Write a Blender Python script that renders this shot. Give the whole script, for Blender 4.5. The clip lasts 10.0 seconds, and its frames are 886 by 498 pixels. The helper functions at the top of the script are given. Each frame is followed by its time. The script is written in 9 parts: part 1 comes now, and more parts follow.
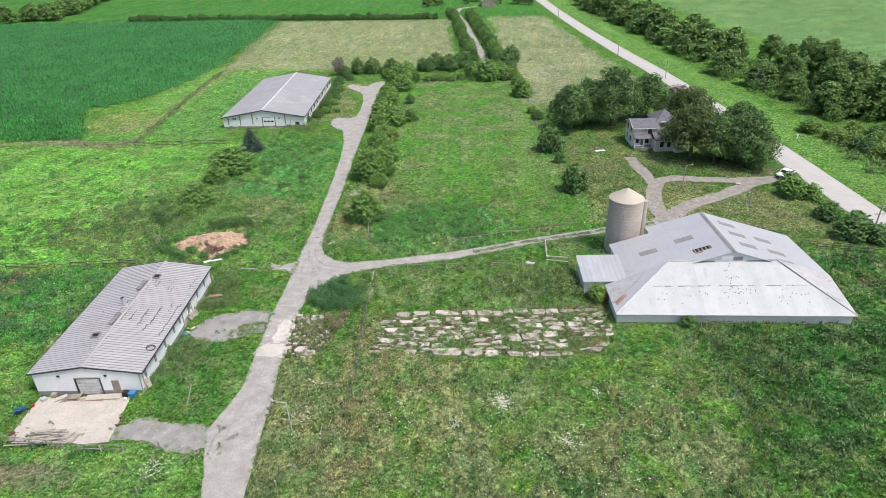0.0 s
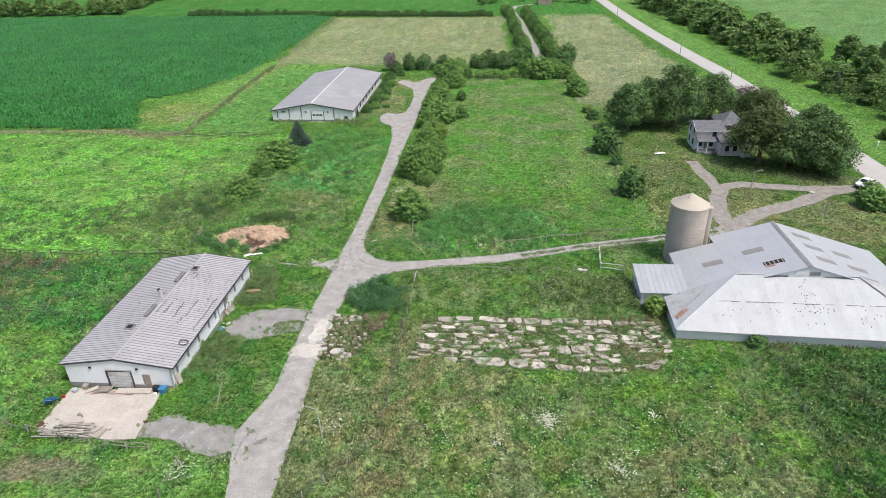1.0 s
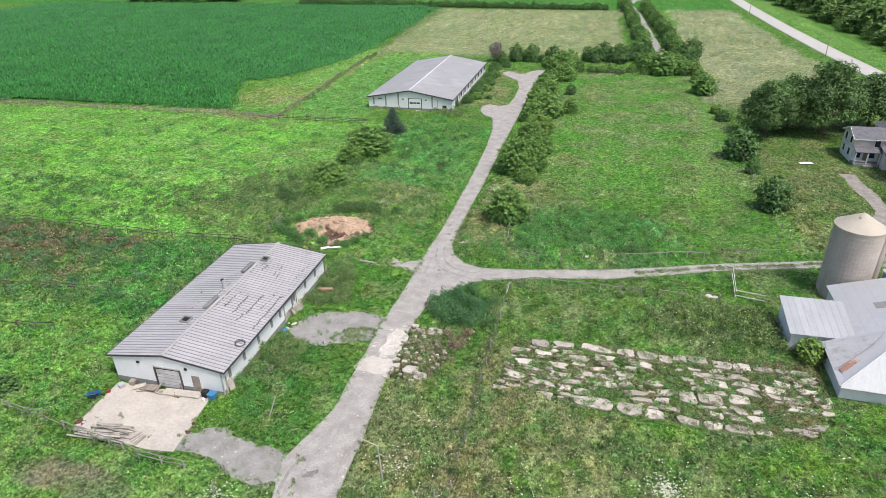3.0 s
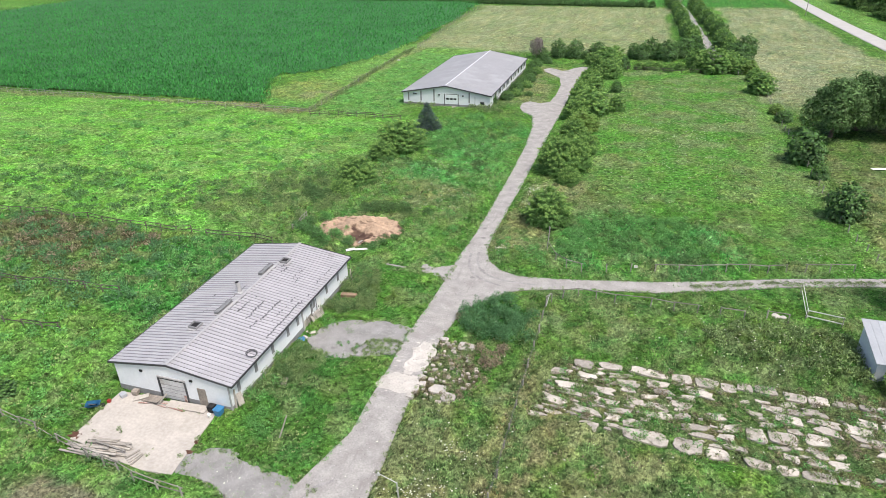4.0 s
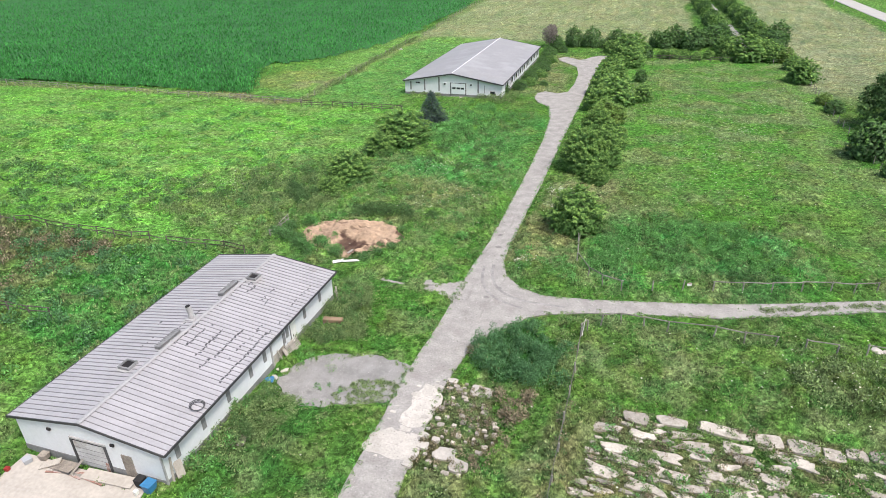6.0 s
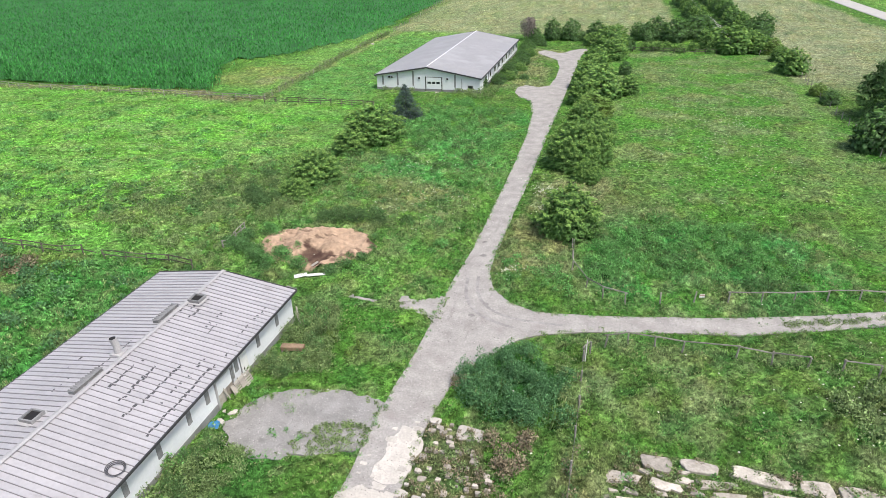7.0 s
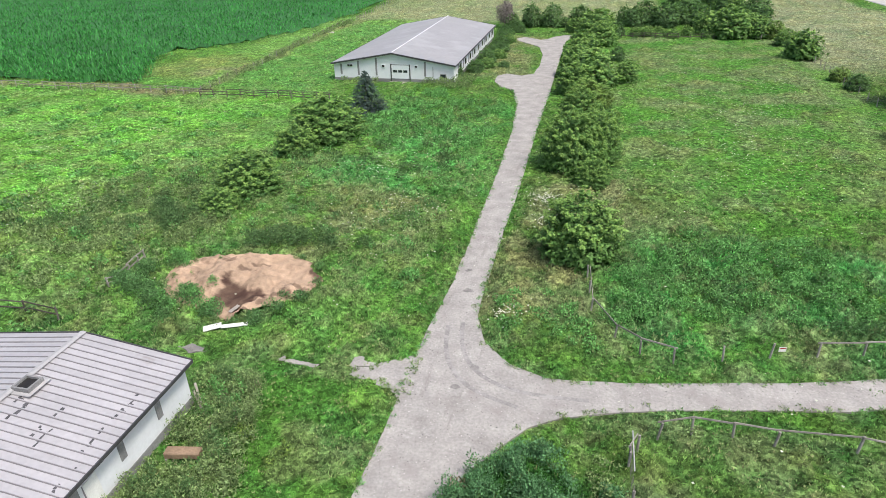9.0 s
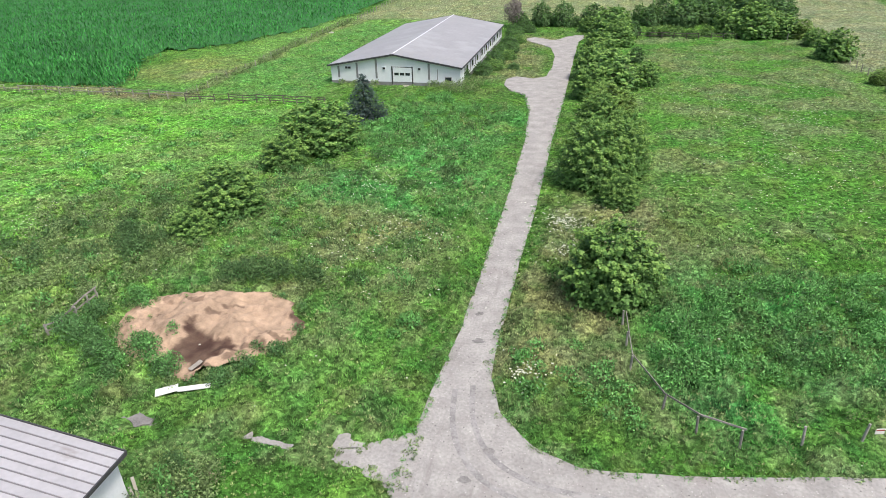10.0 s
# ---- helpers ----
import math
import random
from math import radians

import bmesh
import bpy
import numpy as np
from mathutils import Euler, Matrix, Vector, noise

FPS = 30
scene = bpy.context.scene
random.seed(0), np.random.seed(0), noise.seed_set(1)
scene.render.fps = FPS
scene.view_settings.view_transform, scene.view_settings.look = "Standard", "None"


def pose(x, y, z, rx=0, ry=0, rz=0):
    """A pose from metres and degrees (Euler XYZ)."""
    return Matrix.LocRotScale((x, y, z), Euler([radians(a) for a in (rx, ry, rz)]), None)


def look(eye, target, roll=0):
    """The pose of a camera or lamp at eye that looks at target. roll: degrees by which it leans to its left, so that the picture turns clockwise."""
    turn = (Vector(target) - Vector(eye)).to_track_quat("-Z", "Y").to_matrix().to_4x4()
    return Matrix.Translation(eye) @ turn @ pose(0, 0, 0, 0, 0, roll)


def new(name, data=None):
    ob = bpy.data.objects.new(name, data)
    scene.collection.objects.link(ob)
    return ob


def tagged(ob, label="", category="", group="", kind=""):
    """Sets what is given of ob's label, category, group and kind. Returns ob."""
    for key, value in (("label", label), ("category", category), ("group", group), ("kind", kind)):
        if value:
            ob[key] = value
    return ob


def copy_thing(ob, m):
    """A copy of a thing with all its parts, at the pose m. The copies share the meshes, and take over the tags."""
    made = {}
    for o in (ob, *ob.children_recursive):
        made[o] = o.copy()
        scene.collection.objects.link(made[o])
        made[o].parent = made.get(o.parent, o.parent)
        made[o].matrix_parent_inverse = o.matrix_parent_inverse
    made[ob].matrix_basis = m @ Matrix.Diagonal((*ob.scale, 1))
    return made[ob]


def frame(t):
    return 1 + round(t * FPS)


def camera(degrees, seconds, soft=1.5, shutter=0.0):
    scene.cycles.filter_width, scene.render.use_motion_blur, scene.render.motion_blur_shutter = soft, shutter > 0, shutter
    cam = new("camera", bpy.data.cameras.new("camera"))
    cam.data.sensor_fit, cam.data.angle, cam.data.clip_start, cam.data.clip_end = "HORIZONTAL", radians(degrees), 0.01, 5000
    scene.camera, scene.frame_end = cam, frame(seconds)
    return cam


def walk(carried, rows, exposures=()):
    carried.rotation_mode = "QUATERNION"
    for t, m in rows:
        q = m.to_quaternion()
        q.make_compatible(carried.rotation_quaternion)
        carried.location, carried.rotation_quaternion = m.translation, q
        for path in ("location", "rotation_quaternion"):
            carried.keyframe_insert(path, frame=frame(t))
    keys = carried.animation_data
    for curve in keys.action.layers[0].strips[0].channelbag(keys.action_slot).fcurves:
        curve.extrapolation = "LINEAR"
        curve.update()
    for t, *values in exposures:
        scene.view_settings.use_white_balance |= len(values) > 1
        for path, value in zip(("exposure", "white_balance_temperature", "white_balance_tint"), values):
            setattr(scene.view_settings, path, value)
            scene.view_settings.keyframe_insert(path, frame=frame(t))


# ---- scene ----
cam = camera(70.42, 10.0, soft=0.8)
# seconds, eye (m), turn about x, y, z (degrees)
ROWS = [
    (0.0, 0.000, 0.000, 48.306, 61.956, 1.104, -0.004),
    (0.5, -0.035, 1.878, 47.462, 61.934, 1.142, 2.219),
    (1.0, -0.191, 4.296, 46.255, 62.055, 1.168, 4.684),
    (1.5, -0.568, 6.922, 44.971, 62.099, 1.220, 7.572),
    (2.0, -1.127, 9.569, 43.742, 62.119, 1.201, 10.480),
    (3.5, -3.130, 18.276, 39.889, 62.238, 1.219, 15.512),
    (4.0, -4.057, 21.297, 38.538, 62.301, 1.287, 17.370),
    (4.5, -5.134, 24.375, 37.138, 62.344, 1.300, 18.584),
    (5.0, -6.317, 27.448, 35.730, 62.343, 1.274, 18.711),
    (5.5, -7.358, 30.588, 34.359, 62.331, 1.323, 18.537),
    (7.0, -10.896, 41.330, 29.955, 62.281, 1.337, 15.460),
    (7.5, -11.990, 45.146, 28.391, 62.311, 1.376, 14.617),
    (8.0, -13.052, 49.018, 26.880, 62.270, 1.337, 13.626),
    (8.5, -14.075, 52.973, 25.313, 62.259, 1.286, 12.797),
    (9.0, -14.946, 56.833, 24.287, 62.243, 1.290, 12.807),
    (9.5, -15.909, 60.782, 23.323, 62.285, 1.339, 13.085),
    (10.0, -16.852, 64.716, 22.877, 62.312, 1.408, 13.208),
]
walk(cam, [(t, pose(x, y, z, rx, ry, rz)) for t, x, y, z, rx, ry, rz in ROWS],
     [(0, 0.76), (1, 0.70), (2.2, 0.67), (3.3, 0.80), (4.5, 0.85), (7, 0.84), (10, 0.80)])

# ---- sky, sun, exposure ----
SUN_ELEV, SUN_AZ = 62.0, 122.0
world = bpy.data.worlds.new("sky")
scene.world = world
world.use_nodes = True
wn = world.node_tree.nodes
sky = wn.new("ShaderNodeTexSky")
sky.sky_type = "NISHITA"
sky.sun_disc = False
sky.sun_elevation, sky.sun_rotation = radians(SUN_ELEV), radians(SUN_AZ)
sky.dust_density, sky.air_density = 4.0, 1.0
wn["Background"].inputs["Strength"].default_value = 0.11
world.node_tree.links.new(sky.outputs["Color"], wn["Background"].inputs["Color"])
sun = new("sun", bpy.data.lights.new("sun", "SUN"))
sun.data.energy, sun.data.angle, sun.data.color = 2.05, radians(12), (1.0, 0.96, 0.9)
_az = radians(SUN_AZ)
_dir = Vector((math.sin(_az) * math.cos(radians(SUN_ELEV)), math.cos(_az) * math.cos(radians(SUN_ELEV)), math.sin(radians(SUN_ELEV))))
sun.matrix_world = look(_dir * 200, (0, 0, 0))


# ---- materials ----
def mat(name, col, rough=0.8, metal=0.0, var=0.25, scale=3.0, bump=0.0, spots=None, rnd=0.0, spec=0.3, alpha_tint=False, leaf=False, fine=8.0, trans=0.36, deep=0.05, cells=0.0):
    """A surface with colour variation at two sizes, optional stains (colour, scale, amount) and a bump."""
    m = bpy.data.materials.new(name)
    m.use_nodes = True
    nt = m.node_tree
    n, l = nt.nodes, nt.links
    b = n["Principled BSDF"]
    b.inputs["Roughness"].default_value = rough
    b.inputs["Metallic"].default_value = metal
    b.inputs["Specular IOR Level"].default_value = spec
    geo = n.new("ShaderNodeNewGeometry")
    if alpha_tint:
        src = n.new("ShaderNodeVertexColor")
        src.layer_name = "tint"
        base = src.outputs["Color"]
    else:
        src = n.new("ShaderNodeRGB")
        src.outputs[0].default_value = (*col, 1)
        base = src.outputs[0]
    tc = geo.outputs["Position"]
    val = None
    for k, (sc, amt) in enumerate(((scale, var), (scale * fine, var * 0.8))):
        tex = n.new("ShaderNodeTexNoise")
        tex.inputs["Scale"].default_value = sc
        tex.inputs["Detail"].default_value = 5.0
        l.new(tc, tex.inputs["Vector"])
        mr = n.new("ShaderNodeMapRange")
        mr.inputs["From Min"].default_value, mr.inputs["From Max"].default_value = 0.25, 0.75
        mr.inputs["To Min"].default_value, mr.inputs["To Max"].default_value = 1 - amt, 1 + amt
        l.new(tex.outputs["Fac"], mr.inputs["Value"])
        if val is None:
            val = mr.outputs[0]
        else:
            mu = n.new("ShaderNodeMath")
            mu.operation = "MULTIPLY"
            l.new(val, mu.inputs[0])
            l.new(mr.outputs[0], mu.inputs[1])
            val = mu.outputs[0]
        last = tex
    if rnd:
        info = n.new("ShaderNodeObjectInfo")
        src_r = info.outputs["Random"]
        if leaf:
            src_r = geo.outputs["Random Per Island"]
        mr = n.new("ShaderNodeMapRange")
        mr.inputs["To Min"].default_value, mr.inputs["To Max"].default_value = 1 - rnd, 1 + rnd
        l.new(src_r, mr.inputs["Value"])
        mu = n.new("ShaderNodeMath")
        mu.operation = "MULTIPLY"
        l.new(val, mu.inputs[0])
        l.new(mr.outputs[0], mu.inputs[1])
        val = mu.outputs[0]
    if cells:
        for sc, amt in ((cells, 0.32), (cells * 2.6, 0.5)):
            wide = n.new("ShaderNodeTexNoise")
            wide.inputs["Scale"].default_value, wide.inputs["Detail"].default_value = sc * 1.5, 1.0
            add = n.new("ShaderNodeVectorMath")
            add.operation = "MULTIPLY_ADD"
            l.new(wide.outputs["Color"], add.inputs[0])
            add.inputs[1].default_value = (0.5 / sc, 0.5 / sc, 0.0)
            l.new(tc, add.inputs[2])
            vo = n.new("ShaderNodeTexVoronoi")
            vo.inputs["Scale"].default_value = sc
            l.new(add.outputs[0], vo.inputs["Vector"])
            sep = n.new("ShaderNodeSeparateColor")
            l.new(vo.outputs["Color"], sep.inputs[0])
            mr = n.new("ShaderNodeMapRange")
            mr.inputs["To Min"].default_value, mr.inputs["To Max"].default_value = 1 - amt, 1 + amt
            l.new(sep.outputs[0], mr.inputs["Value"])
            mu = n.new("ShaderNodeMath")
            mu.operation = "MULTIPLY"
            l.new(val, mu.inputs[0])
            l.new(mr.outputs[0], mu.inputs[1])
            val = mu.outputs[0]
    vm = n.new("ShaderNodeVectorMath")
    vm.operation = "SCALE"
    l.new(base, vm.inputs[0])
    l.new(val, vm.inputs["Scale"])
    colour = vm.outputs[0]
    for sp in spots or ():
        tex = n.new("ShaderNodeTexNoise")
        tex.inputs["Scale"].default_value = sp[1]
        tex.inputs["Detail"].default_value = 6.0
        tex.inputs["Roughness"].default_value = 0.65
        mp = n.new("ShaderNodeMapping")
        mp.inputs["Location"].default_value = (sp[1] * 7.3, 3.1, 5.7)
        if len(sp) > 3:
            mp.inputs["Scale"].default_value = sp[3]
        l.new(tc, mp.inputs["Vector"])
        l.new(mp.outputs[0], tex.inputs["Vector"])
        ramp = n.new("ShaderNodeMapRange")
        ramp.inputs["From Min"].default_value, ramp.inputs["From Max"].default_value = sp[2], sp[2] + 0.12
        ramp.clamp = True
        l.new(tex.outputs["Fac"], ramp.inputs["Value"])
        mix = n.new("ShaderNodeMix")
        mix.data_type = "RGBA"
        l.new(ramp.outputs[0], mix.inputs["Factor"])
        l.new(colour, mix.inputs["A"])
        mix.inputs["B"].default_value = (*sp[0], 1)
        colour = mix.outputs["Result"]
    l.new(colour, b.inputs["Base Color"])
    if bump:
        bp_ = n.new("ShaderNodeBump")
        bp_.inputs["Strength"].default_value = bump
        bp_.inputs["Distance"].default_value = deep
        l.new(last.outputs["Fac"], bp_.inputs["Height"])
        l.new(bp_.outputs[0], b.inputs["Normal"])
    if leaf:
        tr = n.new("ShaderNodeBsdfTranslucent")
        l.new(colour, tr.inputs["Color"])
        ms = n.new("ShaderNodeMixShader")
        ms.inputs[0].default_value = trans
        out = n["Material Output"]
        l.new(b.outputs[0], ms.inputs[1])
        l.new(tr.outputs[0], ms.inputs[2])
        l.new(ms.outputs[0], out.inputs["Surface"])
    return m


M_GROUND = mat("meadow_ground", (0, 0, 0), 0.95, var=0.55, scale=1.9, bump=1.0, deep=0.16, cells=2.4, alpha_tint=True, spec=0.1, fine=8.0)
M_GRASS = mat("grass_blades", (0, 0, 0), 0.75, var=0.18, scale=0.5, alpha_tint=True, leaf=True, trans=0.12, rnd=0.45, spec=0.2)
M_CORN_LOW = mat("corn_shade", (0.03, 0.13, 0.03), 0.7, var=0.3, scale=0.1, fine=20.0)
M_CORN = mat("corn_leaves", (0.062, 0.262, 0.056), 0.6, var=0.28, scale=0.07, leaf=True, rnd=0.6, spec=0.3, fine=10.0)
M_GRAVEL = mat("pale_gravel", (0.312, 0.297, 0.282), 0.95, var=0.22, scale=0.7, bump=0.8, spec=0.1, fine=9.0,
               spots=[((0.27, 0.25, 0.24), 0.35, 0.56), ((0.40, 0.385, 0.37), 0.9, 0.6), ((0.235, 0.22, 0.21), 1.1, 0.6, (1.0, 0.12, 1.0)), ((0.12, 0.11, 0.10), 1.5, 0.72), ((0.20, 0.19, 0.18), 7.0, 0.63), ((0.46, 0.445, 0.43), 5.0, 0.66)])
M_GRAVEL_GREY = mat("grey_gravel", (0.252, 0.245, 0.238), 0.95, var=0.22, scale=0.8, bump=0.7, spec=0.1, fine=12.0,
                    spots=[((0.19, 0.185, 0.18), 0.7, 0.6), ((0.14, 0.13, 0.125), 6.0, 0.63), ((0.34, 0.335, 0.33), 5.0, 0.69), ((0.085, 0.13, 0.04), 0.45, 0.68)])
M_ROAD = mat("worn_road", (0.40, 0.385, 0.37), 0.9, var=0.08, scale=0.3, spec=0.2, fine=10.0)
M_CONC = mat("pale_concrete", (0.432, 0.395, 0.355), 0.9, var=0.13, scale=0.5, bump=0.2, spec=0.15, spots=[((0.37, 0.34, 0.30), 0.35, 0.55), ((0.22, 0.185, 0.15), 0.8, 0.68)])
M_SLAB = mat("broken_concrete", (0.385, 0.352, 0.31), 0.92, var=0.28, scale=0.8, bump=0.3, rnd=0.28, spec=0.1, spots=[((0.24, 0.22, 0.18), 1.1, 0.54), ((0.14, 0.13, 0.09), 2.4, 0.64)])
M_RUBBLE = mat("white_rubble", (0.45, 0.42, 0.385), 0.92, var=0.14, scale=0.9, bump=0.3, rnd=0.12, spec=0.1, spots=[((0.34, 0.32, 0.30), 1.4, 0.58), ((0.2, 0.185, 0.16), 2.6, 0.68)])
M_MANURE = mat("dark_wet_soil", (0.10, 0.05, 0.035), 0.9, var=0.35, scale=1.2, bump=0.6, spec=0.2)
M_WHITE = mat("white_steel_siding", (0.72, 0.74, 0.76), 0.5, var=0.05, scale=0.8, spec=0.4, spots=[((0.55, 0.53, 0.48), 0.9, 0.70, (1, 1, 0.3))])
M_DOOR = mat("dirty_door_steel", (0.50, 0.50, 0.50), 0.5, var=0.15, scale=0.9, spec=0.35, spots=[((0.33, 0.31, 0.29), 0.9, 0.55), ((0.25, 0.2, 0.17), 1.7, 0.66)])
M_DAMP = mat("damp_gravel", (0.185, 0.175, 0.17), 0.9, var=0.3, scale=1.5, bump=0.4, spots=[((0.27, 0.26, 0.25), 1.6, 0.55)])
M_ROOF = mat("grey_steel_roof", (0.455, 0.44, 0.45), 0.42, metal=0.25, var=0.08, scale=0.5, rnd=0.05, spec=0.4, spots=[((0.33, 0.30, 0.29), 0.9, 0.66, (0.25, 1, 1))])
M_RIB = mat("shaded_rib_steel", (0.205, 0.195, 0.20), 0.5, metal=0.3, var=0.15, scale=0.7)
M_ROOF2 = mat("smooth_grey_roof", (0.34, 0.33, 0.335), 0.5, metal=0.2, var=0.07, scale=0.25, spec=0.35, spots=[((0.40, 0.395, 0.40), 0.12, 0.5)])
M_TRIM = mat("dark_grey_trim", (0.07, 0.07, 0.075), 0.5, metal=0.2, var=0.2, scale=1.0)
M_CAP = mat("pale_ridge_cap", (0.42, 0.41, 0.41), 0.45, metal=0.2, var=0.12, scale=1.2)
M_BASE = mat("concrete_base", (0.22, 0.22, 0.22), 0.9, var=0.2, scale=1.2, bump=0.2)
M_STRIP = mat("grey_strip", (0.23, 0.23, 0.23), 0.7, var=0.25, scale=1.5)
M_DARK = mat("dark_opening", (0.018, 0.017, 0.017), 0.7, var=0.3, scale=2.0)
M_TIN = mat("galvanised_tin", (0.365, 0.378, 0.40), 0.55, metal=0.15, var=0.06, scale=0.5, rnd=0.05, spec=0.4, spots=[((0.32, 0.325, 0.34), 0.9, 0.57, (1, 0.08, 1)), ((0.41, 0.42, 0.44), 0.6, 0.58, (1, 0.1, 1)), ((0.25, 0.2, 0.175), 1.6, 0.72, (1, 0.3, 1))])
M_TIN2 = mat("bright_sheet_roof", (0.42, 0.43, 0.455), 0.45, metal=0.2, var=0.05, scale=0.3, spec=0.4, spots=[((0.375, 0.38, 0.395), 0.25, 0.58)])
M_RUST = mat("rusted_tin", (0.33, 0.19, 0.15), 0.7, metal=0.2, var=0.35, scale=1.0, spots=[((0.52, 0.47, 0.46), 0.9, 0.5)])
M_STREAK = mat("rust_streaked_tin", (0.40, 0.40, 0.41), 0.6, metal=0.15, var=0.1, scale=0.8, spots=[((0.26, 0.18, 0.15), 0.8, 0.58, (0.3, 1, 1)), ((0.27, 0.26, 0.255), 0.5, 0.55)])
M_BROWN = mat("weathered_boards", (0.27, 0.235, 0.2), 0.9, var=0.3, scale=1.2, bump=0.2)
M_SKYLIGHT = mat("dull_skylight", (0.23, 0.22, 0.215), 0.5, var=0.1, scale=1.5)
M_DIRT = mat("stony_dirt", (0.245, 0.225, 0.205), 0.95, var=0.25, scale=0.8, bump=0.6, spec=0.1, spots=[((0.33, 0.315, 0.30), 1.2, 0.55), ((0.15, 0.16, 0.08), 0.8, 0.64)])
M_SILO = mat("stave_concrete", (0.42, 0.375, 0.335), 0.9, var=0.1, scale=0.5, bump=0.15, spots=[((0.32, 0.28, 0.245), 0.5, 0.6, (1.6, 1.6, 0.12))])
M_SILOCAP = mat("pale_silo_cap", (0.43, 0.385, 0.325), 0.7, var=0.06, scale=0.8)
M_WOOD = mat("weathered_wood", (0.27, 0.252, 0.228), 0.9, var=0.3, scale=2.0, bump=0.2, rnd=0.2)
M_WOODDARK = mat("dark_old_wood", (0.115, 0.10, 0.088), 0.95, var=0.3, scale=2.0, bump=0.2, rnd=0.3)
M_WOODPALE = mat("pale_board", (0.36, 0.33, 0.29), 0.85, var=0.2, scale=2.0, rnd=0.25)
M_WIRE = mat("fence_wire", (0.18, 0.17, 0.155), 0.6, metal=0.5, var=0.2, scale=2.0)
M_PLASTICW = mat("white_pipe", (0.75, 0.75, 0.72), 0.5, var=0.08, scale=1.5)
M_BLUE = mat("blue_plastic", (0.035, 0.17, 0.34), 0.4, var=0.15, scale=2.0, spec=0.5)
M_RED = mat("red_plastic", (0.28, 0.03, 0.025), 0.45, var=0.15, scale=2.0)
M_BLACK = mat("black_rubber", (0.02, 0.02, 0.021), 0.7, var=0.2, scale=3.0)
M_PINK = mat("pale_pink_siding", (0.64, 0.57, 0.56), 0.75, var=0.08, scale=0.8)
M_SHINGLE = mat("grey_shingles", (0.13, 0.13, 0.145), 0.85, var=0.25, scale=1.5, bump=0.2)
M_BARK = mat("bark", (0.12, 0.095, 0.075), 0.95, var=0.3, scale=2.5, bump=0.4)
M_GLASS = mat("window_glass", (0.03, 0.035, 0.04), 0.12, var=0.1, scale=1.0, spec=0.6)
M_CARPAINT = mat("white_car_paint", (0.72, 0.73, 0.75), 0.25, var=0.03, scale=1.0, spec=0.5)
M_LAMP = mat("grey_lamp_steel", (0.5, 0.5, 0.48), 0.5, metal=0.4, var=0.12, scale=2.0)
LEAVES = {
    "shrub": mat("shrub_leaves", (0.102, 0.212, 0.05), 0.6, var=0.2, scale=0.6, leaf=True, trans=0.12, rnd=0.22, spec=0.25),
    "dark": mat("dark_leaves", (0.088, 0.172, 0.058), 0.6, var=0.2, scale=0.5, leaf=True, trans=0.15, rnd=0.5, spec=0.25),
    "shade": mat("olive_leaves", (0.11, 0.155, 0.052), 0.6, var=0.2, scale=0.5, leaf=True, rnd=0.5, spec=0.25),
    "light": mat("yellow_green_leaves", (0.15, 0.235, 0.05), 0.6, var=0.15, scale=0.6, leaf=True, trans=0.18, rnd=0.5, spec=0.25),
    "shoot": mat("lit_shoot_leaves", (0.22, 0.37, 0.09), 0.6, var=0.15, scale=0.6, leaf=True, trans=0.2, rnd=0.22, spec=0.25),
    "herb": mat("herb_leaves", (0.138, 0.335, 0.092), 0.6, var=0.2, scale=0.6, leaf=True, trans=0.2, rnd=0.55, spec=0.25),
    "scrub": mat("scrub_leaves", (0.188, 0.272, 0.105), 0.7, var=0.25, scale=0.7, leaf=True, trans=0.18, rnd=0.6, spec=0.2),
    "brown": mat("withered_leaves", (0.25, 0.215, 0.145), 0.85, var=0.3, scale=0.8, leaf=True, trans=0.15, rnd=0.55, spec=0.1),
    "yard": mat("yard_tree_leaves", (0.112, 0.20, 0.066), 0.6, var=0.25, scale=0.4, leaf=True, trans=0.28, rnd=0.55, spec=0.25),
    "spruce": mat("blue_spruce_needles", (0.075, 0.115, 0.10), 0.7, var=0.2, scale=0.8, leaf=True, rnd=0.5),
    "grey": mat("dead_twigs", (0.25, 0.215, 0.205), 0.9, var=0.2, scale=0.8, leaf=True, rnd=0.4),
    "wood": mat("woodland_leaves", (0.155, 0.26, 0.078), 0.6, var=0.25, scale=0.12, leaf=True, rnd=0.5, spec=0.25),
    "nettle": mat("nettle_leaves", (0.098, 0.225, 0.09), 0.6, var=0.25, scale=1.2, leaf=True, trans=0.2, rnd=0.45, spec=0.25),
    "weed": mat("weed_leaves", (0.10, 0.215, 0.07), 0.6, var=0.2, scale=0.6, leaf=True, trans=0.18, rnd=0.6, spec=0.25),
}
M_FLOWER = mat("white_flower_heads", (0.62, 0.64, 0.52), 0.8, var=0.15, scale=3.0, leaf=True, rnd=0.2)


# ---- mesh helpers ----
def thing(name, at=(0, 0, 0), rz=0.0, label="", category="", group="", kind=""):
    ob = new(name)
    ob.empty_display_size = 0.3
    ob.matrix_basis = pose(at[0], at[1], at[2], 0, 0, rz)
    return tagged(ob, label, category, group, kind)


def part(name, bm, material, parent, label=""):
    me = bpy.data.meshes.new(name)
    bm.to_mesh(me)
    bm.free()
    me.materials.append(material)
    ob = new(name, me)
    if parent is not None:
        ob.parent = parent
    return tagged(ob, label)


def again(name, ob, m, parent, label=""):
    """Another piece on the same mesh."""
    o = new(name, ob.data)
    o.parent = parent
    o.matrix_basis = m
    return tagged(o, label)


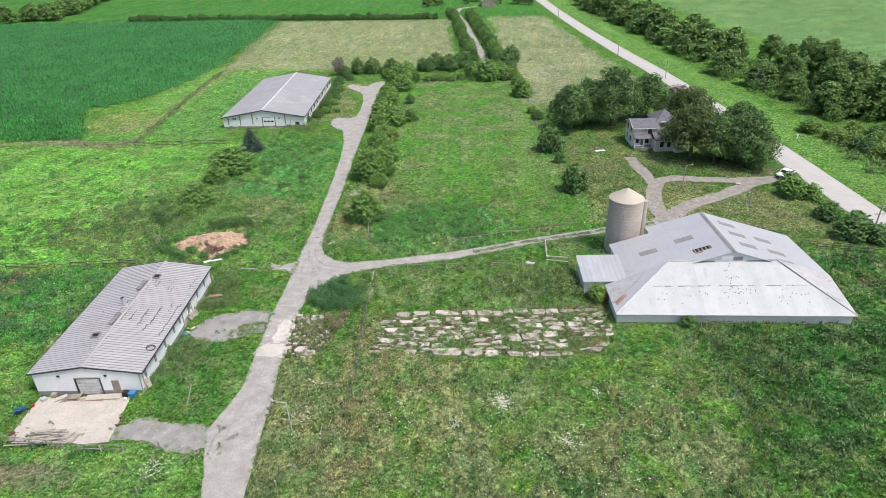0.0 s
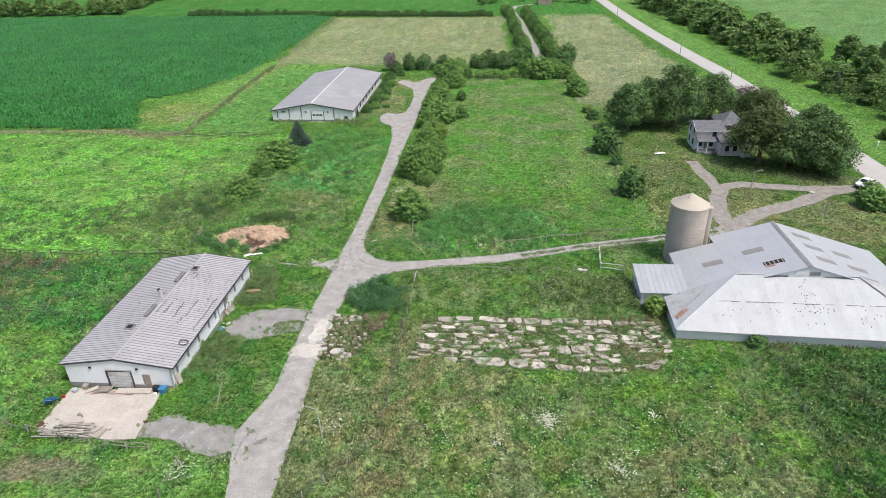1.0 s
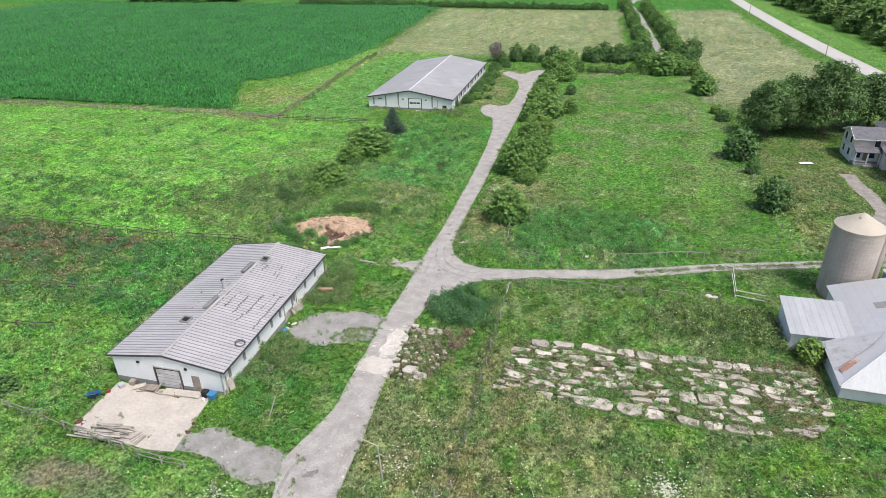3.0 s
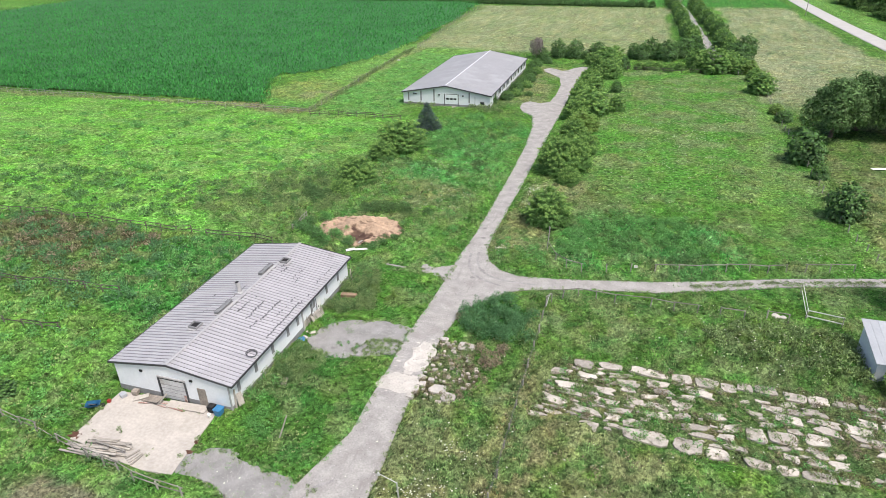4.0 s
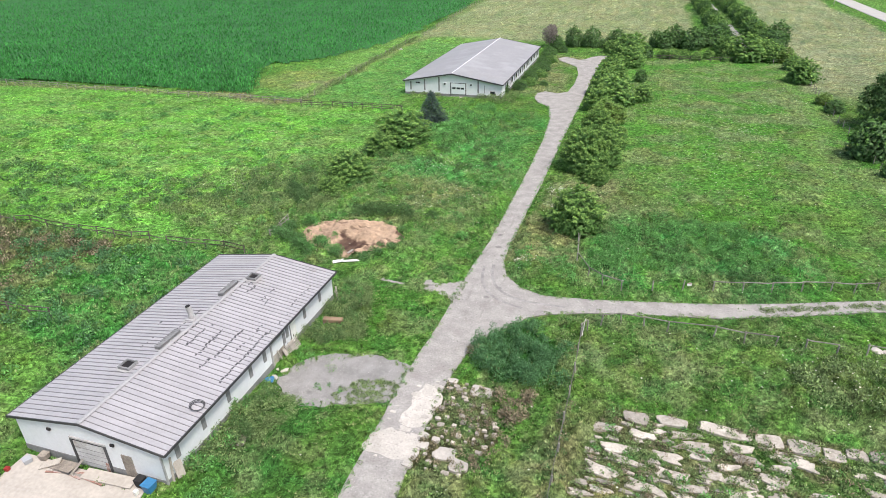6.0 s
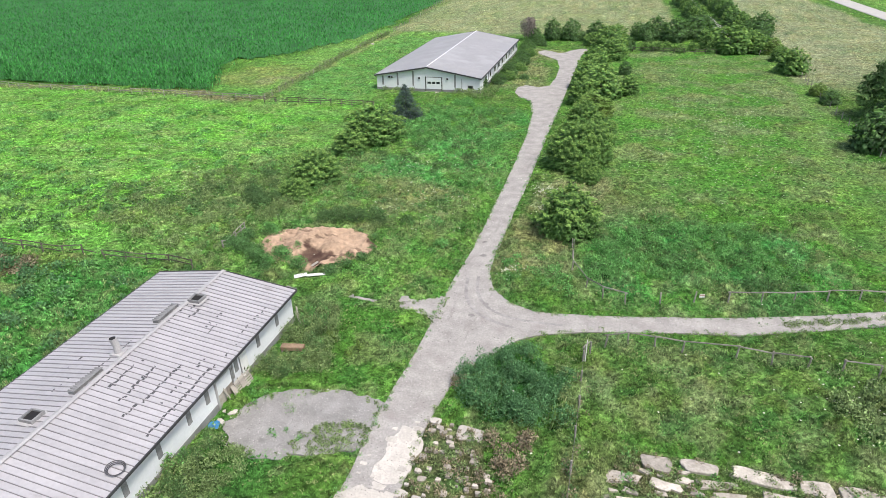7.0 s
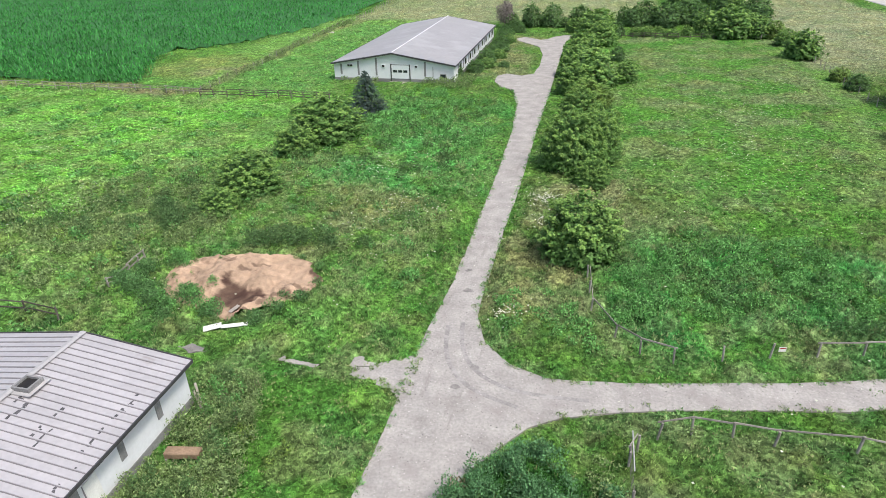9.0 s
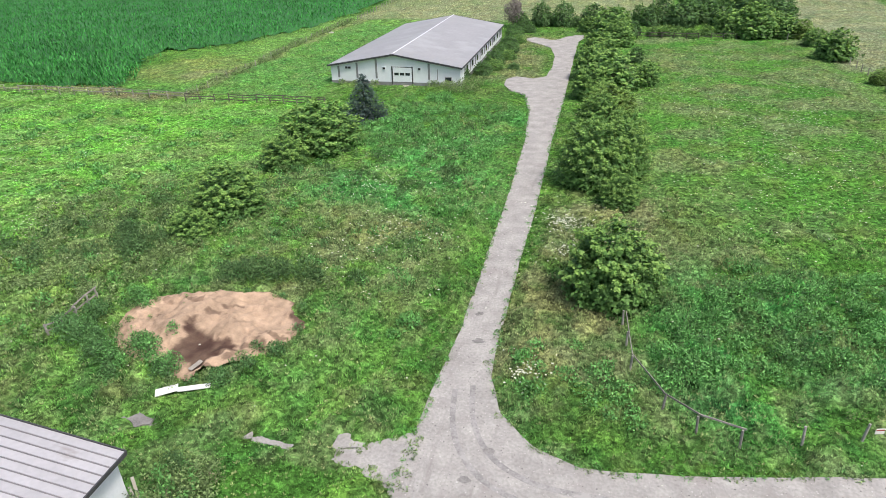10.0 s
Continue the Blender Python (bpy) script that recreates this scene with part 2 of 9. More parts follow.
def box(bm, x0, x1, y0, y1, z0, z1, m=None, bevel=0.0):
    vs = [bm.verts.new((x, y, z)) for z in (z0, z1) for y in (y0, y1) for x in (x0, x1)]
    fs = [bm.faces.new([vs[i] for i in f]) for f in ((0, 2, 3, 1), (4, 5, 7, 6), (0, 1, 5, 4), (2, 6, 7, 3), (0, 4, 6, 2), (1, 3, 7, 5))]
    if bevel:
        r = bmesh.ops.bevel(bm, geom=list({e for f in fs for e in f.edges}), offset=bevel, segments=1, affect="EDGES")
        vs = list({v for f in r["faces"] for v in f.verts} | {v for v in vs if v.is_valid})
    if m is not None:
        bmesh.ops.transform(bm, matrix=m, verts=vs)
    return bm


def B(*a, **k):
    return box(bmesh.new(), *a, **k)


def tube(bm, p, q, r0, r1=None, seg=8, cap=True):
    p, q = Vector(p), Vector(q)
    d = q - p
    m = Matrix.Translation((p + q) / 2) @ d.to_track_quat("Z", "Y").to_matrix().to_4x4()
    bmesh.ops.create_cone(bm, cap_ends=cap, segments=seg, radius1=r0, radius2=r0 if r1 is None else r1, depth=d.length, matrix=m)
    return bm


def slab(bm, quad, th):
    """A sheet of that thickness under four corners."""
    quad = [Vector(q) for q in quad]
    nrm = (quad[1] - quad[0]).cross(quad[-1] - quad[0]).normalized()
    if nrm.z < 0:
        nrm = -nrm
    top = [bm.verts.new(q) for q in quad]
    low = [bm.verts.new(q - nrm * th) for q in quad]
    bm.faces.new(top)
    bm.faces.new(low[::-1])
    k = len(quad)
    for i in range(k):
        j = (i + 1) % k
        bm.faces.new((top[i], low[i], low[j], top[j]))
    return bm


def prism(bm, pts, z0, z1):
    """An upright block over an outline."""
    from_top = [bm.verts.new((x, y, z1)) for x, y in pts]
    low = [bm.verts.new((x, y, z0)) for x, y in pts]
    bm.faces.new(from_top)
    k = len(pts)
    for i in range(k):
        j = (i + 1) % k
        bm.faces.new((from_top[j], from_top[i], low[i], low[j]))
    return bm


def np_mesh(name, verts, faces, material, tint=None, parent=None):
    """A mesh from arrays: verts (n, 3), faces (m, 3 or 4), one colour a vertex in tint."""
    me = bpy.data.meshes.new(name)
    k = faces.shape[1]
    me.vertices.add(len(verts))
    me.vertices.foreach_set("co", np.ascontiguousarray(verts, dtype=np.float32).ravel())
    me.loops.add(faces.size)
    me.loops.foreach_set("vertex_index", np.ascontiguousarray(faces, dtype=np.int32).ravel())
    me.polygons.add(len(faces))
    me.polygons.foreach_set("loop_start", np.arange(0, faces.size, k, dtype=np.int32))
    me.update(calc_edges=True)
    if tint is not None:
        at = me.color_attributes.new("tint", "FLOAT_COLOR", "POINT")
        at.data.foreach_set("color", np.c_[tint, np.ones(len(tint))].astype(np.float32).ravel())
    me.materials.append(material)
    ob = new(name, me)
    if parent is not None:
        ob.parent = parent
    return ob


rng = np.random.default_rng(7)


class Lattice:
    """Smooth random values over the plan."""
    def __init__(self, seed):
        self.t = np.random.default_rng(seed).random((256, 256))
        self.c, self.s = math.cos(0.5 + seed), math.sin(0.5 + seed)

    def __call__(self, x, y, size):
        x, y = np.asarray(x, float), np.asarray(y, float)
        ca, sa = self.c, self.s
        u, v = (ca * x - sa * y) / size + 1000.3, (sa * x + ca * y) / size + 1000.7
        i, j = np.floor(u).astype(int), np.floor(v).astype(int)
        a, b = u - i, v - j
        a, b = a * a * (3 - 2 * a), b * b * (3 - 2 * b)
        g = lambda p, q: self.t[p % 256, q % 256]
        return (g(i, j) * (1 - a) + g(i + 1, j) * a) * (1 - b) + (g(i, j + 1) * (1 - a) + g(i + 1, j + 1) * a) * b

    def fbm(self, x, y, size):
        return (self(x, y, size) + 0.5 * self(y, x, size * 0.47) + 0.25 * self(x + y, y - x, size * 0.3)) / 1.75


N1, N2, N3 = Lattice(3), Lattice(11), Lattice(29)


def inside(x, y, poly):
    r = np.zeros(np.shape(x), bool)
    k = len(poly)
    for i in range(k):
        (x0, y0), (x1, y1) = poly[i], poly[(i + 1) % k]
        if y0 == y1:
            continue
        r ^= ((y0 > y) != (y1 > y)) & (x < (x1 - x0) * (y - y0) / (y1 - y0) + x0)
    return r


def wobble(poly, step, amt, seed, closed=True):
    """The outline cut into short steps and made uneven."""
    rr = random.Random(seed)
    out = []
    k = len(poly)
    for i in range(k if closed else k - 1):
        a, b = Vector(poly[i]), Vector(poly[(i + 1) % k])
        n = max(1, int((b - a).length / step))
        d = (b - a).normalized() if (b - a).length else Vector((1, 0))
        for j in range(n):
            p = a.lerp(b, j / n)
            off = 2.2 * (float(N1(p.x + seed, p.y, 2.6)) - 0.5) + 1.0 * (float(N2(p.x, p.y + seed, 0.9)) - 0.5) + rr.uniform(-0.08, 0.08)
            p = p + Vector((-d.y, d.x)) * amt * off
            out.append((p.x, p.y))
    if not closed:
        out.append(tuple(poly[-1]))
    return out


def patch(name, poly, z, material, label, category, th=0.03, kind="structure", parent=None):
    """A thin layer on the ground with an uneven outline."""
    from mathutils.geometry import tessellate_polygon
    bm = bmesh.new()
    top = [bm.verts.new((x, y, z)) for x, y in poly]
    low = [bm.verts.new((x, y, z - th - 0.1)) for x, y in poly]
    for tri in tessellate_polygon([[Vector((x, y, 0)) for x, y in poly]]):
        try:
            bm.faces.new([top[i] for i in tri])
        except ValueError:
            pass
    k = len(poly)
    for i in range(k):
        j = (i + 1) % k
        bm.faces.new((top[i], top[j], low[j], low[i]))
    bmesh.ops.recalc_face_normals(bm, faces=bm.faces)
    for f in bm.faces:
        if abs(f.normal.z) > 0.9 and f.normal.z < 0:
            f.normal_flip()
    return tagged(part(name, bm, material, parent), label, category, "", kind)


# ---- plan: outlines on the ground ----
DRIVE = [(-23.6, -120), (-23.6, 20), (-23.7, 41), (-25.5, 47.2), (-26.2, 50.5), (-25.4, 53), (-24.4, 57), (-24.5, 64), (-24.6, 72), (-24.2, 80), (-24.2, 88),
         (-23.8, 97), (-23.8, 115), (-24.2, 135), (-25.2, 148), (-26.7, 156.1), (-29.2, 158.6), (-30.5, 162.0), (-30.7, 166), (-29.4, 168.0), (-26.6, 166.8), (-24.7, 168.6), (-24.2, 175.7),
         (-24.6, 185.8), (-25.9, 194.1), (-28.8, 198.0), (-31.4, 201.6), (-31.9, 203.8), (-30.4, 206.0), (-28.4, 204.6), (-26.5, 202.6), (-25.1, 203.6), (-23.6, 207.2), (-21.6, 209.2), (-20.0, 209.2), (-19.8, 206), (-20.9, 201.5), (-20.9, 190), (-21.0, 170), (-20.9, 157), (-21.1, 140), (-21.1, 120), (-21.2, 104),
         (-21.3, 97), (-21.1, 92.5), (-20.2, 89.6), (-18.3, 87.6), (-16.0, 86.7), (-11.7, 87.1), (0.5, 89.6), (7, 91.6), (13.9, 94.0), (27.2, 97.7), (37, 100.2), (37.4, 98.2), (26.8, 95.6), (13.6, 92.0), (7, 89.3),
         (0.5, 87.1), (-8.7, 85.4), (-12.6, 84.4), (-14.8, 83.6), (-16.7, 82.4), (-18.9, 79.4), (-20.4, 76.6), (-21.2, 71), (-20.9, 62), (-20.3, 53), (-20.0, 45), (-19.8, 41), (-19.6, 20), (-19.6, -120)]
PAD = [(-47.4, 55.9), (-36.9, 55.9), (-36.1, 48.7), (-38.8, 48.4), (-47.2, 49.6)]
SIDE = [(-24.6, 50.8), (-29, 51.2), (-35.1, 52.0), (-35.9, 49.4), (-33.6, 48.9), (-29.3, 47.6), (-24.0, 46.2)]
YARD = [(-34.6, 68.2), (-33.6, 70.6), (-31.7, 72.4), (-28.3, 73.4), (-24.4, 72.4), (-24.5, 68.4), (-26.2, 67.6), (-28, 66.9), (-31.0, 66.0), (-33.6, 66.4)]
SPOT_A = [(-32.8, 85.6), (-31.7, 85.9), (-30.6, 85.6), (-29.4, 85.3), (-29.4, 84.9), (-30.9, 85.0), (-32.2, 85.0)]
SPOT_B = [(-28.6, 85.3), (-26.4, 85.7), (-25.0, 86.7), (-23.8, 87.0), (-23.8, 83.6), (-24.6, 84.0), (-26.1, 84.7), (-27.7, 85.0)]
SPOT_D = [(-28.8, 86.5), (-28.0, 86.7), (-26.7, 86.6), (-26.6, 86.1), (-28.0, 86.0)]
SPOT_C = [(-39.9, 85.3), (-39.0, 86.0), (-37.7, 85.8), (-37.4, 84.9), (-38.6, 84.3)]
SAND = [(-45.4, 91.9), (-46.3, 94.0), (-46.1, 95.4), (-44.1, 97.0), (-41.2, 97.8), (-37.9, 98.5), (-35.2, 97.4), (-33.5, 95.0), (-34.3, 92.6), (-35.7, 91.0), (-36.8, 89.4), (-37.9, 88.5), (-40.4, 89.6), (-42.8, 89.8), (-44.2, 90.8)]
LOT = [(-10.6, 62.6), (-8.6, 72.3), (10, 73.0), (21.5, 74.2), (21, 66), (18.5, 62.6), (8, 62.2), (-3, 62.4), (-7, 64.5)]
RUBBLE = [(-24.3, 62.2), (-24.5, 67), (-22.8, 71.6), (-17.6, 72.0), (-15.6, 66.6), (-17.2, 62.4), (-20.6, 62.4)]
BUILDINGS = [[(-48, 56.4), (-36, 56.4), (-36, 80.6), (-48, 80.6)], [(-58, 160), (-37, 160), (-37, 203), (-58, 203)],
             [(22, 69), (53, 68), (54, 88.5), (24, 88.5), (18.8, 82), (18.8, 76), (22, 76)], [(41.5, 135), (52, 135), (52, 145), (41.5, 145)]]
ROAD = [(74.6, 20), (74.6, 60), (74.6, 95), (74.5, 130), (73.7, 170), (71.7, 214), (68.0, 252), (64.6, 300), (61.8, 360), (60.4, 420), (57, 520), (52, 700), (40, 1200)]
CORN_E = [(-90.0, 150), (-91.0, 158), (-95.5, 165), (-99.5, 172), (-100.5, 179), (-94, 186), (-89.5, 193), (-87, 204), (-82.8, 217), (-81.3, 230), (-82.5, 282), (-86.0, 352)]
LANE = [(15.8, 212), (15.4, 235), (13.4, 265), (12.0, 292), (9.9, 334), (6.2, 372), (9.3, 388), (20, 396)]


def road_x(y):
    return np.interp(y, [p[1] for p in ROAD], [p[0] for p in ROAD])


def corn_edge(y):
    return np.interp(y, [p[1] for p in CORN_E], [p[0] for p in CORN_E])


def soft(v, a, b):
    t = np.clip((v - a) / (b - a), 0, 1)
    return t * t * (3 - 2 * t)


class Clumps:
    """Plants standing in uneven clumps: distance to the nearest one's middle, in cells, and two random values of that plant."""
    def __init__(self, seed, cell):
        self.t = np.random.default_rng(seed).random((4, 128, 128))
        self.cell = cell

    def __call__(self, x, y):
        u, v = np.asarray(x, float) / self.cell + 5000, np.asarray(y, float) / self.cell + 5000
        i, j = np.floor(u).astype(int), np.floor(v).astype(int)
        d, ra, rb = np.full(u.shape, 9.0), np.zeros(u.shape), np.zeros(u.shape)
        for a in (-1, 0, 1):
            for b in (-1, 0, 1):
                p, q = (i + a) % 128, (j + b) % 128
                e = np.hypot(u - i - a - self.t[0, p, q], v - j - b - self.t[1, p, q]) / (0.7 + 0.6 * self.t[2, p, q])
                k = e < d
                d, ra, rb = np.where(k, e, d), np.where(k, self.t[2, p, q], ra), np.where(k, self.t[3, p, q], rb)
        return d, ra, rb


SMALL, LARGE = Clumps(5, 0.75), Clumps(6, 2.0)


class Flat:
    """Where the ground lies bare and level: 0 there, 1 in the growth."""
    X0, Y0, STEP = -140.0, 20.0, 0.4

    def __init__(self, polys):
        xs, ys = np.arange(self.X0, 110, self.STEP), np.arange(self.Y0, 420, self.STEP)
        X, Y = np.meshgrid(xs, ys)
        bare = np.zeros(X.shape, bool)
        for p in polys:
            px, py = [q[0] for q in p], [q[1] for q in p]
            a, b = np.searchsorted(xs, (min(px) - 1, max(px) + 1))
            c, d = np.searchsorted(ys, (min(py) - 1, max(py) + 1))
            bare[c:d, a:b] |= inside(X[c:d, a:b], Y[c:d, a:b], p)
        bare |= np.abs(X - road_x(Y)) < 4.2
        bare |= (np.abs(X - np.interp(Y, [p[1] for p in LANE], [p[0] for p in LANE])) < 2.0) & (Y > 209)
        m = bare.astype(float)
        for _ in range(2):
            m[1:-1] = (m[:-2] + m[1:-1] + m[2:]) / 3
            m[:, 1:-1] = (m[:, :-2] + m[:, 1:-1] + m[:, 2:]) / 3
        self.m = np.clip(1 - 2.2 * m, 0, 1)

    def __call__(self, x, y):
        i = np.clip(np.round((np.asarray(y) - self.Y0) / self.STEP).astype(int), 0, self.m.shape[0] - 1)
        j = np.clip(np.round((np.asarray(x) - self.X0) / self.STEP).astype(int), 0, self.m.shape[1] - 1)
        return self.m[i, j]


C_MID, C_BRIGHT, C_LUSH, C_DRY = np.array((0.115, 0.250, 0.042)), np.array((0.156, 0.328, 0.058)), np.array((0.058, 0.185, 0.040)), np.array((0.33, 0.32, 0.165))
C_OLIVE, C_RED, C_SOIL, C_FAR, C_PALE = np.array((0.140, 0.228, 0.060)), np.array((0.155, 0.125, 0.07)), np.array((0.25, 0.205, 0.145)), np.array((0.07, 0.23, 0.04)), np.array((0.29, 0.34, 0.16))


def cover(x, y):
    """Colour of the plants, their height and how thick they stand, over the plan."""
    x, y = np.asarray(x, float), np.asarray(y, float)
    wx, wy = x + 5 * (N1(x, y, 9) - 0.5), y + 5 * (N2(x, y, 9) - 0.5)
    c = np.broadcast_to(C_MID, (*x.shape, 3)).copy()
    h = np.full(x.shape, 0.30)

    def put(w, col, hh=None):
        nonlocal c, h
        c = c * (1 - w[..., None]) + col * w[..., None]
        if hh is not None:
            h = h * (1 - w) + hh * w

    p = N1.fbm(x, y, 14)
    q = N2.fbm(x, y, 6)
    s = N3.fbm(x, y, 3)
    put(soft(p, 0.5, 0.75), C_BRIGHT, 0.35)
    put(soft(q, 0.58, 0.72) * 0.7, C_OLIVE, 0.4)
    box_ = lambda x0, x1, y0, y1, e=2.0: soft(wx, x0 - e, x0 + e) * soft(-wx, -x1 - e, -x1 + e) * soft(wy, y0 - e, y0 + e) * soft(-wy, -y1 - e, -y1 + e)
    # west pasture, bright, sunlight put into its colour; scrub round the sand heap
    w = box_(-220, -50, 87, 148)
    put(w, C_BRIGHT * np.array((0.87, 0.97, 0.9)) * (1.26 + 0.4 * p[..., None]), 0.3)
    put(w * soft(N2.fbm(x * 0.35, y, 2.4), 0.5, 0.62) * 0.34, C_PALE)
    put(w * soft(N1.fbm(x * 0.4, y, 3.0), 0.55, 0.68) * 0.45, C_MID * 0.9)
    w = box_(-58, -26, 84, 122, 3)
    put(w * 0.8, np.array((0.165, 0.315, 0.075)), 0.45)
    put(w * soft(q, 0.52, 0.68) * 0.6, C_LUSH * 1.2, 0.6)
    put(box_(-44, -27, 98, 112, 3) * soft(s, 0.36, 0.54) * 0.75, C_DRY * 1.0, 0.5)
    put(box_(-44, -26, 112, 148, 4) * 0.85 * soft(N2.fbm(x, y, 6), 0.3, 0.52), np.array((0.115, 0.365, 0.10)), 0.55)
    put(box_(-44, -26, 112, 150, 3) * soft(N3.fbm(x, y, 4), 0.5, 0.62) * 0.6, C_OLIVE * 1.2, 0.5)
    put(box_(-68, -48, 90, 112, 4) * soft(q, 0.42, 0.6), C_OLIVE * 1.45, 0.55)
    put(box_(-66, -40, 98, 124, 4) * soft(N3.fbm(x, y, 5), 0.46, 0.6) * 0.6, C_PALE * 0.9, 0.5)
    # enclosures west of the near barn, sunlit brightness put into their colour
    w = box_(-220, -49, 66, 85, 1)
    put(w, C_LUSH * 1.45, 0.8)
    put(w * soft(p, 0.5, 0.65), C_OLIVE * 1.1, 0.7)
    put(box_(-130, -66, 72, 85, 1) * soft(q, 0.34, 0.5) * 0.9, C_RED * 0.85, 0.9)
    put(box_(-130, -60, 72, 85, 1) * soft(s, 0.52, 0.62) * 0.6, C_DRY * 0.6, 0.8)
    put(box_(-220, -49, 20, 66, 1) * 0.85, np.array((0.172, 0.345, 0.07)) * (0.75 + 0.5 * p[..., None]), 0.5)
    put(box_(-75, -26, 28, 47.5, 1) * 0.75, np.array((0.185, 0.345, 0.08)) * (0.8 + 0.4 * q[..., None]), 0.35)
    put(soft(-np.hypot((wx + 41.8) / 5.2, (wy - 43.0) / 2.6), -1.1, -0.7) * (0.6 + 0.4 * soft(q, 0.35, 0.5)) * 0.95, C_SOIL * 1.1, 0.06)
    # lawn between barn and drive
    put(box_(-35, -25, 52, 65, 1.5) * 0.92, np.array((0.082, 0.188, 0.035)), 0.15)
    put(box_(-36, -30, 56, 66, 1.0) * 0.6, C_LUSH * 1.1, 0.6)
    put(box_(-36, -26, 74, 84, 1.5) * 0.92, np.array((0.084, 0.222, 0.034)), 0.17)
    # strip between drive and fence
    w = box_(-20, -11.5, 36, 64, 1)
    put(w * 0.55, C_OLIVE, 0.5)
    put(w * soft(N3.fbm(x, y, 4.5), 0.30, 0.46) * 0.8, C_DRY * 0.85, 0.6)
    # lot south of the slabs
    w = box_(-11.5, 32, 20, 62, 1)
    put(w * 0.92, np.array((0.138, 0.258, 0.042)), 0.32)
    put(w * soft(q, 0.52, 0.66) * 0.75, C_OLIVE * 1.1, 0.4)
    put(w * soft(N3.fbm(x, y, 6), 0.44, 0.58) * soft(-wy, -58, -44) * 0.7, C_DRY * 0.75, 0.55)
    put(w * soft(N2.fbm(x, y, 3.2), 0.56, 0.66) * 0.6, C_PALE * 0.8, 0.5)
    put(w * soft(N1.fbm(x, y, 4), 0.62, 0.72) * 0.5, C_RED * 1.2, 0.55)
    put(box_(-11, 2, 44, 64, 2) * soft(s, 0.38, 0.54) * 0.8, C_DRY * 0.95, 0.6)
    w = soft(-np.abs(wx + 11.0), -4.2, -2.2) * soft(wy, 38, 44) * soft(-wy, -74, -66)
    put(w * (0.35 + 0.65 * soft(N2.fbm(x, y, 2.6), 0.36, 0.52)) * 0.85, C_DRY * np.array((0.86, 0.78, 0.8)), 0.6)
    w = box_(-11.5, 20, 74, 85, 1)
    put(w * 0.7, C_OLIVE * 1.15, 0.35)
    put(w * soft(s, 0.5, 0.62) * 0.6, C_PALE, 0.35)
    put(box_(4, 20, 75, 82, 2) * 0.8, C_OLIVE * 0.7, 0.7)
    put(box_(-21, -12, 71, 80, .5) * soft(np.hypot((x + 16) / 4.2, (y - 76) / 3.6) * -1, -1.1, -0.85), C_LUSH * 0.8, 1.0)
    w = inside(x, y, LOT).astype(float)
    put(w * 0.9, C_OLIVE * 0.95, 0.24)
    put(w * soft(s, 0.3, 0.46) * 0.85, C_DRY * 0.32 + C_RED * 0.5, 0.24)
    w = inside(x, y, RUBBLE).astype(float)
    put(w * 0.85, C_DRY * 0.55, 0.3)
    put(w * soft(s, 0.45, 0.58) * 0.8, C_RED * 0.9, 0.35)
    # rank weeds east of the lot
    w = box_(32, 72, 20, 86, 1.5)
    put(w, C_LUSH * 0.95, 0.9)
    put(w * soft(q, 0.5, 0.62) * 0.6, C_OLIVE * 0.9, 0.8)
    put(w * soft(N1.fbm(x, y, 5), 0.6, 0.72) * 0.7, C_RED, 0.9)
    put(w * soft(-wy, -52, -40) * 0.6, C_MID * 1.1, 0.5)
    # middle meadow, darkened a little for cloud shade put into its colour
    w = box_(-19, 25, 90, 206, 1)
    put(w * 0.85, np.array((0.115, 0.292, 0.047)) * (0.86 + 0.35 * p[..., None]), 0.22)
    put(w * soft(q, 0.55, 0.7) * 0.6, C_PALE * 0.8, 0.35)
    put(w * soft(N1.fbm(x, y, 11), 0.46, 0.6) * 0.5, C_OLIVE * 1.25, 0.3)
    put(w * soft(N3.fbm(x * 0.7, y, 5), 0.52, 0.62) * 0.7, C_PALE * 0.85, 0.4)
    put(w * soft(N2.fbm(x * 0.8, y, 4), 0.57, 0.66) * 0.25, C_RED * 1.4, 0.4)
    put(box_(-12, 8, 92, 107, 3.5) * 0.9 * soft(N2.fbm(x, y, 4), 0.3, 0.5), np.array((0.098, 0.325, 0.092)), 0.65)
    put(box_(-2, 22, 108, 130, 4) * soft(s, 0.45, 0.6) * 0.6, C_OLIVE * 1.15, 0.35)
    put(box_(-21, -12, 90, 125, 1) * 0.6, C_OLIVE, 0.4)
    put(soft(-np.abs(wx - np.interp(y, [100, 120, 131, 140, 155, 175, 205], [17, 14.8, 16, 17.4, 20.0, 20.6, 20.5])), -2.2, -1.2) * soft(y, 96, 106) * soft(-y, -205, -196) * 0.7, np.array((0.175, 0.335, 0.075)), 0.10)
    put(box_(-21, -13, 94, 118, 0.8) * soft(q, 0.36, 0.5) * 0.8, C_DRY * 0.9, 0.4)
    # house yard and orchard side
    put(box_(26, 72, 86, 200, 1.5) * 0.75, C_OLIVE * 0.78, 0.35)
    put(box_(26, 72, 86, 200, 1.5) * soft(q, 0.45, 0.6) * 0.6, C_DRY * 0.75, 0.35)
    put(box_(44, 64, 96, 112, 3) * soft(s, 0.3, 0.48) * 0.75, C_DRY * 0.75, 0.35)
    put(box_(42, 56, 106, 116, 1.5) * soft(q, 0.35, 0.5) * 0.7, C_DRY * 0.8, 0.35)
    put(box_(25, 42, 100, 146, 2) * soft(s, 0.35, 0.55) * 0.5, C_DRY * 0.6, 0.4)
    put(box_(-88, -57, 150, 236, 3) * 0.8, np.array((0.22, 0.41, 0.095)) * (0.8 + 0.4 * q[..., None]), 0.35)
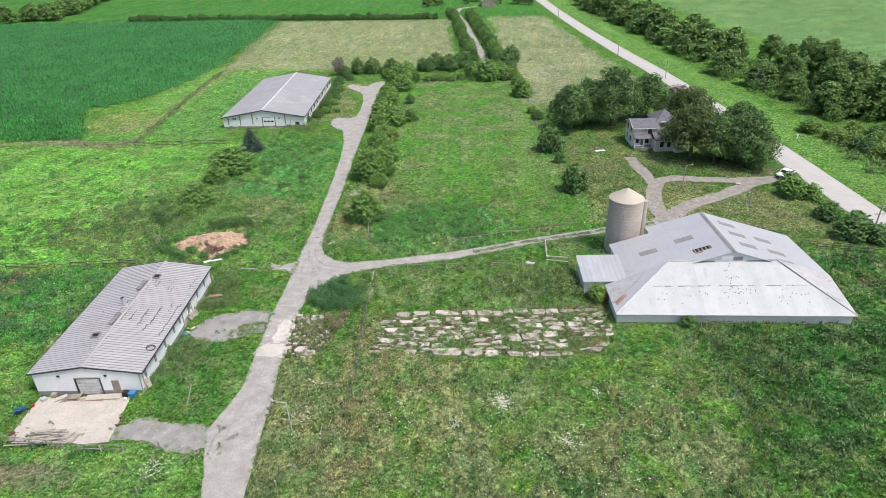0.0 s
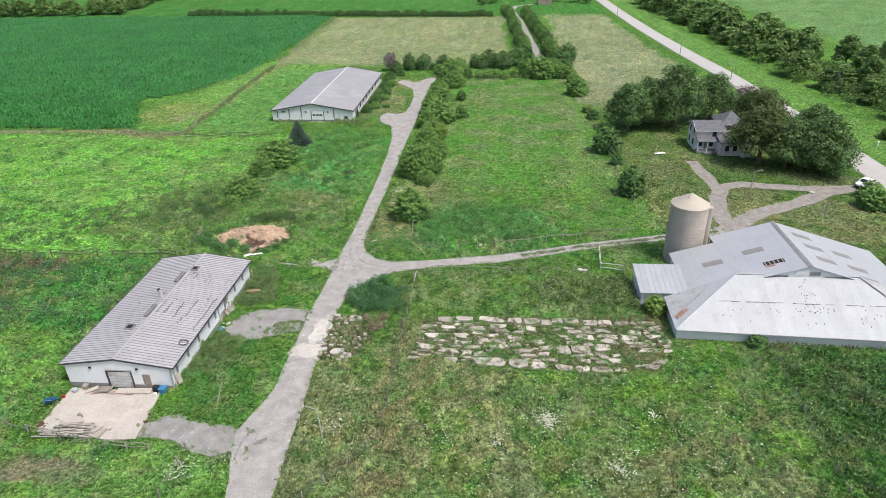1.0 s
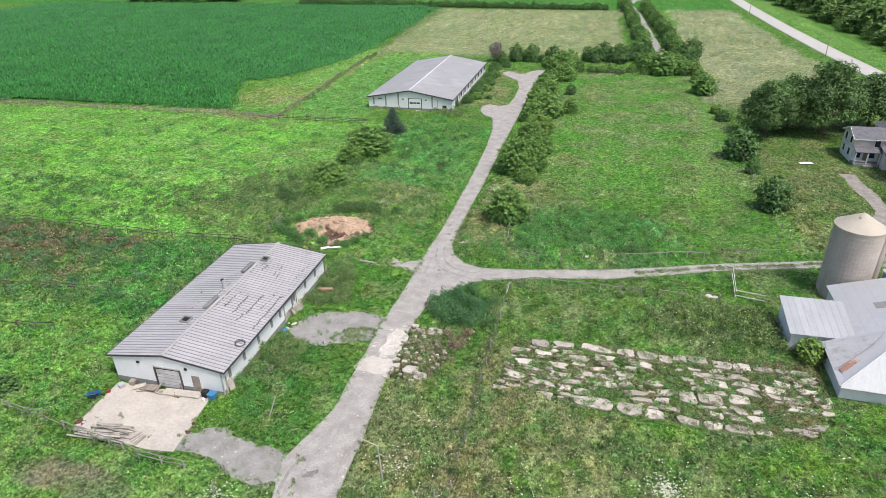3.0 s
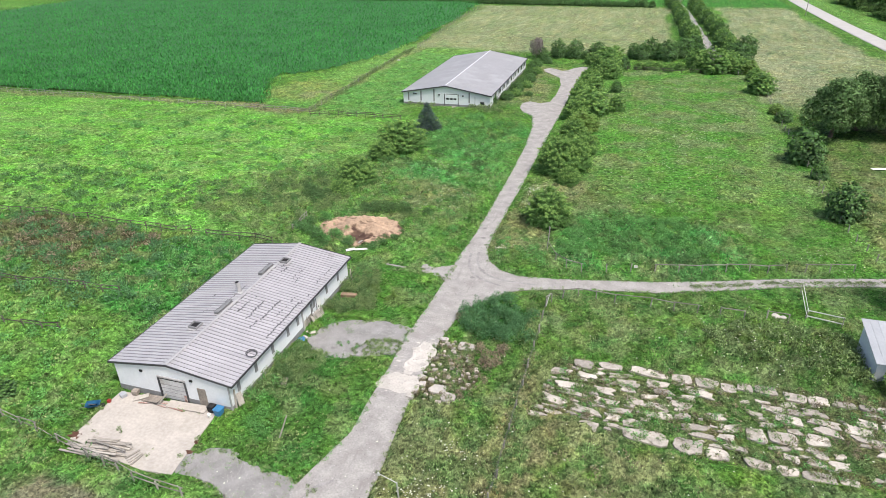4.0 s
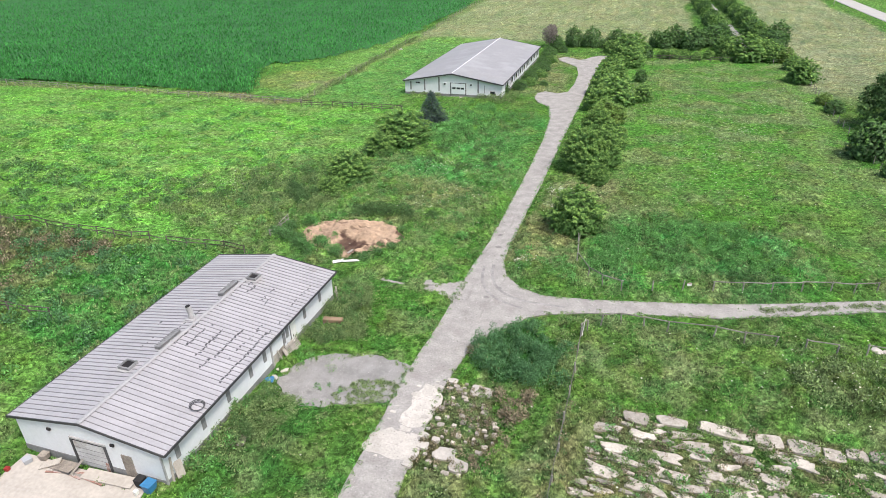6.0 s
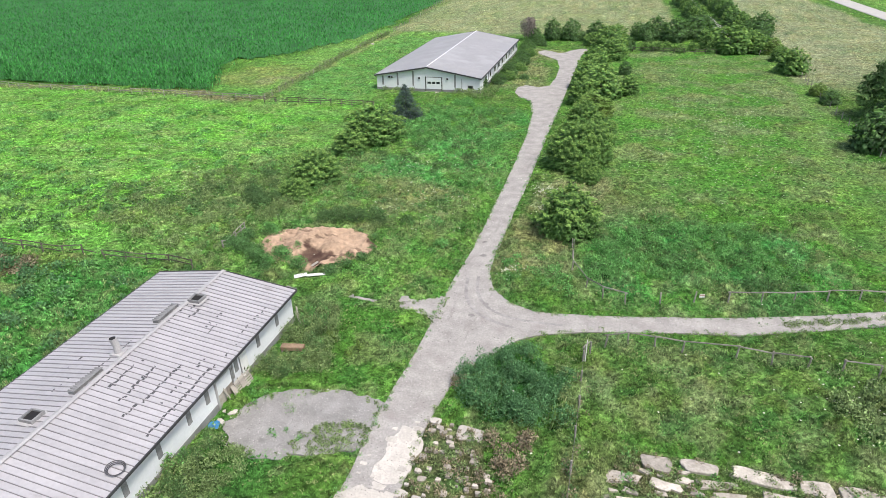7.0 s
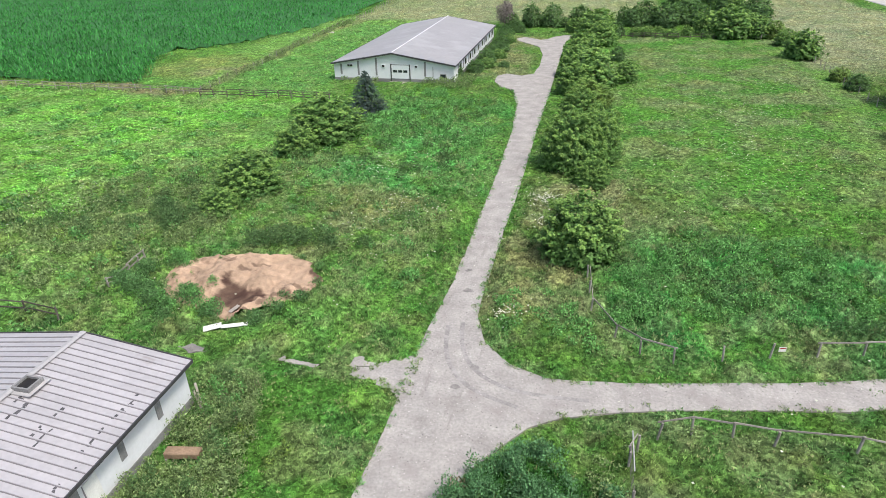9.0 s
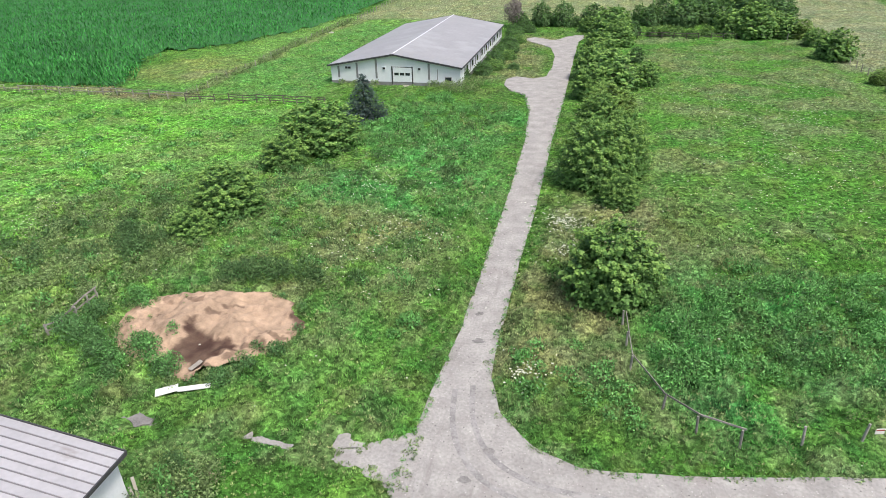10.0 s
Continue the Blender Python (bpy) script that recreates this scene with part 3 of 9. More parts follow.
    put(box_(-76, -57.5, 149, 222, 1.2) * (0.55 + 0.45 * soft(s, 0.3, 0.5)) * 0.8, np.array((0.135, 0.335, 0.085)), 0.5)
    put(soft(-np.abs(wx - np.interp(y, [147, 196, 232, 290, 346], [-76.6, -78.7, -79.0, -83.6, -85.6])), -2.0, -0.9) * soft(y, 146, 149) * soft(-y, -346, -340) * (0.5 + 0.5 * soft(q, 0.35, 0.5)) * 0.75, C_DRY * 0.85, 0.5)
    # dry fields to the north
    e = corn_edge(y)
    w = soft(wx - e, 0, 3) * soft(-wx, -4, -1) * soft(wy, 226, 234) * soft(-wy, -348, -345)
    put(w, np.array((0.38, 0.375, 0.22)) * (0.75 + 0.45 * p[..., None]), 0.22)
    put(w * soft(q, 0.5, 0.66) * 0.7, C_PALE)
    w = soft(wx, 22, 25) * soft(road_x(y) - 9 - wx, 0, 3) * soft(wy, 168, 185) * soft(-wy, -352, -346)
    put(w, np.array((0.39, 0.385, 0.24)) * (0.75 + 0.4 * p[..., None]), 0.22)
    put(w * soft(q, 0.5, 0.65) * 0.5, C_PALE * 0.85)
    # corner by the corn and far fields
    put(soft(-np.hypot((wx + 87.5) / 11, (wy - 167) / 11), -1.05, -0.7) * (0.5 + 0.5 * soft(s, 0.35, 0.5)), np.array((0.27, 0.335, 0.10)), 0.25)
    put(soft(-np.hypot((wx + 82) / 8, (wy - 163) / 4.5), -1.05, -0.6) * soft(q, 0.35, 0.5) * 0.8, C_DRY * 0.95, 0.2)
    put(box_(-96, -77.5, 151, 156, 1.2) * soft(s, 0.4, 0.55) * 0.7, np.array((0.13, 0.33, 0.07)), 0.4)
    put(box_(-340, -74, 147.4, 150.2, 0.6) * (0.65 + 0.35 * q), C_DRY * 0.9, 0.35)
    put(box_(-93, -77, 147.0, 151.0, 0.8) * soft(s, 0.35, 0.5) * 0.8, np.array((0.27, 0.21, 0.14)), 0.5)
    put(box_(-36, -26, 164, 207, 1.5) * soft(s, 0.24, 0.42) * 0.8, C_DRY * 0.82, 0.4)
    put(soft(y, 352, 356) * soft(-x, -62, -58), C_FAR * (0.9 + 0.2 * p[..., None]), 0.3)
    put(soft(x - road_x(y), 60, 75), np.array((0.19, 0.32, 0.125)) * (0.9 + 0.2 * p[..., None]), 0.3)
    put(soft(x - road_x(y), 3, 4) * soft(road_x(y) + 15 - x, 0, 2), np.array((0.17, 0.33, 0.075)), 0.2)
    put(soft(road_x(y) - x, 3, 4) * soft(x - road_x(y) + 8, 0, 2), C_MID * 0.95, 0.25)
    # mixed plants in clumps: pale stalks, broad dark herbs, yellowish tufts
    near = 0.45 + 0.55 * soft(-y, -112, -84) * soft(x, -64, -48)
    put(near * soft(N3.fbm(x + 40, y, 2.4), 0.53, 0.64) * 0.5, C_PALE * 0.85)
    put(near * soft(N2.fbm(x, y + 70, 2.0), 0.55, 0.66) * 0.5, C_LUSH * 1.1)
    put(soft(N1.fbm(x - 30, y, 1.5), 0.58, 0.68) * 0.4, c * 1.25)
    grey = 0.06 * near
    c = c * (1 - grey)[..., None] + grey[..., None] * c.mean(-1, keepdims=True)
    _, ra, rb = SMALL(x, y)
    _, rc, rd = LARGE(x, y)
    lively = soft(h, 0.12, 0.4) * (0.45 + 0.55 * soft(-y, -135, -105) * soft(-x, -42, -34))
    c = c * (1 + (0.35 + 0.65 * lively) * (0.40 * N3.fbm(x, y, 1.7) + 0.5 * ra + 0.22 * rc - 0.56))[..., None] * np.array((0.93, 1.04, 0.92))
    mix = lambda w, col: c * (1 - w[..., None]) + col * w[..., None]
    c = mix(0.3 * lively * (rb > 0.84), C_PALE * 0.9)
    c = mix(0.5 * lively * (rb < 0.18), C_LUSH * 0.9)
    c = mix(0.3 * (rd > 0.75), c * np.array((1.28, 1.08, 0.85)))
    c = mix(0.35 * (rd < 0.2), c * np.array((0.72, 0.88, 0.95)))
    return c, h


def relief(x, y, h):
    """Height of the growth's closed surface: domes of single plants on those of whole clumps."""
    d1, a1, b1 = SMALL(x, y)
    d2, a2, b2 = LARGE(x, y)
    dome = lambda d: np.sqrt(np.clip(1 - (d / 0.78) ** 2, 0, 1))
    return FLAT(x, y) * np.clip(h, 0.12, 0.62) * ((0.35 + 0.75 * soft(-y, -130, -112) * soft(-x, -38, -33)) * dome(d1) * (0.3 + 0.9 * b1) + 1.0 * dome(d2) * b2)


# ---- ground ----
def band(line, half):
    """An outline along a line."""
    left, right = [], []
    for i, (x, y) in enumerate(line):
        p, q = Vector(line[max(i - 1, 0)]), Vector(line[min(i + 1, len(line) - 1)])
        d = (q - p).normalized()
        left.append((x - d.y * half, y + d.x * half))
        right.append((x + d.y * half, y - d.x * half))
    return left + right[::-1]


LOOPS = [band([(36.2, 99.2), (39.5, 101.6), (43, 105.0), (48, 108.2), (54, 111.6), (60, 116.2), (66, 118.6), (75, 119.8)], 1.55),
         band([(38.2, 100.4), (38.6, 107), (39.9, 113), (42.2, 118.2), (46, 119.6), (52, 118.9), (58, 117.8), (66, 118.4)], 1.5), band([(41.0, 116.5), (41.2, 121.5), (40.6, 127), (40.4, 132.5)], 1.25)]
DISC = lambda x, y, r: [(x + r * math.cos(i * 0.785), y + r * math.sin(i * 0.785)) for i in range(8)]
FLAT = Flat([DISC(-38.4, 87.6, 1.0), DISC(-37.0, 88.4, 1.0), DISC(-33.6, 61.2, 1.0), DISC(-34.0, 76.9, 1.2), DISC(12.8, 85.4, 0.8), DISC(34.9, 136.8, 1.4), DISC(-44.5, 49.2, 2.4), DISC(-48.1, 53.3, 1.0), DRIVE, PAD, SIDE, YARD, SPOT_A, SPOT_B, SPOT_C, SPOT_D, SAND, LOT, RUBBLE] + BUILDINGS + LOOPS)
gx = np.concatenate([[-3000, -1500, -800, -500], np.arange(-330, -130, 5.0), np.arange(-130, -52, 0.7), np.arange(-52, 33, 0.36), np.arange(33, 94, 0.8), np.arange(94, 260, 5.0), [300, 500, 900, 1600, 3000]])
gy = np.concatenate([[-3000, -1500, -700, -300, -100, -30], np.arange(0, 36, 4.0), np.arange(36, 114, 0.36), np.arange(114, 212, 0.7), np.arange(212, 260, 1.6), np.arange(260, 620, 6.0), [700, 900, 1300, 2000, 3000]])
GX, GY = np.meshgrid(gx, gy)
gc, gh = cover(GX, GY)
GZ = -0.05 - 0.10 * N2.fbm(GX, GY, 4) + relief(GX, GY, gh) * (np.abs(GX + 20) < 130) * (GY > 34) * (GY < 240)
nx, ny = len(gx), len(gy)
idx = np.arange(nx * ny).reshape(ny, nx)
gf = np.stack([idx[:-1, :-1], idx[:-1, 1:], idx[1:, 1:], idx[1:, :-1]], -1).reshape(-1, 4)
# plant colour darkened to 0.66: shade between the tufts put into the ground
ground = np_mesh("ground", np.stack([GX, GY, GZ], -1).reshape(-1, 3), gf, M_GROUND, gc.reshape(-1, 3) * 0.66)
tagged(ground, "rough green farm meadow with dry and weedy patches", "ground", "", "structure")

patch("driveway", wobble(DRIVE, 0.3, 0.07, 1), 0.03, M_GRAVEL, "pale gravel farm driveway with a side track and worn wheel lines", "driveway")


for k_, lp in enumerate(LOOPS):
    patch("loop_drive", wobble(lp, 0.5, 0.3, 2 + k_), 0.024 + 0.005 * k_, M_DIRT, "pale gravel loop drive beside the farmhouse", "driveway")
patch("drive_spur", wobble(SIDE, 0.25, 0.9, 3), 0.022, M_GRAVEL_GREY, "thin grey gravel spur to the concrete pad", "driveway")
patch("gravel_yard", wobble(YARD, 0.25, 0.7, 4), 0.02, M_GRAVEL_GREY, "grey gravel patch beside the barn with weeds", "gravel")
for nm, pl, sd in (("bare_gravel", SPOT_A, 5), ("bare_gravel", SPOT_B, 6), ("bare_gravel", SPOT_C, 7), ("bare_gravel", SPOT_D, 9)):
    patch(nm, wobble(pl, 0.15, 0.45, sd), 0.018, M_DAMP if sd == 7 else M_GRAVEL, "small bare gravel patch in the grass", "gravel")
patch("field_lane", wobble([(x - 1.6, y) for x, y in LANE] + [(x + 1.6, y) for x, y in LANE[::-1]], 2.5, 0.3, 8), 0.02, M_GRAVEL, "narrow pale gravel lane between two hedges", "lane")


def ribbon(name, line, half, z, material, label, category):
    bm = bmesh.new()
    rows = []
    for i, (x, y) in enumerate(line):
        a, b = Vector(line[max(i - 1, 0)]), Vector(line[min(i + 1, len(line) - 1)])
        d = (b - a).normalized()
        n = Vector((d.y, -d.x))
        rows.append([bm.verts.new((x + n.x * s * half, y + n.y * s * half, zz)) for s, zz in ((-1.06, -0.15), (-1, z - 0.03), (0, z + 0.04), (1, z - 0.03), (1.06, -0.15))])
    for r, s in zip(rows, rows[1:]):
        for i in range(4):
            bm.faces.new((r[i], r[i + 1], s[i + 1], s[i]))
    return tagged(part(name, bm, material, None), label, category, "", "structure")


def smooth_line(line, n=6):
    ys = np.array([p[1] for p in line], float)
    xs = np.array([p[0] for p in line], float)
    t = np.interp(np.linspace(0, len(line) - 1, (len(line) - 1) * n + 1), range(len(line)), ys)
    x = np.interp(t, ys, xs)
    for _ in range(6):
        x[1:-1] = (x[:-2] + 2 * x[1:-1] + x[2:]) / 4
    return list(zip(x.tolist(), t.tolist()))


ribbon("road", smooth_line(ROAD), 3.1, 0.1, M_ROAD, "pale worn two-lane country road", "road")

M_STAIN = mat("dark_seam_stain", (0.085, 0.083, 0.088), 0.7, var=0.3, scale=2.0)


# ---- near barn ----
def gable_walls(bm, x0, x1, y0, y1, z0, ze, zr, xr, th=0.18):
    """Four walls of a barn with pointed ends, ridge along y."""
    for y, dy in ((y0, th), (y1, -th)):
        outer = [(x0, z0), (x1, z0), (x1, ze), (xr, zr), (x0, ze)]
        a = [bm.verts.new((x, y, z)) for x, z in outer]
        b = [bm.verts.new((x, y + dy, z)) for x, z in outer]
        bm.faces.new(a if dy > 0 else a[::-1])
        bm.faces.new(b[::-1] if dy > 0 else b)
        for i in range(5):
            j = (i + 1) % 5
            bm.faces.new((a[j], a[i], b[i], b[j]) if dy > 0 else (a[i], a[j], b[j], b[i]))
    box(bm, x0, x0 + th, y0 + th, y1 - th, z0, ze)
    box(bm, x1 - th, x1, y0 + th, y1 - th, z0, ze)
    return bm


def near_barn():
    x0, x1, y0, y1, ze, zr = -6.1, 6.1, -12.1, 12.1, 3.0, 4.0
    b = thing("livestock_barn", (-41.65, 68.45, 0), 0, "long white steel barn with a ribbed grey metal roof", "barn")
    part("wall", gable_walls(bmesh.new(), x0, x1, y0, y1, 0.55, ze, zr - 0.1, 0), M_WHITE, b, "white steel siding")
    bm = bmesh.new()
    gable_walls(bm, x0 - 0.03, x1 + 0.03, y0 - 0.03, y1 + 0.03, -0.2, 0.55, 0.55, 0, 0.25)
    part("foundation", bm, M_BASE, b, "grey concrete base course")
    # roof panels, each with a raised seam
    ov, n = 6.6, 54
    zo = ze + 0.1
    zt = zr + 0.06
    L = 24.5
    w = L / n
    for side in (-1, 1):
        bm = bmesh.new()
        q = [(0, 0, zt), (side * ov, 0, zo), (side * ov, w - 0.012, zo), (0, w - 0.012, zt)]
        slab(bm, q, 0.045)
        for (ya, yb, hh) in ((0.0, 0.05, 0.05),):
            slab(bm, [(0, ya, zt + hh), (side * ov, ya, zo + hh), (side * ov, yb, zo + hh), (0, yb, zt + hh)], 0.06)
        first = part("roof_panel", bm, M_ROOF, b)
        first.matrix_basis = pose(0, -L / 2, 0)
        for i in range(1, n):
            again("roof_panel", first, pose(0, -L / 2 + i * w, 0), b)
        # dark strip beside each raised seam: the rib's shade, put into colour
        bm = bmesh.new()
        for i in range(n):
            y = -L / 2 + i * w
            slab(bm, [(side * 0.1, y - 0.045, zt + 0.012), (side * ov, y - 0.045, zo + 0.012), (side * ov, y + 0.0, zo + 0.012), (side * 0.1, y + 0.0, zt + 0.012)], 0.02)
        tagged(part("seam_shadow_strip", bm, M_RIB, b, "dark strips that paint rib shade along the panel joints"), kind="stuff")
        bm = bmesh.new()
        box(bm, min(side * ov, side * (ov + 0.07)), max(side * ov, side * (ov + 0.07)), -L / 2, L / 2, zo - 0.16, zo + 0.03)
        part("eave_trim", bm, M_TRIM, b, "dark eave trim")
        for y in (-L / 2 - 0.05, L / 2):
            bm = bmesh.new()
            slab(bm, [(0, y, zt + 0.06), (side * (ov + 0.05), y, zo + 0.06), (side * (ov + 0.05), y + 0.05, zo + 0.06), (0, y + 0.05, zt + 0.06)], 0.2)
            part("verge_trim", bm, M_TRIM, b, "dark verge trim")
    bm = bmesh.new()
    for s in (-1, 1):
        slab(bm, [(0, -L / 2, zt + 0.12), (s * 0.2, -L / 2, zt + 0.075), (s * 0.2, L / 2, zt + 0.075), (0, L / 2, zt + 0.12)], 0.02)
    part("ridge_cap", bm, M_CAP, b, "pale ridge cap")
    # dark stains along the seams of the east slope
    rr = random.Random(3)
    bm = bmesh.new()
    zs = lambda x: zt - abs(x) * (zt - zo) / ov + 0.008
    for (xs_, ya, yb, much) in ((0.12, -2.9, 0.9, 0.5), (1.15, -2.8, -0.3, 0.95), (1.3, 0.0, 0.6, 0.4), (2.5, -3.4, -2.4, 0.7), (2.45, -2.2, 0.1, 0.95), (3.8, -3.0, 0.8, 0.8), (3.6, -4.6, -3.4, 0.3), (5.78, -5.2, 1.2, 0.85), (5.95, 1.2, 4.2, 0.5), (4.9, -3.5, 2.0, 0.25), (1.25, 5.6, 6.8, 0.6), (3.0, 5.1, 6.9, 0.5), (3.5, 4.6, 5.6, 0.5), (0.75, 6.6, 7.1, 0.9), (-1.0, -1.2, 1.9, 0.55), (-3.45, -1.4, 0.2, 0.4), (0.1, 4.4, 7.0, 0.3), (-2.4, -4.0, -1.0, 0.25), (5.6, 5.0, 9.0, 0.25)):
        y = ya
        while y < yb:
            ln = rr.uniform(0.12, 0.34)
            if rr.random() < min(1, much + 0.22):
                d = rr.uniform(0.04, 0.11)
                a = xs_ + rr.uniform(-0.07, 0.07)
                u = rr.uniform(-0.06, 0.06)
                slab(bm, [(a - d, y, zs(a - d)), (a + d, y + u * 0.2, zs(a + d)), (a + d * 0.8 + u, y + ln, zs(a + d * 0.8 + u)), (a - d * 0.7 + u, y + ln, zs(a - d * 0.7 + u))], 0.006)
                if rr.random() < 0.1:
                    e = rr.uniform(0.15, 0.3)
                    slab(bm, [(a, y, zs(a)), (a + e, y + 0.01, zs(a + e)), (a + e, y + 0.05, zs(a + e)), (a, y + 0.09, zs(a))], 0.006)
            y += ln - (0.03 if much > 0.6 else -0.02)
    tagged(part("seam_stain", bm, M_STAIN, b, "dark stains along the seams"), kind="stuff")
    # long ridge vents on the west slope
    for ya, yb in ((-3.9, -1.4), (4.2, 6.6)):
        bm = bmesh.new()
        for k in range(3):
            za = zt + 0.24 - 0.03 * k
            slab(bm, [(-0.3, ya, za), (-0.85, ya, za - 0.1), (-0.85, yb, za - 0.1), (-0.3, yb, za)], 0.02) if k == 0 else None
        box(bm, -0.84, -0.34, ya + 0.03, yb - 0.03, zt - 0.12, zt + 0.12)
        for k in range(12):
            y = ya + (yb - ya) * (k + 0.5) / 12
            box(bm, -0.88, -0.3, y - 0.03, y + 0.03, zt + 0.13, zt + 0.2)
        part("ridge_vent", bm, M_STRIP, b, "long slatted grey ridge vent")
    # open square roof hatches
    for (hx, hy) in ((-1.35, -6.15), (0.55, 7.7)):
        hz = zt - abs(hx) * (zt - zo) / ov
        bm = bmesh.new()
        for (a, c, d, e) in ((-0.5, 0.5, -0.5, -0.4), (-0.5, 0.5, 0.4, 0.5), (-0.5, -0.4, -0.4, 0.4), (0.4, 0.5, -0.4, 0.4)):
            box(bm, hx + a, hx + c, hy + d, hy + e, hz - 0.1, hz + 0.32)
        hatch = part("roof_hatch", bm, M_STRIP, b, "open square grey roof hatch")
        bm = bmesh.new()
        slab(bm, [(hx - 0.72, hy - 0.72, hz + 0.1), (hx + 0.72, hy - 0.72, hz + 0.08), (hx + 0.72, hy + 0.72, hz + 0.08), (hx - 0.72, hy + 0.72, hz + 0.1)], 0.02)
        part("flashing", bm, M_CAP, hatch, "pale flashing skirt")
        part("shaft", B(hx - 0.39, hx + 0.39, hy - 0.39, hy + 0.39, hz + 0.0, hz + 0.2), M_DARK, hatch, "dark shaft")
    # flue
    cx, cy = -0.75, 0.5
    cz = zt - 0.1
    fl = part("flue", tube(bmesh.new(), (cx, cy, cz), (cx, cy, cz + 0.85), 0.27, 0.22, 12), M_CAP, b, "dented pale metal flue")
    part("flue_collar", B(cx - 0.42, cx + 0.42, cy - 0.42, cy + 0.42, cz - 0.1, cz + 0.12, bevel=0.03), M_CAP, fl, "square flashing")
    part("flue_pipe", tube(bmesh.new(), (cx - 0.04, cy, cz + 0.8), (cx - 0.1, cy - 0.04, cz + 1.25), 0.24, 0.25, 12), M_CAP, fl, "pale upper pipe")
    part("flue_mouth", tube(bmesh.new(), (cx - 0.1, cy - 0.04, cz + 1.22), (cx - 0.105, cy - 0.04, cz + 1.28), 0.215, 0.215, 12), M_DARK, fl, "sooty mouth")
    # east wall: dark strips, doors
    for y in (-10.7, -7.9, -4.95, -2.0, 0.0, 3.55, 6.6, 9.5):
        part("wall_strip", B(x1, x1 + 0.05, y - 0.2, y + 0.2, 1.35, ze - 0.02), M_STRIP, b, "grey louvre strip under the eave")
    dd = part("side_door", B(x1 + 0.03, x1 + 0.09, 4.12, 4.95, 0.2, 2.1, m=pose(0, 0, 0, 3, 0, 0)), M_PLASTICW, b, "plain pale side door hanging askew")
    part("door_frame", B(x1, x1 + 0.06, 4.0, 4.1, 0.15, 2.25), M_STRIP, dd)
    part("door_handle", B(x1 + 0.09, x1 + 0.13, 4.25, 4.31, 0.95, 1.15), M_DARK, dd)
    dd = part("wide_door", B(x1 + 0.032, x1 + 0.05, 0.98, 2.72, 1.1, 2.24), M_WHITE, b, "wide white sliding door")
    part("kick_board", B(x1 + 0.032, x1 + 0.06, 0.98, 1.95, 0.05, 1.09), M_WOODPALE, dd, "dirty grey boarding across the lower door")
    part("kick_board", B(x1 + 0.032, x1 + 0.055, 1.95, 2.72, 0.05, 1.09), M_BROWN, dd, "dark brown broken boarding")
    for ya in (0.86, 2.72):
        part("door_jamb", B(x1, x1 + 0.13, ya, ya + 0.12, 0.0, 2.3), M_CAP if ya < 1 else M_STRIP, dd, "weathered door jamb")
    part("door_header", B(x1, x1 + 0.14, 0.8, 2.9, 2.3, 2.4), M_CAP, dd)
    part("jamb_post", B(x1 + 0.05, x1 + 0.16, 2.86, 3.02, 1.2, 2.5), M_STRIP, dd, "dark post beside the door")
    # south gable: overhead door, man door, wall lamps
    part("door_opening", B(-1.35, 1.55, y0 - 0.02, y0 + 0.02, 0.05, 2.35), M_DARK, b, "dark door recess")
    od = part("overhead_door", B(-1.2, 1.42, y0 - 0.07, y0 - 0.025, 0.08, 2.22), M_DOOR, b, "dented dirty white overhead door")
    for z in (0.42, 0.84, 1.26, 1.68):
        part("door_groove", B(-1.2, 1.42, y0 - 0.082, y0 - 0.071, z, z + 0.035), M_STRIP, od)
    part("door_dent", slab(bmesh.new(), [(-0.5, y0 - 0.10, 1.22), (0.35, y0 - 0.16, 1.2), (0.3, y0 - 0.12, 0.95), (-0.4, y0 - 0.13, 0.9)], 0.03), M_DOOR, od, "bent door skin")
    part("door_brace", B(1.1, 1.34, y0 - 0.13, y0 - 0.09, 0.1, 0.95, m=pose(0, 0, 0, 0, 6, 0)), M_RUST, od, "rusty bent door brace")
    for xx in (-1.42, 1.44):
        part("door_jamb", B(xx, xx + 0.14, y0 - 0.1, y0, 0.0, 2.4), M_TRIM, od, "dark door jamb")
    part("door_header", B(-1.42, 1.58, y0 - 0.1, y0, 2.4, 2.55), M_CAP, od)
    part("man_door", B(2.75, 3.6, y0 - 0.06, y0, 0.1, 2.0), M_BROWN, b, "faded brown board over a door")
    for xx in (-3.1, 2.3):
        lamp = part("wall_vent", B(xx - 0.16, xx + 0.16, y0 - 0.14, y0, 2.62, 2.84, bevel=0.03), M_DARK, b, "small dark wall vent")
    part("corner_board", B(x1 - 0.05, x1 + 0.06, y0 - 0.06, y0 + 0.06, 0.0, 2.95), M_CAP, b)
    return b


near_barn()
tyre = thing("hose_coil", (-35.75, 60.6, 3.3), 0, "dark coil of hose lying on the metal roof", "hose")
bm = bmesh.new()
for k in range(3):
    ring = [Vector(((0.42 + 0.05 * k) * math.cos(a), (0.42 + 0.05 * k) * math.sin(a), 0.06 * k - 0.15 * (0.42 + 0.05 * k) * math.cos(a))) for a in [i * math.tau / 20 for i in range(20)]]
    for i in range(20):
        tube(bm, ring[i], ring[(i + 1) % 20], 0.03, seg=5, cap=False)
part("coil", bm, M_STAIN, tyre)


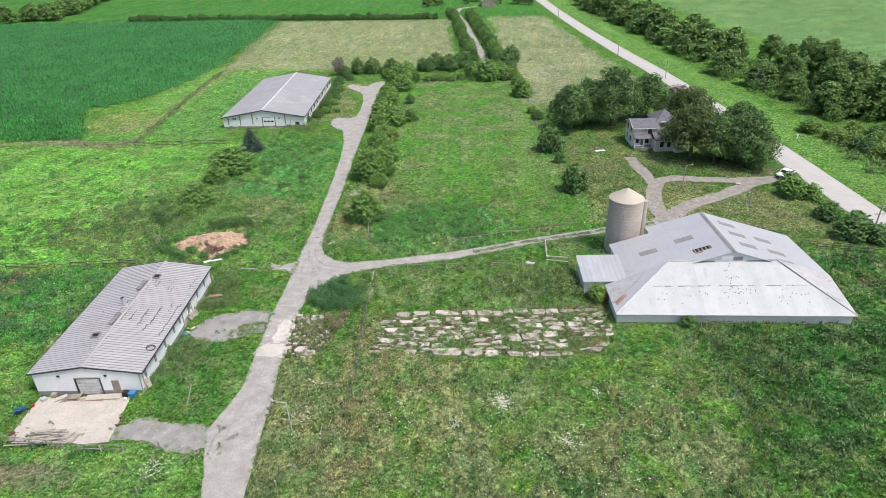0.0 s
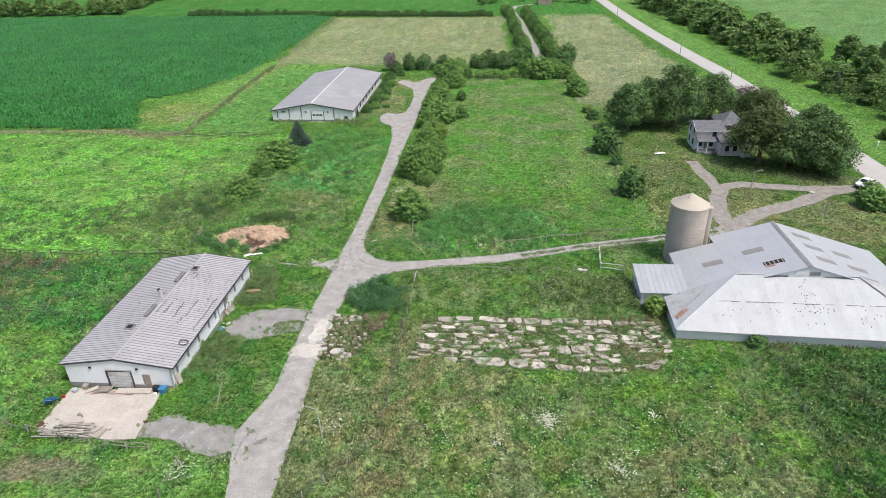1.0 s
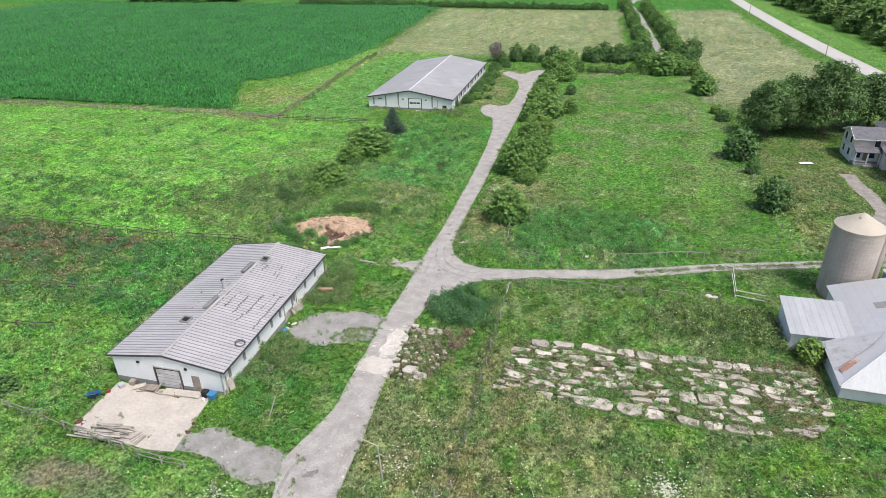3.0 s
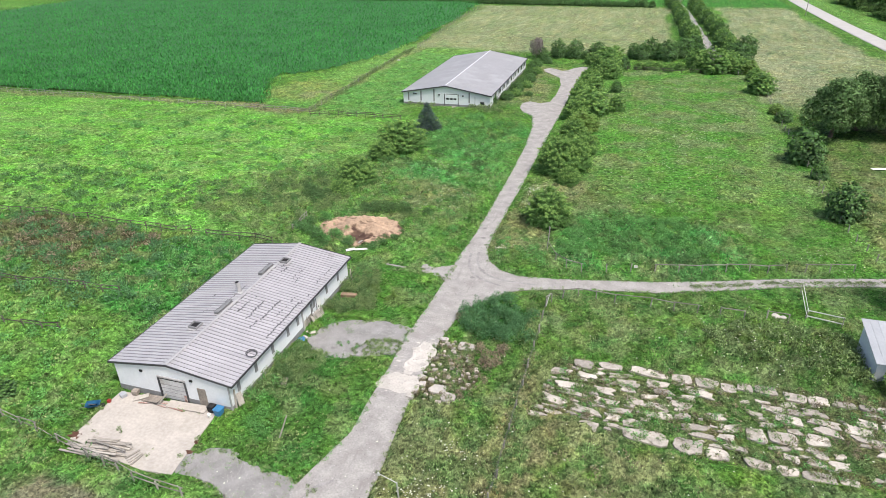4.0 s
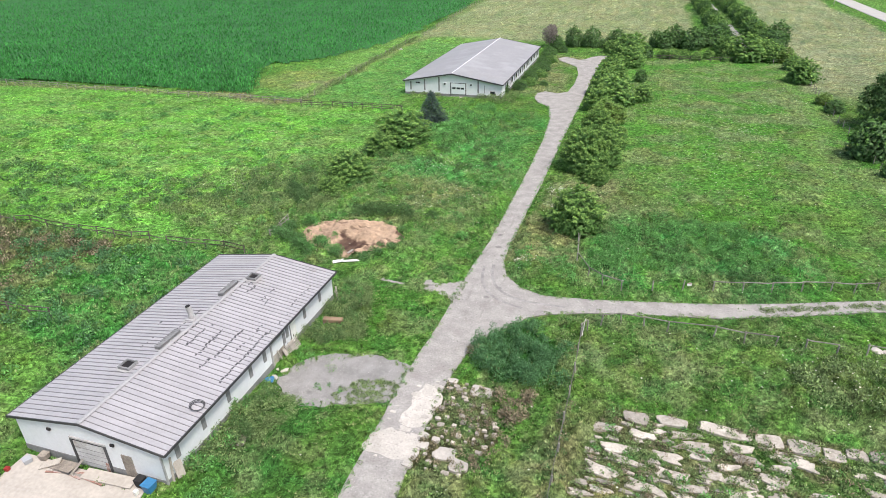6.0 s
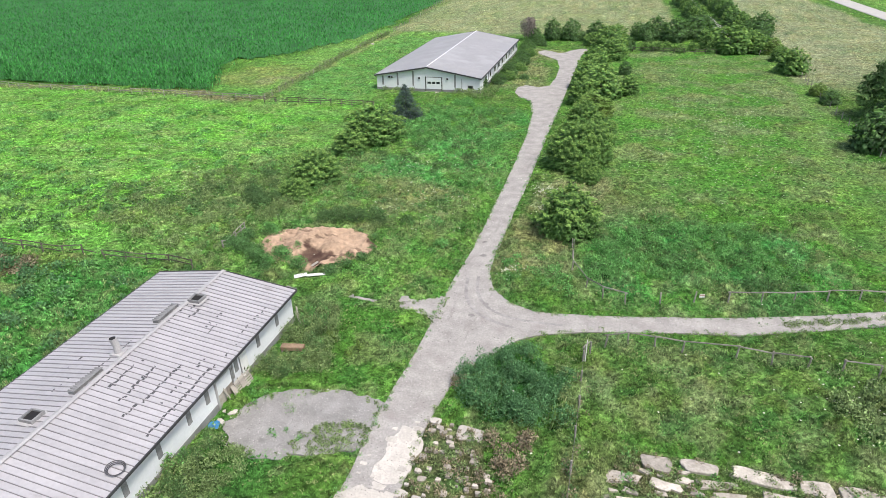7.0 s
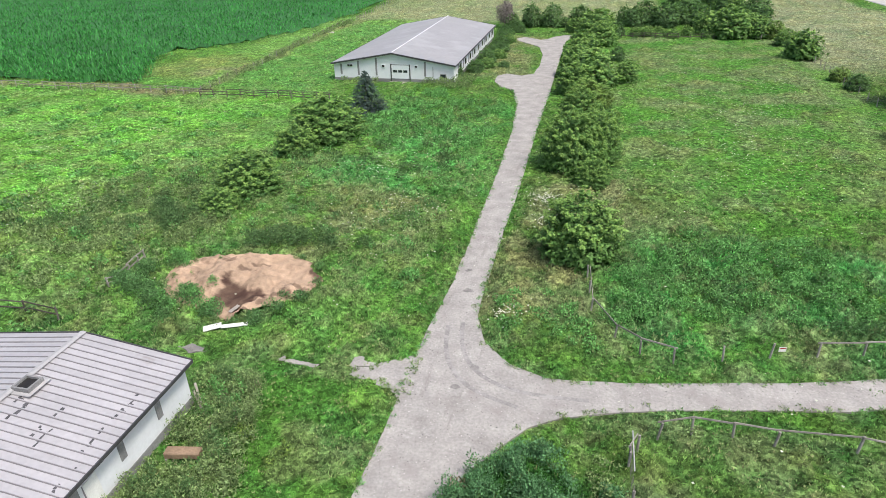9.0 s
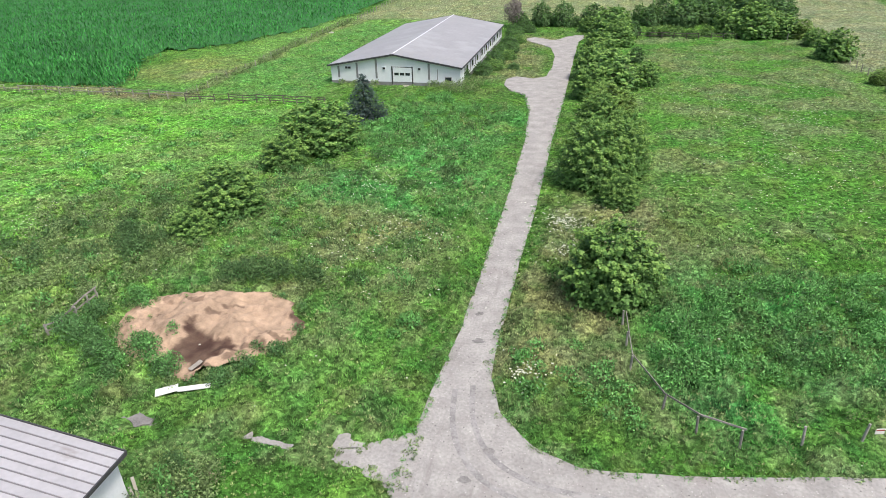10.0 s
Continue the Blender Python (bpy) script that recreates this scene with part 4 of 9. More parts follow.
# ---- far barn ----
def far_barn():
    x0, x1, y0, y1, ze, zr = -10.5, 10.5, -21.6, 21.6, 2.9, 4.75
    b = thing("livestock_barn", (-47.5, 181.3, 0), 0, "very wide white steel barn with a smooth grey roof", "barn")
    part("wall", gable_walls(bmesh.new(), x0, x1, y0, y1, 0.5, ze, zr - 0.1, 0), M_WHITE, b, "white steel siding")
    bm = gable_walls(bmesh.new(), x0 - 0.03, x1 + 0.03, y0 - 0.03, y1 + 0.03, -0.2, 0.5, 0.5, 0, 0.25)
    part("foundation", bm, M_BASE, b, "grey concrete base course")
    ov, L = 10.85, 44.0
    zo, zt = ze + 0.05, zr + 0.05
    for side in (-1, 1):
        part("roof_slope", slab(bmesh.new(), [(0, -L / 2, zt), (side * ov, -L / 2, zo), (side * ov, L / 2, zo), (0, L / 2, zt)], 0.08), M_ROOF2, b, "smooth weathered grey sheet roof")
        part("eave_trim", B(min(side * ov, side * (ov + 0.08)), max(side * ov, side * (ov + 0.08)), -L / 2, L / 2, zo - 0.2, zo + 0.02), M_TRIM, b, "dark eave trim")
        for y in (-L / 2 - 0.06, L / 2):
            bm = bmesh.new()
            slab(bm, [(0, y, zt + 0.03), (side * (ov + 0.08), y, zo + 0.03), (side * (ov + 0.08), y + 0.06, zo + 0.03), (0, y + 0.06, zt + 0.03)], 0.26)
            part("verge_trim", bm, M_TRIM, b, "dark verge trim")
    bm = bmesh.new()
    for s in (-1, 1):
        slab(bm, [(0, -L / 2, zt + 0.13), (s * 0.13, -L / 2, zt + 0.09), (s * 0.13, L / 2, zt + 0.09), (0, L / 2, zt + 0.13)], 0.02)
    part("ridge_cap", bm, M_WHITE, b, "narrow white ridge cap")
    y = y0
    for xx in (-9.2, -6.1, -2.9, 5.6):
        part("wall_strip", B(xx - 0.16, xx + 0.16, y - 0.05, y, 1.0, ze + (zr - ze) * (1 - abs(xx) / 10.5) - 0.35), M_STRIP, b, "grey vertical wall strip")
    part("wall_strip", B(6.9, 7.0, y - 0.05, y, 1.0, 2.6), M_STRIP, b)
    for xx in (-7.8, -7.3, -1.6, 4.1):
        f = part("wall_fan", B(xx - 0.3, xx + 0.3, y - 0.14, y, 2.35, 2.85, bevel=0.04), M_WHITE, b, "white framed wall fan")
        part("fan_mouth", B(xx - 0.2, xx + 0.2, y - 0.16, y - 0.141, 2.42, 2.74), M_DARK, f)
    part("door_opening", B(-0.35, 3.0, y - 0.02, y + 0.02, 0.0, 2.85), M_DARK, b, "dark door recess")
    od = part("overhead_door", B(-0.2, 2.85, y - 0.08, y - 0.025, 0.55, 2.75), M_WHITE, b, "white overhead door raised a little")
    for k in range(3):
        part("door_window", B(0.05 + 0.9 * k, 0.75 + 0.9 * k, y - 0.1, y - 0.081, 1.55, 1.95), M_GLASS, od, "dark door window")
    for xx in (-0.4, 2.9):
        part("door_jamb", B(xx, xx + 0.14, y - 0.1, y, 0, 2.9), M_TRIM, od, "dark door jamb")
    part("door_sill", B(-0.5, 3.3, y - 2.2, y - 0.05, -0.1, 0.06), M_CONC, b, "small concrete apron")
    w = part("low_window", B(8.1, 9.2, y - 0.05, y, 0.6, 1.5), M_CAP, b, "low window in the gable wall")
    part("pane", B(8.2, 9.1, y - 0.06, y - 0.051, 0.7, 1.4), M_GLASS, w)
    for yy in (-18, -13.5, -9, -4.5, 0, 4.5, 9, 13.5, 18):
        part("wall_strip", B(x1, x1 + 0.05, yy - 0.2, yy + 0.2, 1.0, ze), M_STRIP, b)
        w = part("side_window", B(x1, x1 + 0.05, yy + 1.2, yy + 2.6, 1.2, 2.3), M_CAP, b)
        part("pane", B(x1 + 0.051, x1 + 0.06, yy + 1.3, yy + 2.5, 1.3, 2.2), M_GLASS, w)
    return b


far_barn()


# ---- big barn with hipped lean-to, shed and silo ----
def big_barn():
    b = thing("dairy_barn", (0, 0, 0), 0, "old white barn with sheet-metal roofs and a hipped lean-to", "barn")
    RX, RZ, WX, EX, EZ, S, N = 39.2, 6.8, 25.4, 53.2, 2.5, 75.9, 88.5
    bm = bmesh.new()
    for y, d in ((S, 0.2), (N, -0.2)):
        pts = [(WX + (5.6 if y == N else 0), -0.2), (EX, -0.2), (EX, EZ), (RX, RZ - 0.12), (WX + (5.6 if y == N else 0), EZ + (1.75 if y == N else 0))]
        a = [bm.verts.new((x, y, z)) for x, z in pts]
        c = [bm.verts.new((x, y + d, z)) for x, z in pts]
        bm.faces.new(a)
        bm.faces.new(c[::-1])
        for i in range(5):
            bm.faces.new((a[i], a[(i + 1) % 5], c[(i + 1) % 5], c[i]))
    box(bm, EX - 0.2, EX, S + 0.2, N - 0.2, -0.2, EZ)
    box(bm, WX, WX + 0.2, S + 0.2, 86.6, -0.2, EZ)
    box(bm, WX + 0.2, 31.0, 86.4, 86.6, -0.2, EZ - 0.02)
    bmesh.ops.recalc_face_normals(bm, faces=bm.faces)
    part("wall", bm, M_WHITE, b, "white painted barn walls")
    sl_w = (RZ - EZ) / (RX - WX)
    sl_e = (RZ - EZ) / (EX - RX)
    zw = lambda x: RZ - (RX - x) * sl_w
    ze = lambda x: RZ - (x - RX) * sl_e
    # west slope in sheets, cut back round the silo
    n = 12
    for i in range(n):
        xa, xb = RX - (RX - WX + 0.4) * i / n, RX - (RX - WX + 0.4) * (i + 1) / n
        yn = N + 0.2 if xb > 30.6 else 86.75
        part("roof_sheet", slab(bmesh.new(), [(xa, S - 0.25, zw(xa) + 0.02), (xb + 0.01, S - 0.25, zw(xb) + 0.02), (xb + 0.01, yn, zw(xb) + 0.02), (xa, yn, zw(xa) + 0.02)], 0.06), M_TIN2, b)
    for i in range(n):
        xa, xb = RX + (EX - RX + 0.4) * i / n, RX + (EX - RX + 0.4) * (i + 1) / n
        part("roof_sheet", slab(bmesh.new(), [(xa, S - 0.25, ze(xa) + 0.02), (xb - 0.01, S - 0.25, ze(xb) + 0.02), (xb - 0.01, N + 0.2, ze(xb) + 0.02), (xa, N + 0.2, ze(xa) + 0.02)], 0.06), M_TIN2, b)
    bm = bmesh.new()
    for s, f in ((-1, zw), (1, ze)):
        x = RX + s * 0.35
        slab(bm, [(RX, S - 0.3, RZ + 0.12), (x, S - 0.3, f(x) + 0.07), (x, N + 0.25, f(x) + 0.07), (RX, N + 0.25, RZ + 0.12)], 0.03)
    part("ridge_cap", bm, M_STRIP, b, "dull grey ridge cap")
    # skylights
    for (x, y, f) in ((29.4, 81.5, zw), (34.6, 82.3, zw), (42.3, 86.0, ze), (42.6, 82.8, ze), (42.8, 79.4, ze), (46.8, 83.3, ze), (47.2, 79.6, ze), (47.4, 76.9, ze)):
        dx = 1.25
        part("skylight", slab(bmesh.new(), [(x - dx, y - 0.55, f(x - dx) + 0.05), (x + dx, y - 0.55, f(x + dx) + 0.05), (x + dx, y + 0.55, f(x + dx) + 0.05), (x - dx, y + 0.55, f(x - dx) + 0.05)], 0.035), M_SKYLIGHT, b, "dull grey skylight sheet")
    x, y = 35.9, 78.6
    hole = part("roof_hole", slab(bmesh.new(), [(x - 1.2, y - 0.5, zw(x - 1.2) + 0.045), (x + 1.2, y - 0.5, zw(x + 1.2) + 0.045), (x + 1.2, y + 0.35, zw(x + 1.2) + 0.045), (x - 1.2, y + 0.35, zw(x - 1.2) + 0.045)], 0.03), M_DARK, b, "broken roof opening with bare rafters")
    for k in range(5):
        xx = x - 1.0 + 0.5 * k
        part("rafter", B(xx - 0.05, xx + 0.05, y - 0.5, y + 0.35, zw(xx) + 0.03, zw(xx) + 0.09), M_WOODPALE, hole)
    part("rust_sheet", slab(bmesh.new(), [(x - 1.2, y - 0.95, zw(x - 1.2) + 0.04), (x - 0.1, y - 0.95, zw(x - 0.1) + 0.04), (x - 0.1, y - 0.5, zw(x - 0.1) + 0.04), (x - 1.2, y - 0.5, zw(x - 1.2) + 0.04)], 0.02), M_RUST, b, "rusty patch sheet")
    part("rust_sheet", slab(bmesh.new(), [(50.6, 76.4, ze(50.6) + 0.05), (52.8, 76.2, ze(52.8) + 0.05), (52.8, 76.8, ze(52.8) + 0.05), (50.6, 77.0, ze(50.6) + 0.05)], 0.02), M_RUST, b, "rusty patch sheet")
    # gable windows above the lean-to
    for (xa, xb, za, zb, m_, lb) in ((37.6, 39.1, 5.45, 6.15, M_WHITE, "white louvred gable panel"), (39.3, 40.6, 5.4, 5.9, M_SKYLIGHT, "grey gable window"), (34.6, 36.8, 5.0, 5.35, M_STRIP, "grey gable boards"), (41.2, 44.2, 5.0, 5.3, M_STRIP, "grey gable boards")):
        part("gable_panel", B(xa, xb, S - 0.08, S, za, zb), m_, b, lb)
    # hipped lean-to on the south side
    W, E = 21.9, 52.8
    y0w, y0e, e = 69.0, 67.7, 1.45
    r0, r1, rz = (30.5, 76.3), (45.4, 75.9), 5.25
    bm = bmesh.new()
    pts = [(W, y0w), (E, y0e), (54.6, 77.6), (53.4, 77.8), (53.4, 76.2), (25.2, 76.2), (W + 0.1, 76.2)]
    prism(bm, [(W + 0.3, y0w + 0.3), (E - 0.3, y0e + 0.3), (54.2, 77.0), (W + 0.4, 77.0)], -0.2, e - 0.05)
    part("lean_to_wall", bm, M_WHITE, b, "low white lean-to wall")
    # front slope in corrugated sheets
    n = 34
    for i in range(n):
        u0, u1 = i / n, (i + 1) / n
        fx = lambda u: W + (E - W) * u
        fy = lambda u: y0w + (y0e - y0w) * u - 0.15
        def up(u):
            x = fx(u)
            lim = 1.0
            if x < r0[0]:
                lim = (x - W) / (r0[0] - W)
            elif x > r1[0]:
                lim = (E - x) / (E - r1[0])
            yr = 76.1
            return (x, fy(u) + (yr - fy(u)) * lim, e + (rz - e) * lim)
        a, c = up(u0), up(u1)
        bm = bmesh.new()
        g = 0.006
        slab(bm, [(fx(u0), fy(u0), e), (fx(u1) - g, fy(u1), e), (c[0] - g, c[1] + 0.001, c[2] + 0.001), (a[0], a[1] + 0.001, a[2] + 0.001)], 0.04)
        for k in range(3):
            uu = u0 + (u1 - u0) * (k + 0.3) / 3
            t = up(uu)
            if t[2] - e > 0.4:
                slab(bm, [(fx(uu) - 0.05, fy(uu), e + 0.016), (fx(uu) + 0.05, fy(uu), e + 0.016), (t[0] + 0.05, t[1], t[2] + 0.012), (t[0] - 0.05, t[1], t[2] + 0.012)], 0.012)
        part("tin_sheet", bm, M_TIN, b)
    part("front_fascia", B(W, E, y0w - 0.2, y0w - 0.12, e - 0.12, e - 0.01, m=Matrix.Translation((W, y0w, 0)) @ Matrix.Rotation(math.atan2(y0e - y0w, E - W), 4, "Z") @ Matrix.Translation((-W, -y0w, 0))), M_CAP, b)
    part("side_slope", slab(bmesh.new(), [(W, y0w - 0.15, e), (r0[0], 76.1, rz), (25.2, 76.1, 2.9), (W, 75.6, 1.9)], 0.05), M_TIN2, b, "patched pale side slope")
    part("worn_slope", slab(bmesh.new(), [(W + 0.1, 71.2, 1.66), (25.5, 73.6, 3.42), (27.2, 75.6, 4.02), (W + 0.15, 75.3, 1.98)], 0.03), M_STREAK, b, "stained grey sheets lying loose on the slope")
    part("rust_sheet", slab(bmesh.new(), [(22.5, 70.6, 1.86), (24.2, 72.0, 2.66), (23.9, 72.6, 2.58), (22.3, 71.2, 1.84)], 0.03), M_RUST, b, "rusty patch sheet")
    part("side_slope", slab(bmesh.new(), [(E, y0e - 0.15, e), (r1[0], 76.0, rz), (53.4, 76.6, 2.6), (54.6, 77.4, 1.5)], 0.05), M_STREAK, b, "rust-streaked east slope")
    for p, q in (((W, y0w - 0.1, e + 0.05), (r0[0], 76.1, rz + 0.06)), ((E, y0e - 0.1, e + 0.05), (r1[0], 76.0, rz + 0.06)), ((r0[0], 76.1, rz + 0.06), (r1[0], 76.0, rz + 0.06))):
        part("hip_cap", tube(bmesh.new(), p, q, 0.10, seg=6), M_TIN, b)
    # lap joint across the front slope, open in places
    bm = bmesh.new()
    rr = random.Random(8)
    x = W + 5.2
    while x < E - 4.6:
        ln = rr.uniform(0.3, 1.1)
        if rr.random() < 0.75:
            yb = y0w - 0.15 + (y0e - y0w) * (x - W) / (E - W)
            y = yb + (76.1 - yb) * 0.52 + rr.uniform(-0.03, 0.03)
            z = e + (rz - e) * (y - yb) / (76.1 - yb) + 0.02
            d = rr.uniform(0.025, 0.06)
            slab(bm, [(x, y - d, z - d * 0.5), (x + ln, y - d, z - d * 0.5), (x + ln, y + d, z + d * 0.5), (x, y + d, z + d * 0.5)], 0.01)
        x += ln + 0.02
    tagged(part("lap_joint", bm, M_STAIN, b, "dark open lap joint in the tin"), kind="stuff")
    # bird-pecked holes
    bm = bmesh.new()
    rr = random.Random(5)
    for (cx, cy, sx, sy, k) in ((38.5, 71.6, 1.2, 0.8, 26), (38.2, 73.4, 0.5, 1.1, 10), (46.5, 70.6, 1.6, 0.5, 14), (31.5, 71.2, 2.4, 0.5, 10)):
        for _ in range(k):
            x, y = rr.gauss(cx, sx), rr.gauss(cy, sy)
            y = min(max(y, 69.5), 75.5)
            z = e + (rz - e) * (y - (y0w - 0.15 + (y0e - y0w) * (x - W) / (E - W))) / (76.1 - (y0w - 0.15 + (y0e - y0w) * (x - W) / (E - W)))
            slab(bm, [(x - 0.045, y - 0.07, z + 0.015), (x + 0.045, y - 0.07, z + 0.015), (x + 0.045, y + 0.07, z + 0.09), (x - 0.045, y + 0.07, z + 0.09)], 0.02)
    tagged(part("nail_holes", bm, M_DARK, b, "dark holes in the tin"), kind="stuff")
    # small shed on the west side
    bm = bmesh.new()
    box(bm, 19.2, 24.8, 76.2, 81.6, -0.2, 2.3)
    a = [bm.verts.new(p) for p in ((19.2, 76.2, 2.3), (19.2, 81.6, 2.3), (19.2, 81.6, 3.1))]
    bm.faces.new(a)
    sh = part("side_shed", bm, M_WHITE, b, "small white side shed")
    for i in range(9):
        xa = 18.9 + 6.3 * i / 9
        part("tin_sheet", slab(bmesh.new(), [(xa, 75.8, 2.3), (xa + 0.68, 75.8, 2.3), (xa + 0.68, 82.0, 3.2), (xa, 82.0, 3.2)], 0.05), M_TIN, sh)
    return b


big_barn()


def silo():
    s = thing("silo", (27.8, 89.75, 0), 0, "tall tan concrete stave silo with a low conical cap", "silo")
    R, H = 2.62, 8.85
    part("shell", tube(bmesh.new(), (0, 0, -0.2), (0, 0, H), R, R, 40), M_SILO, s, "stained tan concrete staves")
    hoop = None
    for k in range(16):
        z = 0.5 + 0.56 * k
        if hoop is None:
            bm = bmesh.new()
            for i in range(40):
                a, c = i * math.tau / 40, (i + 1) * math.tau / 40
                tube(bm, ((R + 0.005) * math.cos(a), (R + 0.005) * math.sin(a), 0), ((R + 0.005) * math.cos(c), (R + 0.005) * math.sin(c), 0), 0.013, seg=4, cap=False)
            hoop = part("hoop", bm, M_SILO, s)
            hoop.matrix_basis = pose(0, 0, z)
        else:
            again("hoop", hoop, pose(0, 0, z), s)
    part("rim", tube(bmesh.new(), (0, 0, H), (0, 0, H + 0.16), R + 0.06, R + 0.06, 40), M_SILOCAP, s, "pale rim")
    bm = tube(bmesh.new(), (0, 0, H + 0.16), (0, 0, H + 1.75), R + 0.03, 0.1, 40)
    part("cap", bm, M_SILOCAP, s, "pale conical cap")
    part("chute", tube(bmesh.new(), (R + 0.35, 0.25, -0.2), (R + 0.35, 0.25, H - 0.5), 0.52, 0.52, 16), M_SILO, s, "round side chute")
    part("hatch", B(-0.55, -0.45, -0.7, -0.3, H + 1.1, H + 1.45), M_SILOCAP, s)
    part("service_box", B(-0.1, 0.02, -R - 0.06, -R + 0.02, 2.2, 2.35), M_DARK, s)
    return s


silo()


# ---- farmhouse ----
def house():
    h = thing("farmhouse", (0.9, 0, 0), 0, "pale pink and white farmhouse with grey shingle roofs among trees", "house")

    def gable_block(x0, x1, y0, y1, z0, ze, zr, wall, roof_label="grey shingle roof", o=0.35):
        """A block with its ridge along x."""
        ym = (y0 + y1) / 2
        pr = [(y0, z0), (y1, z0), (y1, ze), (ym, zr), (y0, ze)]
        bm = bmesh.new()
        a = [bm.verts.new((x0, y, z)) for y, z in pr]
        c = [bm.verts.new((x1, y, z)) for y, z in pr]
        bm.faces.new(a)
        bm.faces.new(c[::-1])
        for i in range(5):
            bm.faces.new((a[i], c[i], c[(i + 1) % 5], a[(i + 1) % 5]))
        bmesh.ops.recalc_face_normals(bm, faces=bm.faces)
        part("wall", bm, wall, h, "pale pink siding" if wall is M_PINK else "white siding")
        d = (zr - ze) * o / ((y1 - y0) / 2)
        for yo in (y0 - o, y1 + o):
            part("roof", slab(bmesh.new(), [(x0 - o, ym, zr + 0.1), (x0 - o, yo, ze - d + 0.1), (x1 + o, yo, ze - d + 0.1), (x1 + o, ym, zr + 0.1)], 0.12), M_SHINGLE, h, roof_label)
        for yo in (y0 - o - 0.05, y1 + o):
            part("fascia", B(x0 - o, x1 + o, yo, yo + 0.05, ze - d - 0.1, ze - d + 0.07), M_WHITE, h)
        for s in (-1, 1):
            part("rake_board", slab(bmesh.new(), [(x0 - o - 0.05, ym, zr + 0.12), (x0 - o - 0.05, ym + s * ((y1 - y0) / 2 + o), ze - d + 0.12), (x0 - o, ym + s * ((y1 - y0) / 2 + o), ze - d + 0.12), (x0 - o, ym, zr + 0.12)], 0.22), M_WHITE, h, "white rake board")

    def lean_roof(x0, x1, ya, za, yb, zb):
        part("roof", slab(bmesh.new(), [(x0, ya, za), (x1, ya, za), (x1, yb, zb), (x0, yb, zb)], 0.12), M_SHINGLE, h, "grey shingle lean-to roof")

    # west wing: pink above, white below
    gable_block(41.9, 47.4, 139.5, 145.7, 2.5, 4.5, 5.7, M_PINK)
    part("wall", B(41.92, 47.38, 139.52, 145.68, -0.2, 2.5), M_WHITE, h, "white siding")
    part("corner_board", B(41.82, 41.9, 139.42, 145.78, 2.35, 2.55), M_WHITE, h)
    # main block under a pyramid roof
    part("wall", B(47.4, 52.6, 141.2, 147.6, -0.2, 5.2), M_PINK, h, "pale pink siding")
    apex = (50.0, 144.4, 7.35)
    co = [(47.0, 140.8, 5.1), (53.0, 140.8, 5.1), (53.0, 148.0, 5.1), (47.0, 148.0, 5.1)]
    for i in range(4):
        bm = bmesh.new()
        slab(bm, [co[i], co[(i + 1) % 4], apex], 0.12)
        part("roof", bm, M_SHINGLE, h, "grey shingle hip roof")
    # porch before the west wing, pink kitchen and white porch before the main block
    lean_roof(41.9, 46.2, 137.7, 2.45, 139.6, 3.05)
    for x in (42.05, 44.0, 45.95):
        part("porch_post", B(x - 0.07, x + 0.07, 137.8, 137.94, 0.1, 2.4), M_WHITE, h)
    part("porch_floor", B(41.9, 46.2, 137.7, 139.5, -0.1, 0.3), M_BASE, h, "grey porch floor")
    part("porch_rail", B(42.1, 44.0, 137.82, 137.88, 0.75, 0.85), M_WHITE, h)
    part("wall", B(46.2, 50.4, 136.2, 141.2, -0.2, 2.6), M_PINK, h, "pale pink siding")
    lean_roof(46.0, 50.6, 135.9, 2.65, 141.2, 3.9)
    part("wall", B(50.4, 52.3, 135.0, 141.2, -0.2, 2.3), M_WHITE, h, "white siding")
    lean_roof(50.4, 52.6, 134.7, 2.4, 141.2, 3.6)

    def win(x, y, z, w=0.85, hh=1.25, west=False):
        if west:
            f = part("window", B(x - 0.06, x, y - w / 2 - 0.1, y + w / 2 + 0.1, z - 0.1, z + hh + 0.1), M_WHITE, h, "white framed window")
            part("pane", B(x - 0.08, x - 0.061, y - w / 2, y + w / 2, z, z + hh), M_GLASS, f)
        else:
            f = part("window", B(x - w / 2 - 0.1, x + w / 2 + 0.1, y - 0.06, y, z - 0.1, z + hh + 0.1), M_WHITE, h, "white framed window")
            part("pane", B(x - w / 2, x + w / 2, y - 0.08, y - 0.061, z, z + hh), M_GLASS, f)
    for x, y, z in ((45.6, 139.5, 3.05), (42.9, 139.5, 0.9), (45.2, 139.5, 0.9), (47.6, 136.2, 0.9), (49.2, 136.2, 0.9), (51.3, 135.0, 0.9), (49.0, 141.2, 4.0), (51.4, 141.2, 4.0)):
        win(x, y, z)
    for y, z in ((141.2, 3.1), (144.0, 3.1), (141.2, 0.9), (144.0, 0.9)):
        win(41.9, y, z, west=True)
    part("door", B(43.8, 44.65, 139.42, 139.5, 0.3, 2.3), M_BROWN, h, "weathered brown front door")
    part("step", B(43.4, 45.0, 136.9, 137.7, -0.1, 0.15), M_BASE, h, "concrete step")


house()


# ---- concrete pad, broken yard and rubble ----
patch("concrete_pad", wobble(PAD, 1.2, 0.06, 21), 0.06, M_CONC, "pale concrete pad in front of the barn door", "pad", th=0.08)


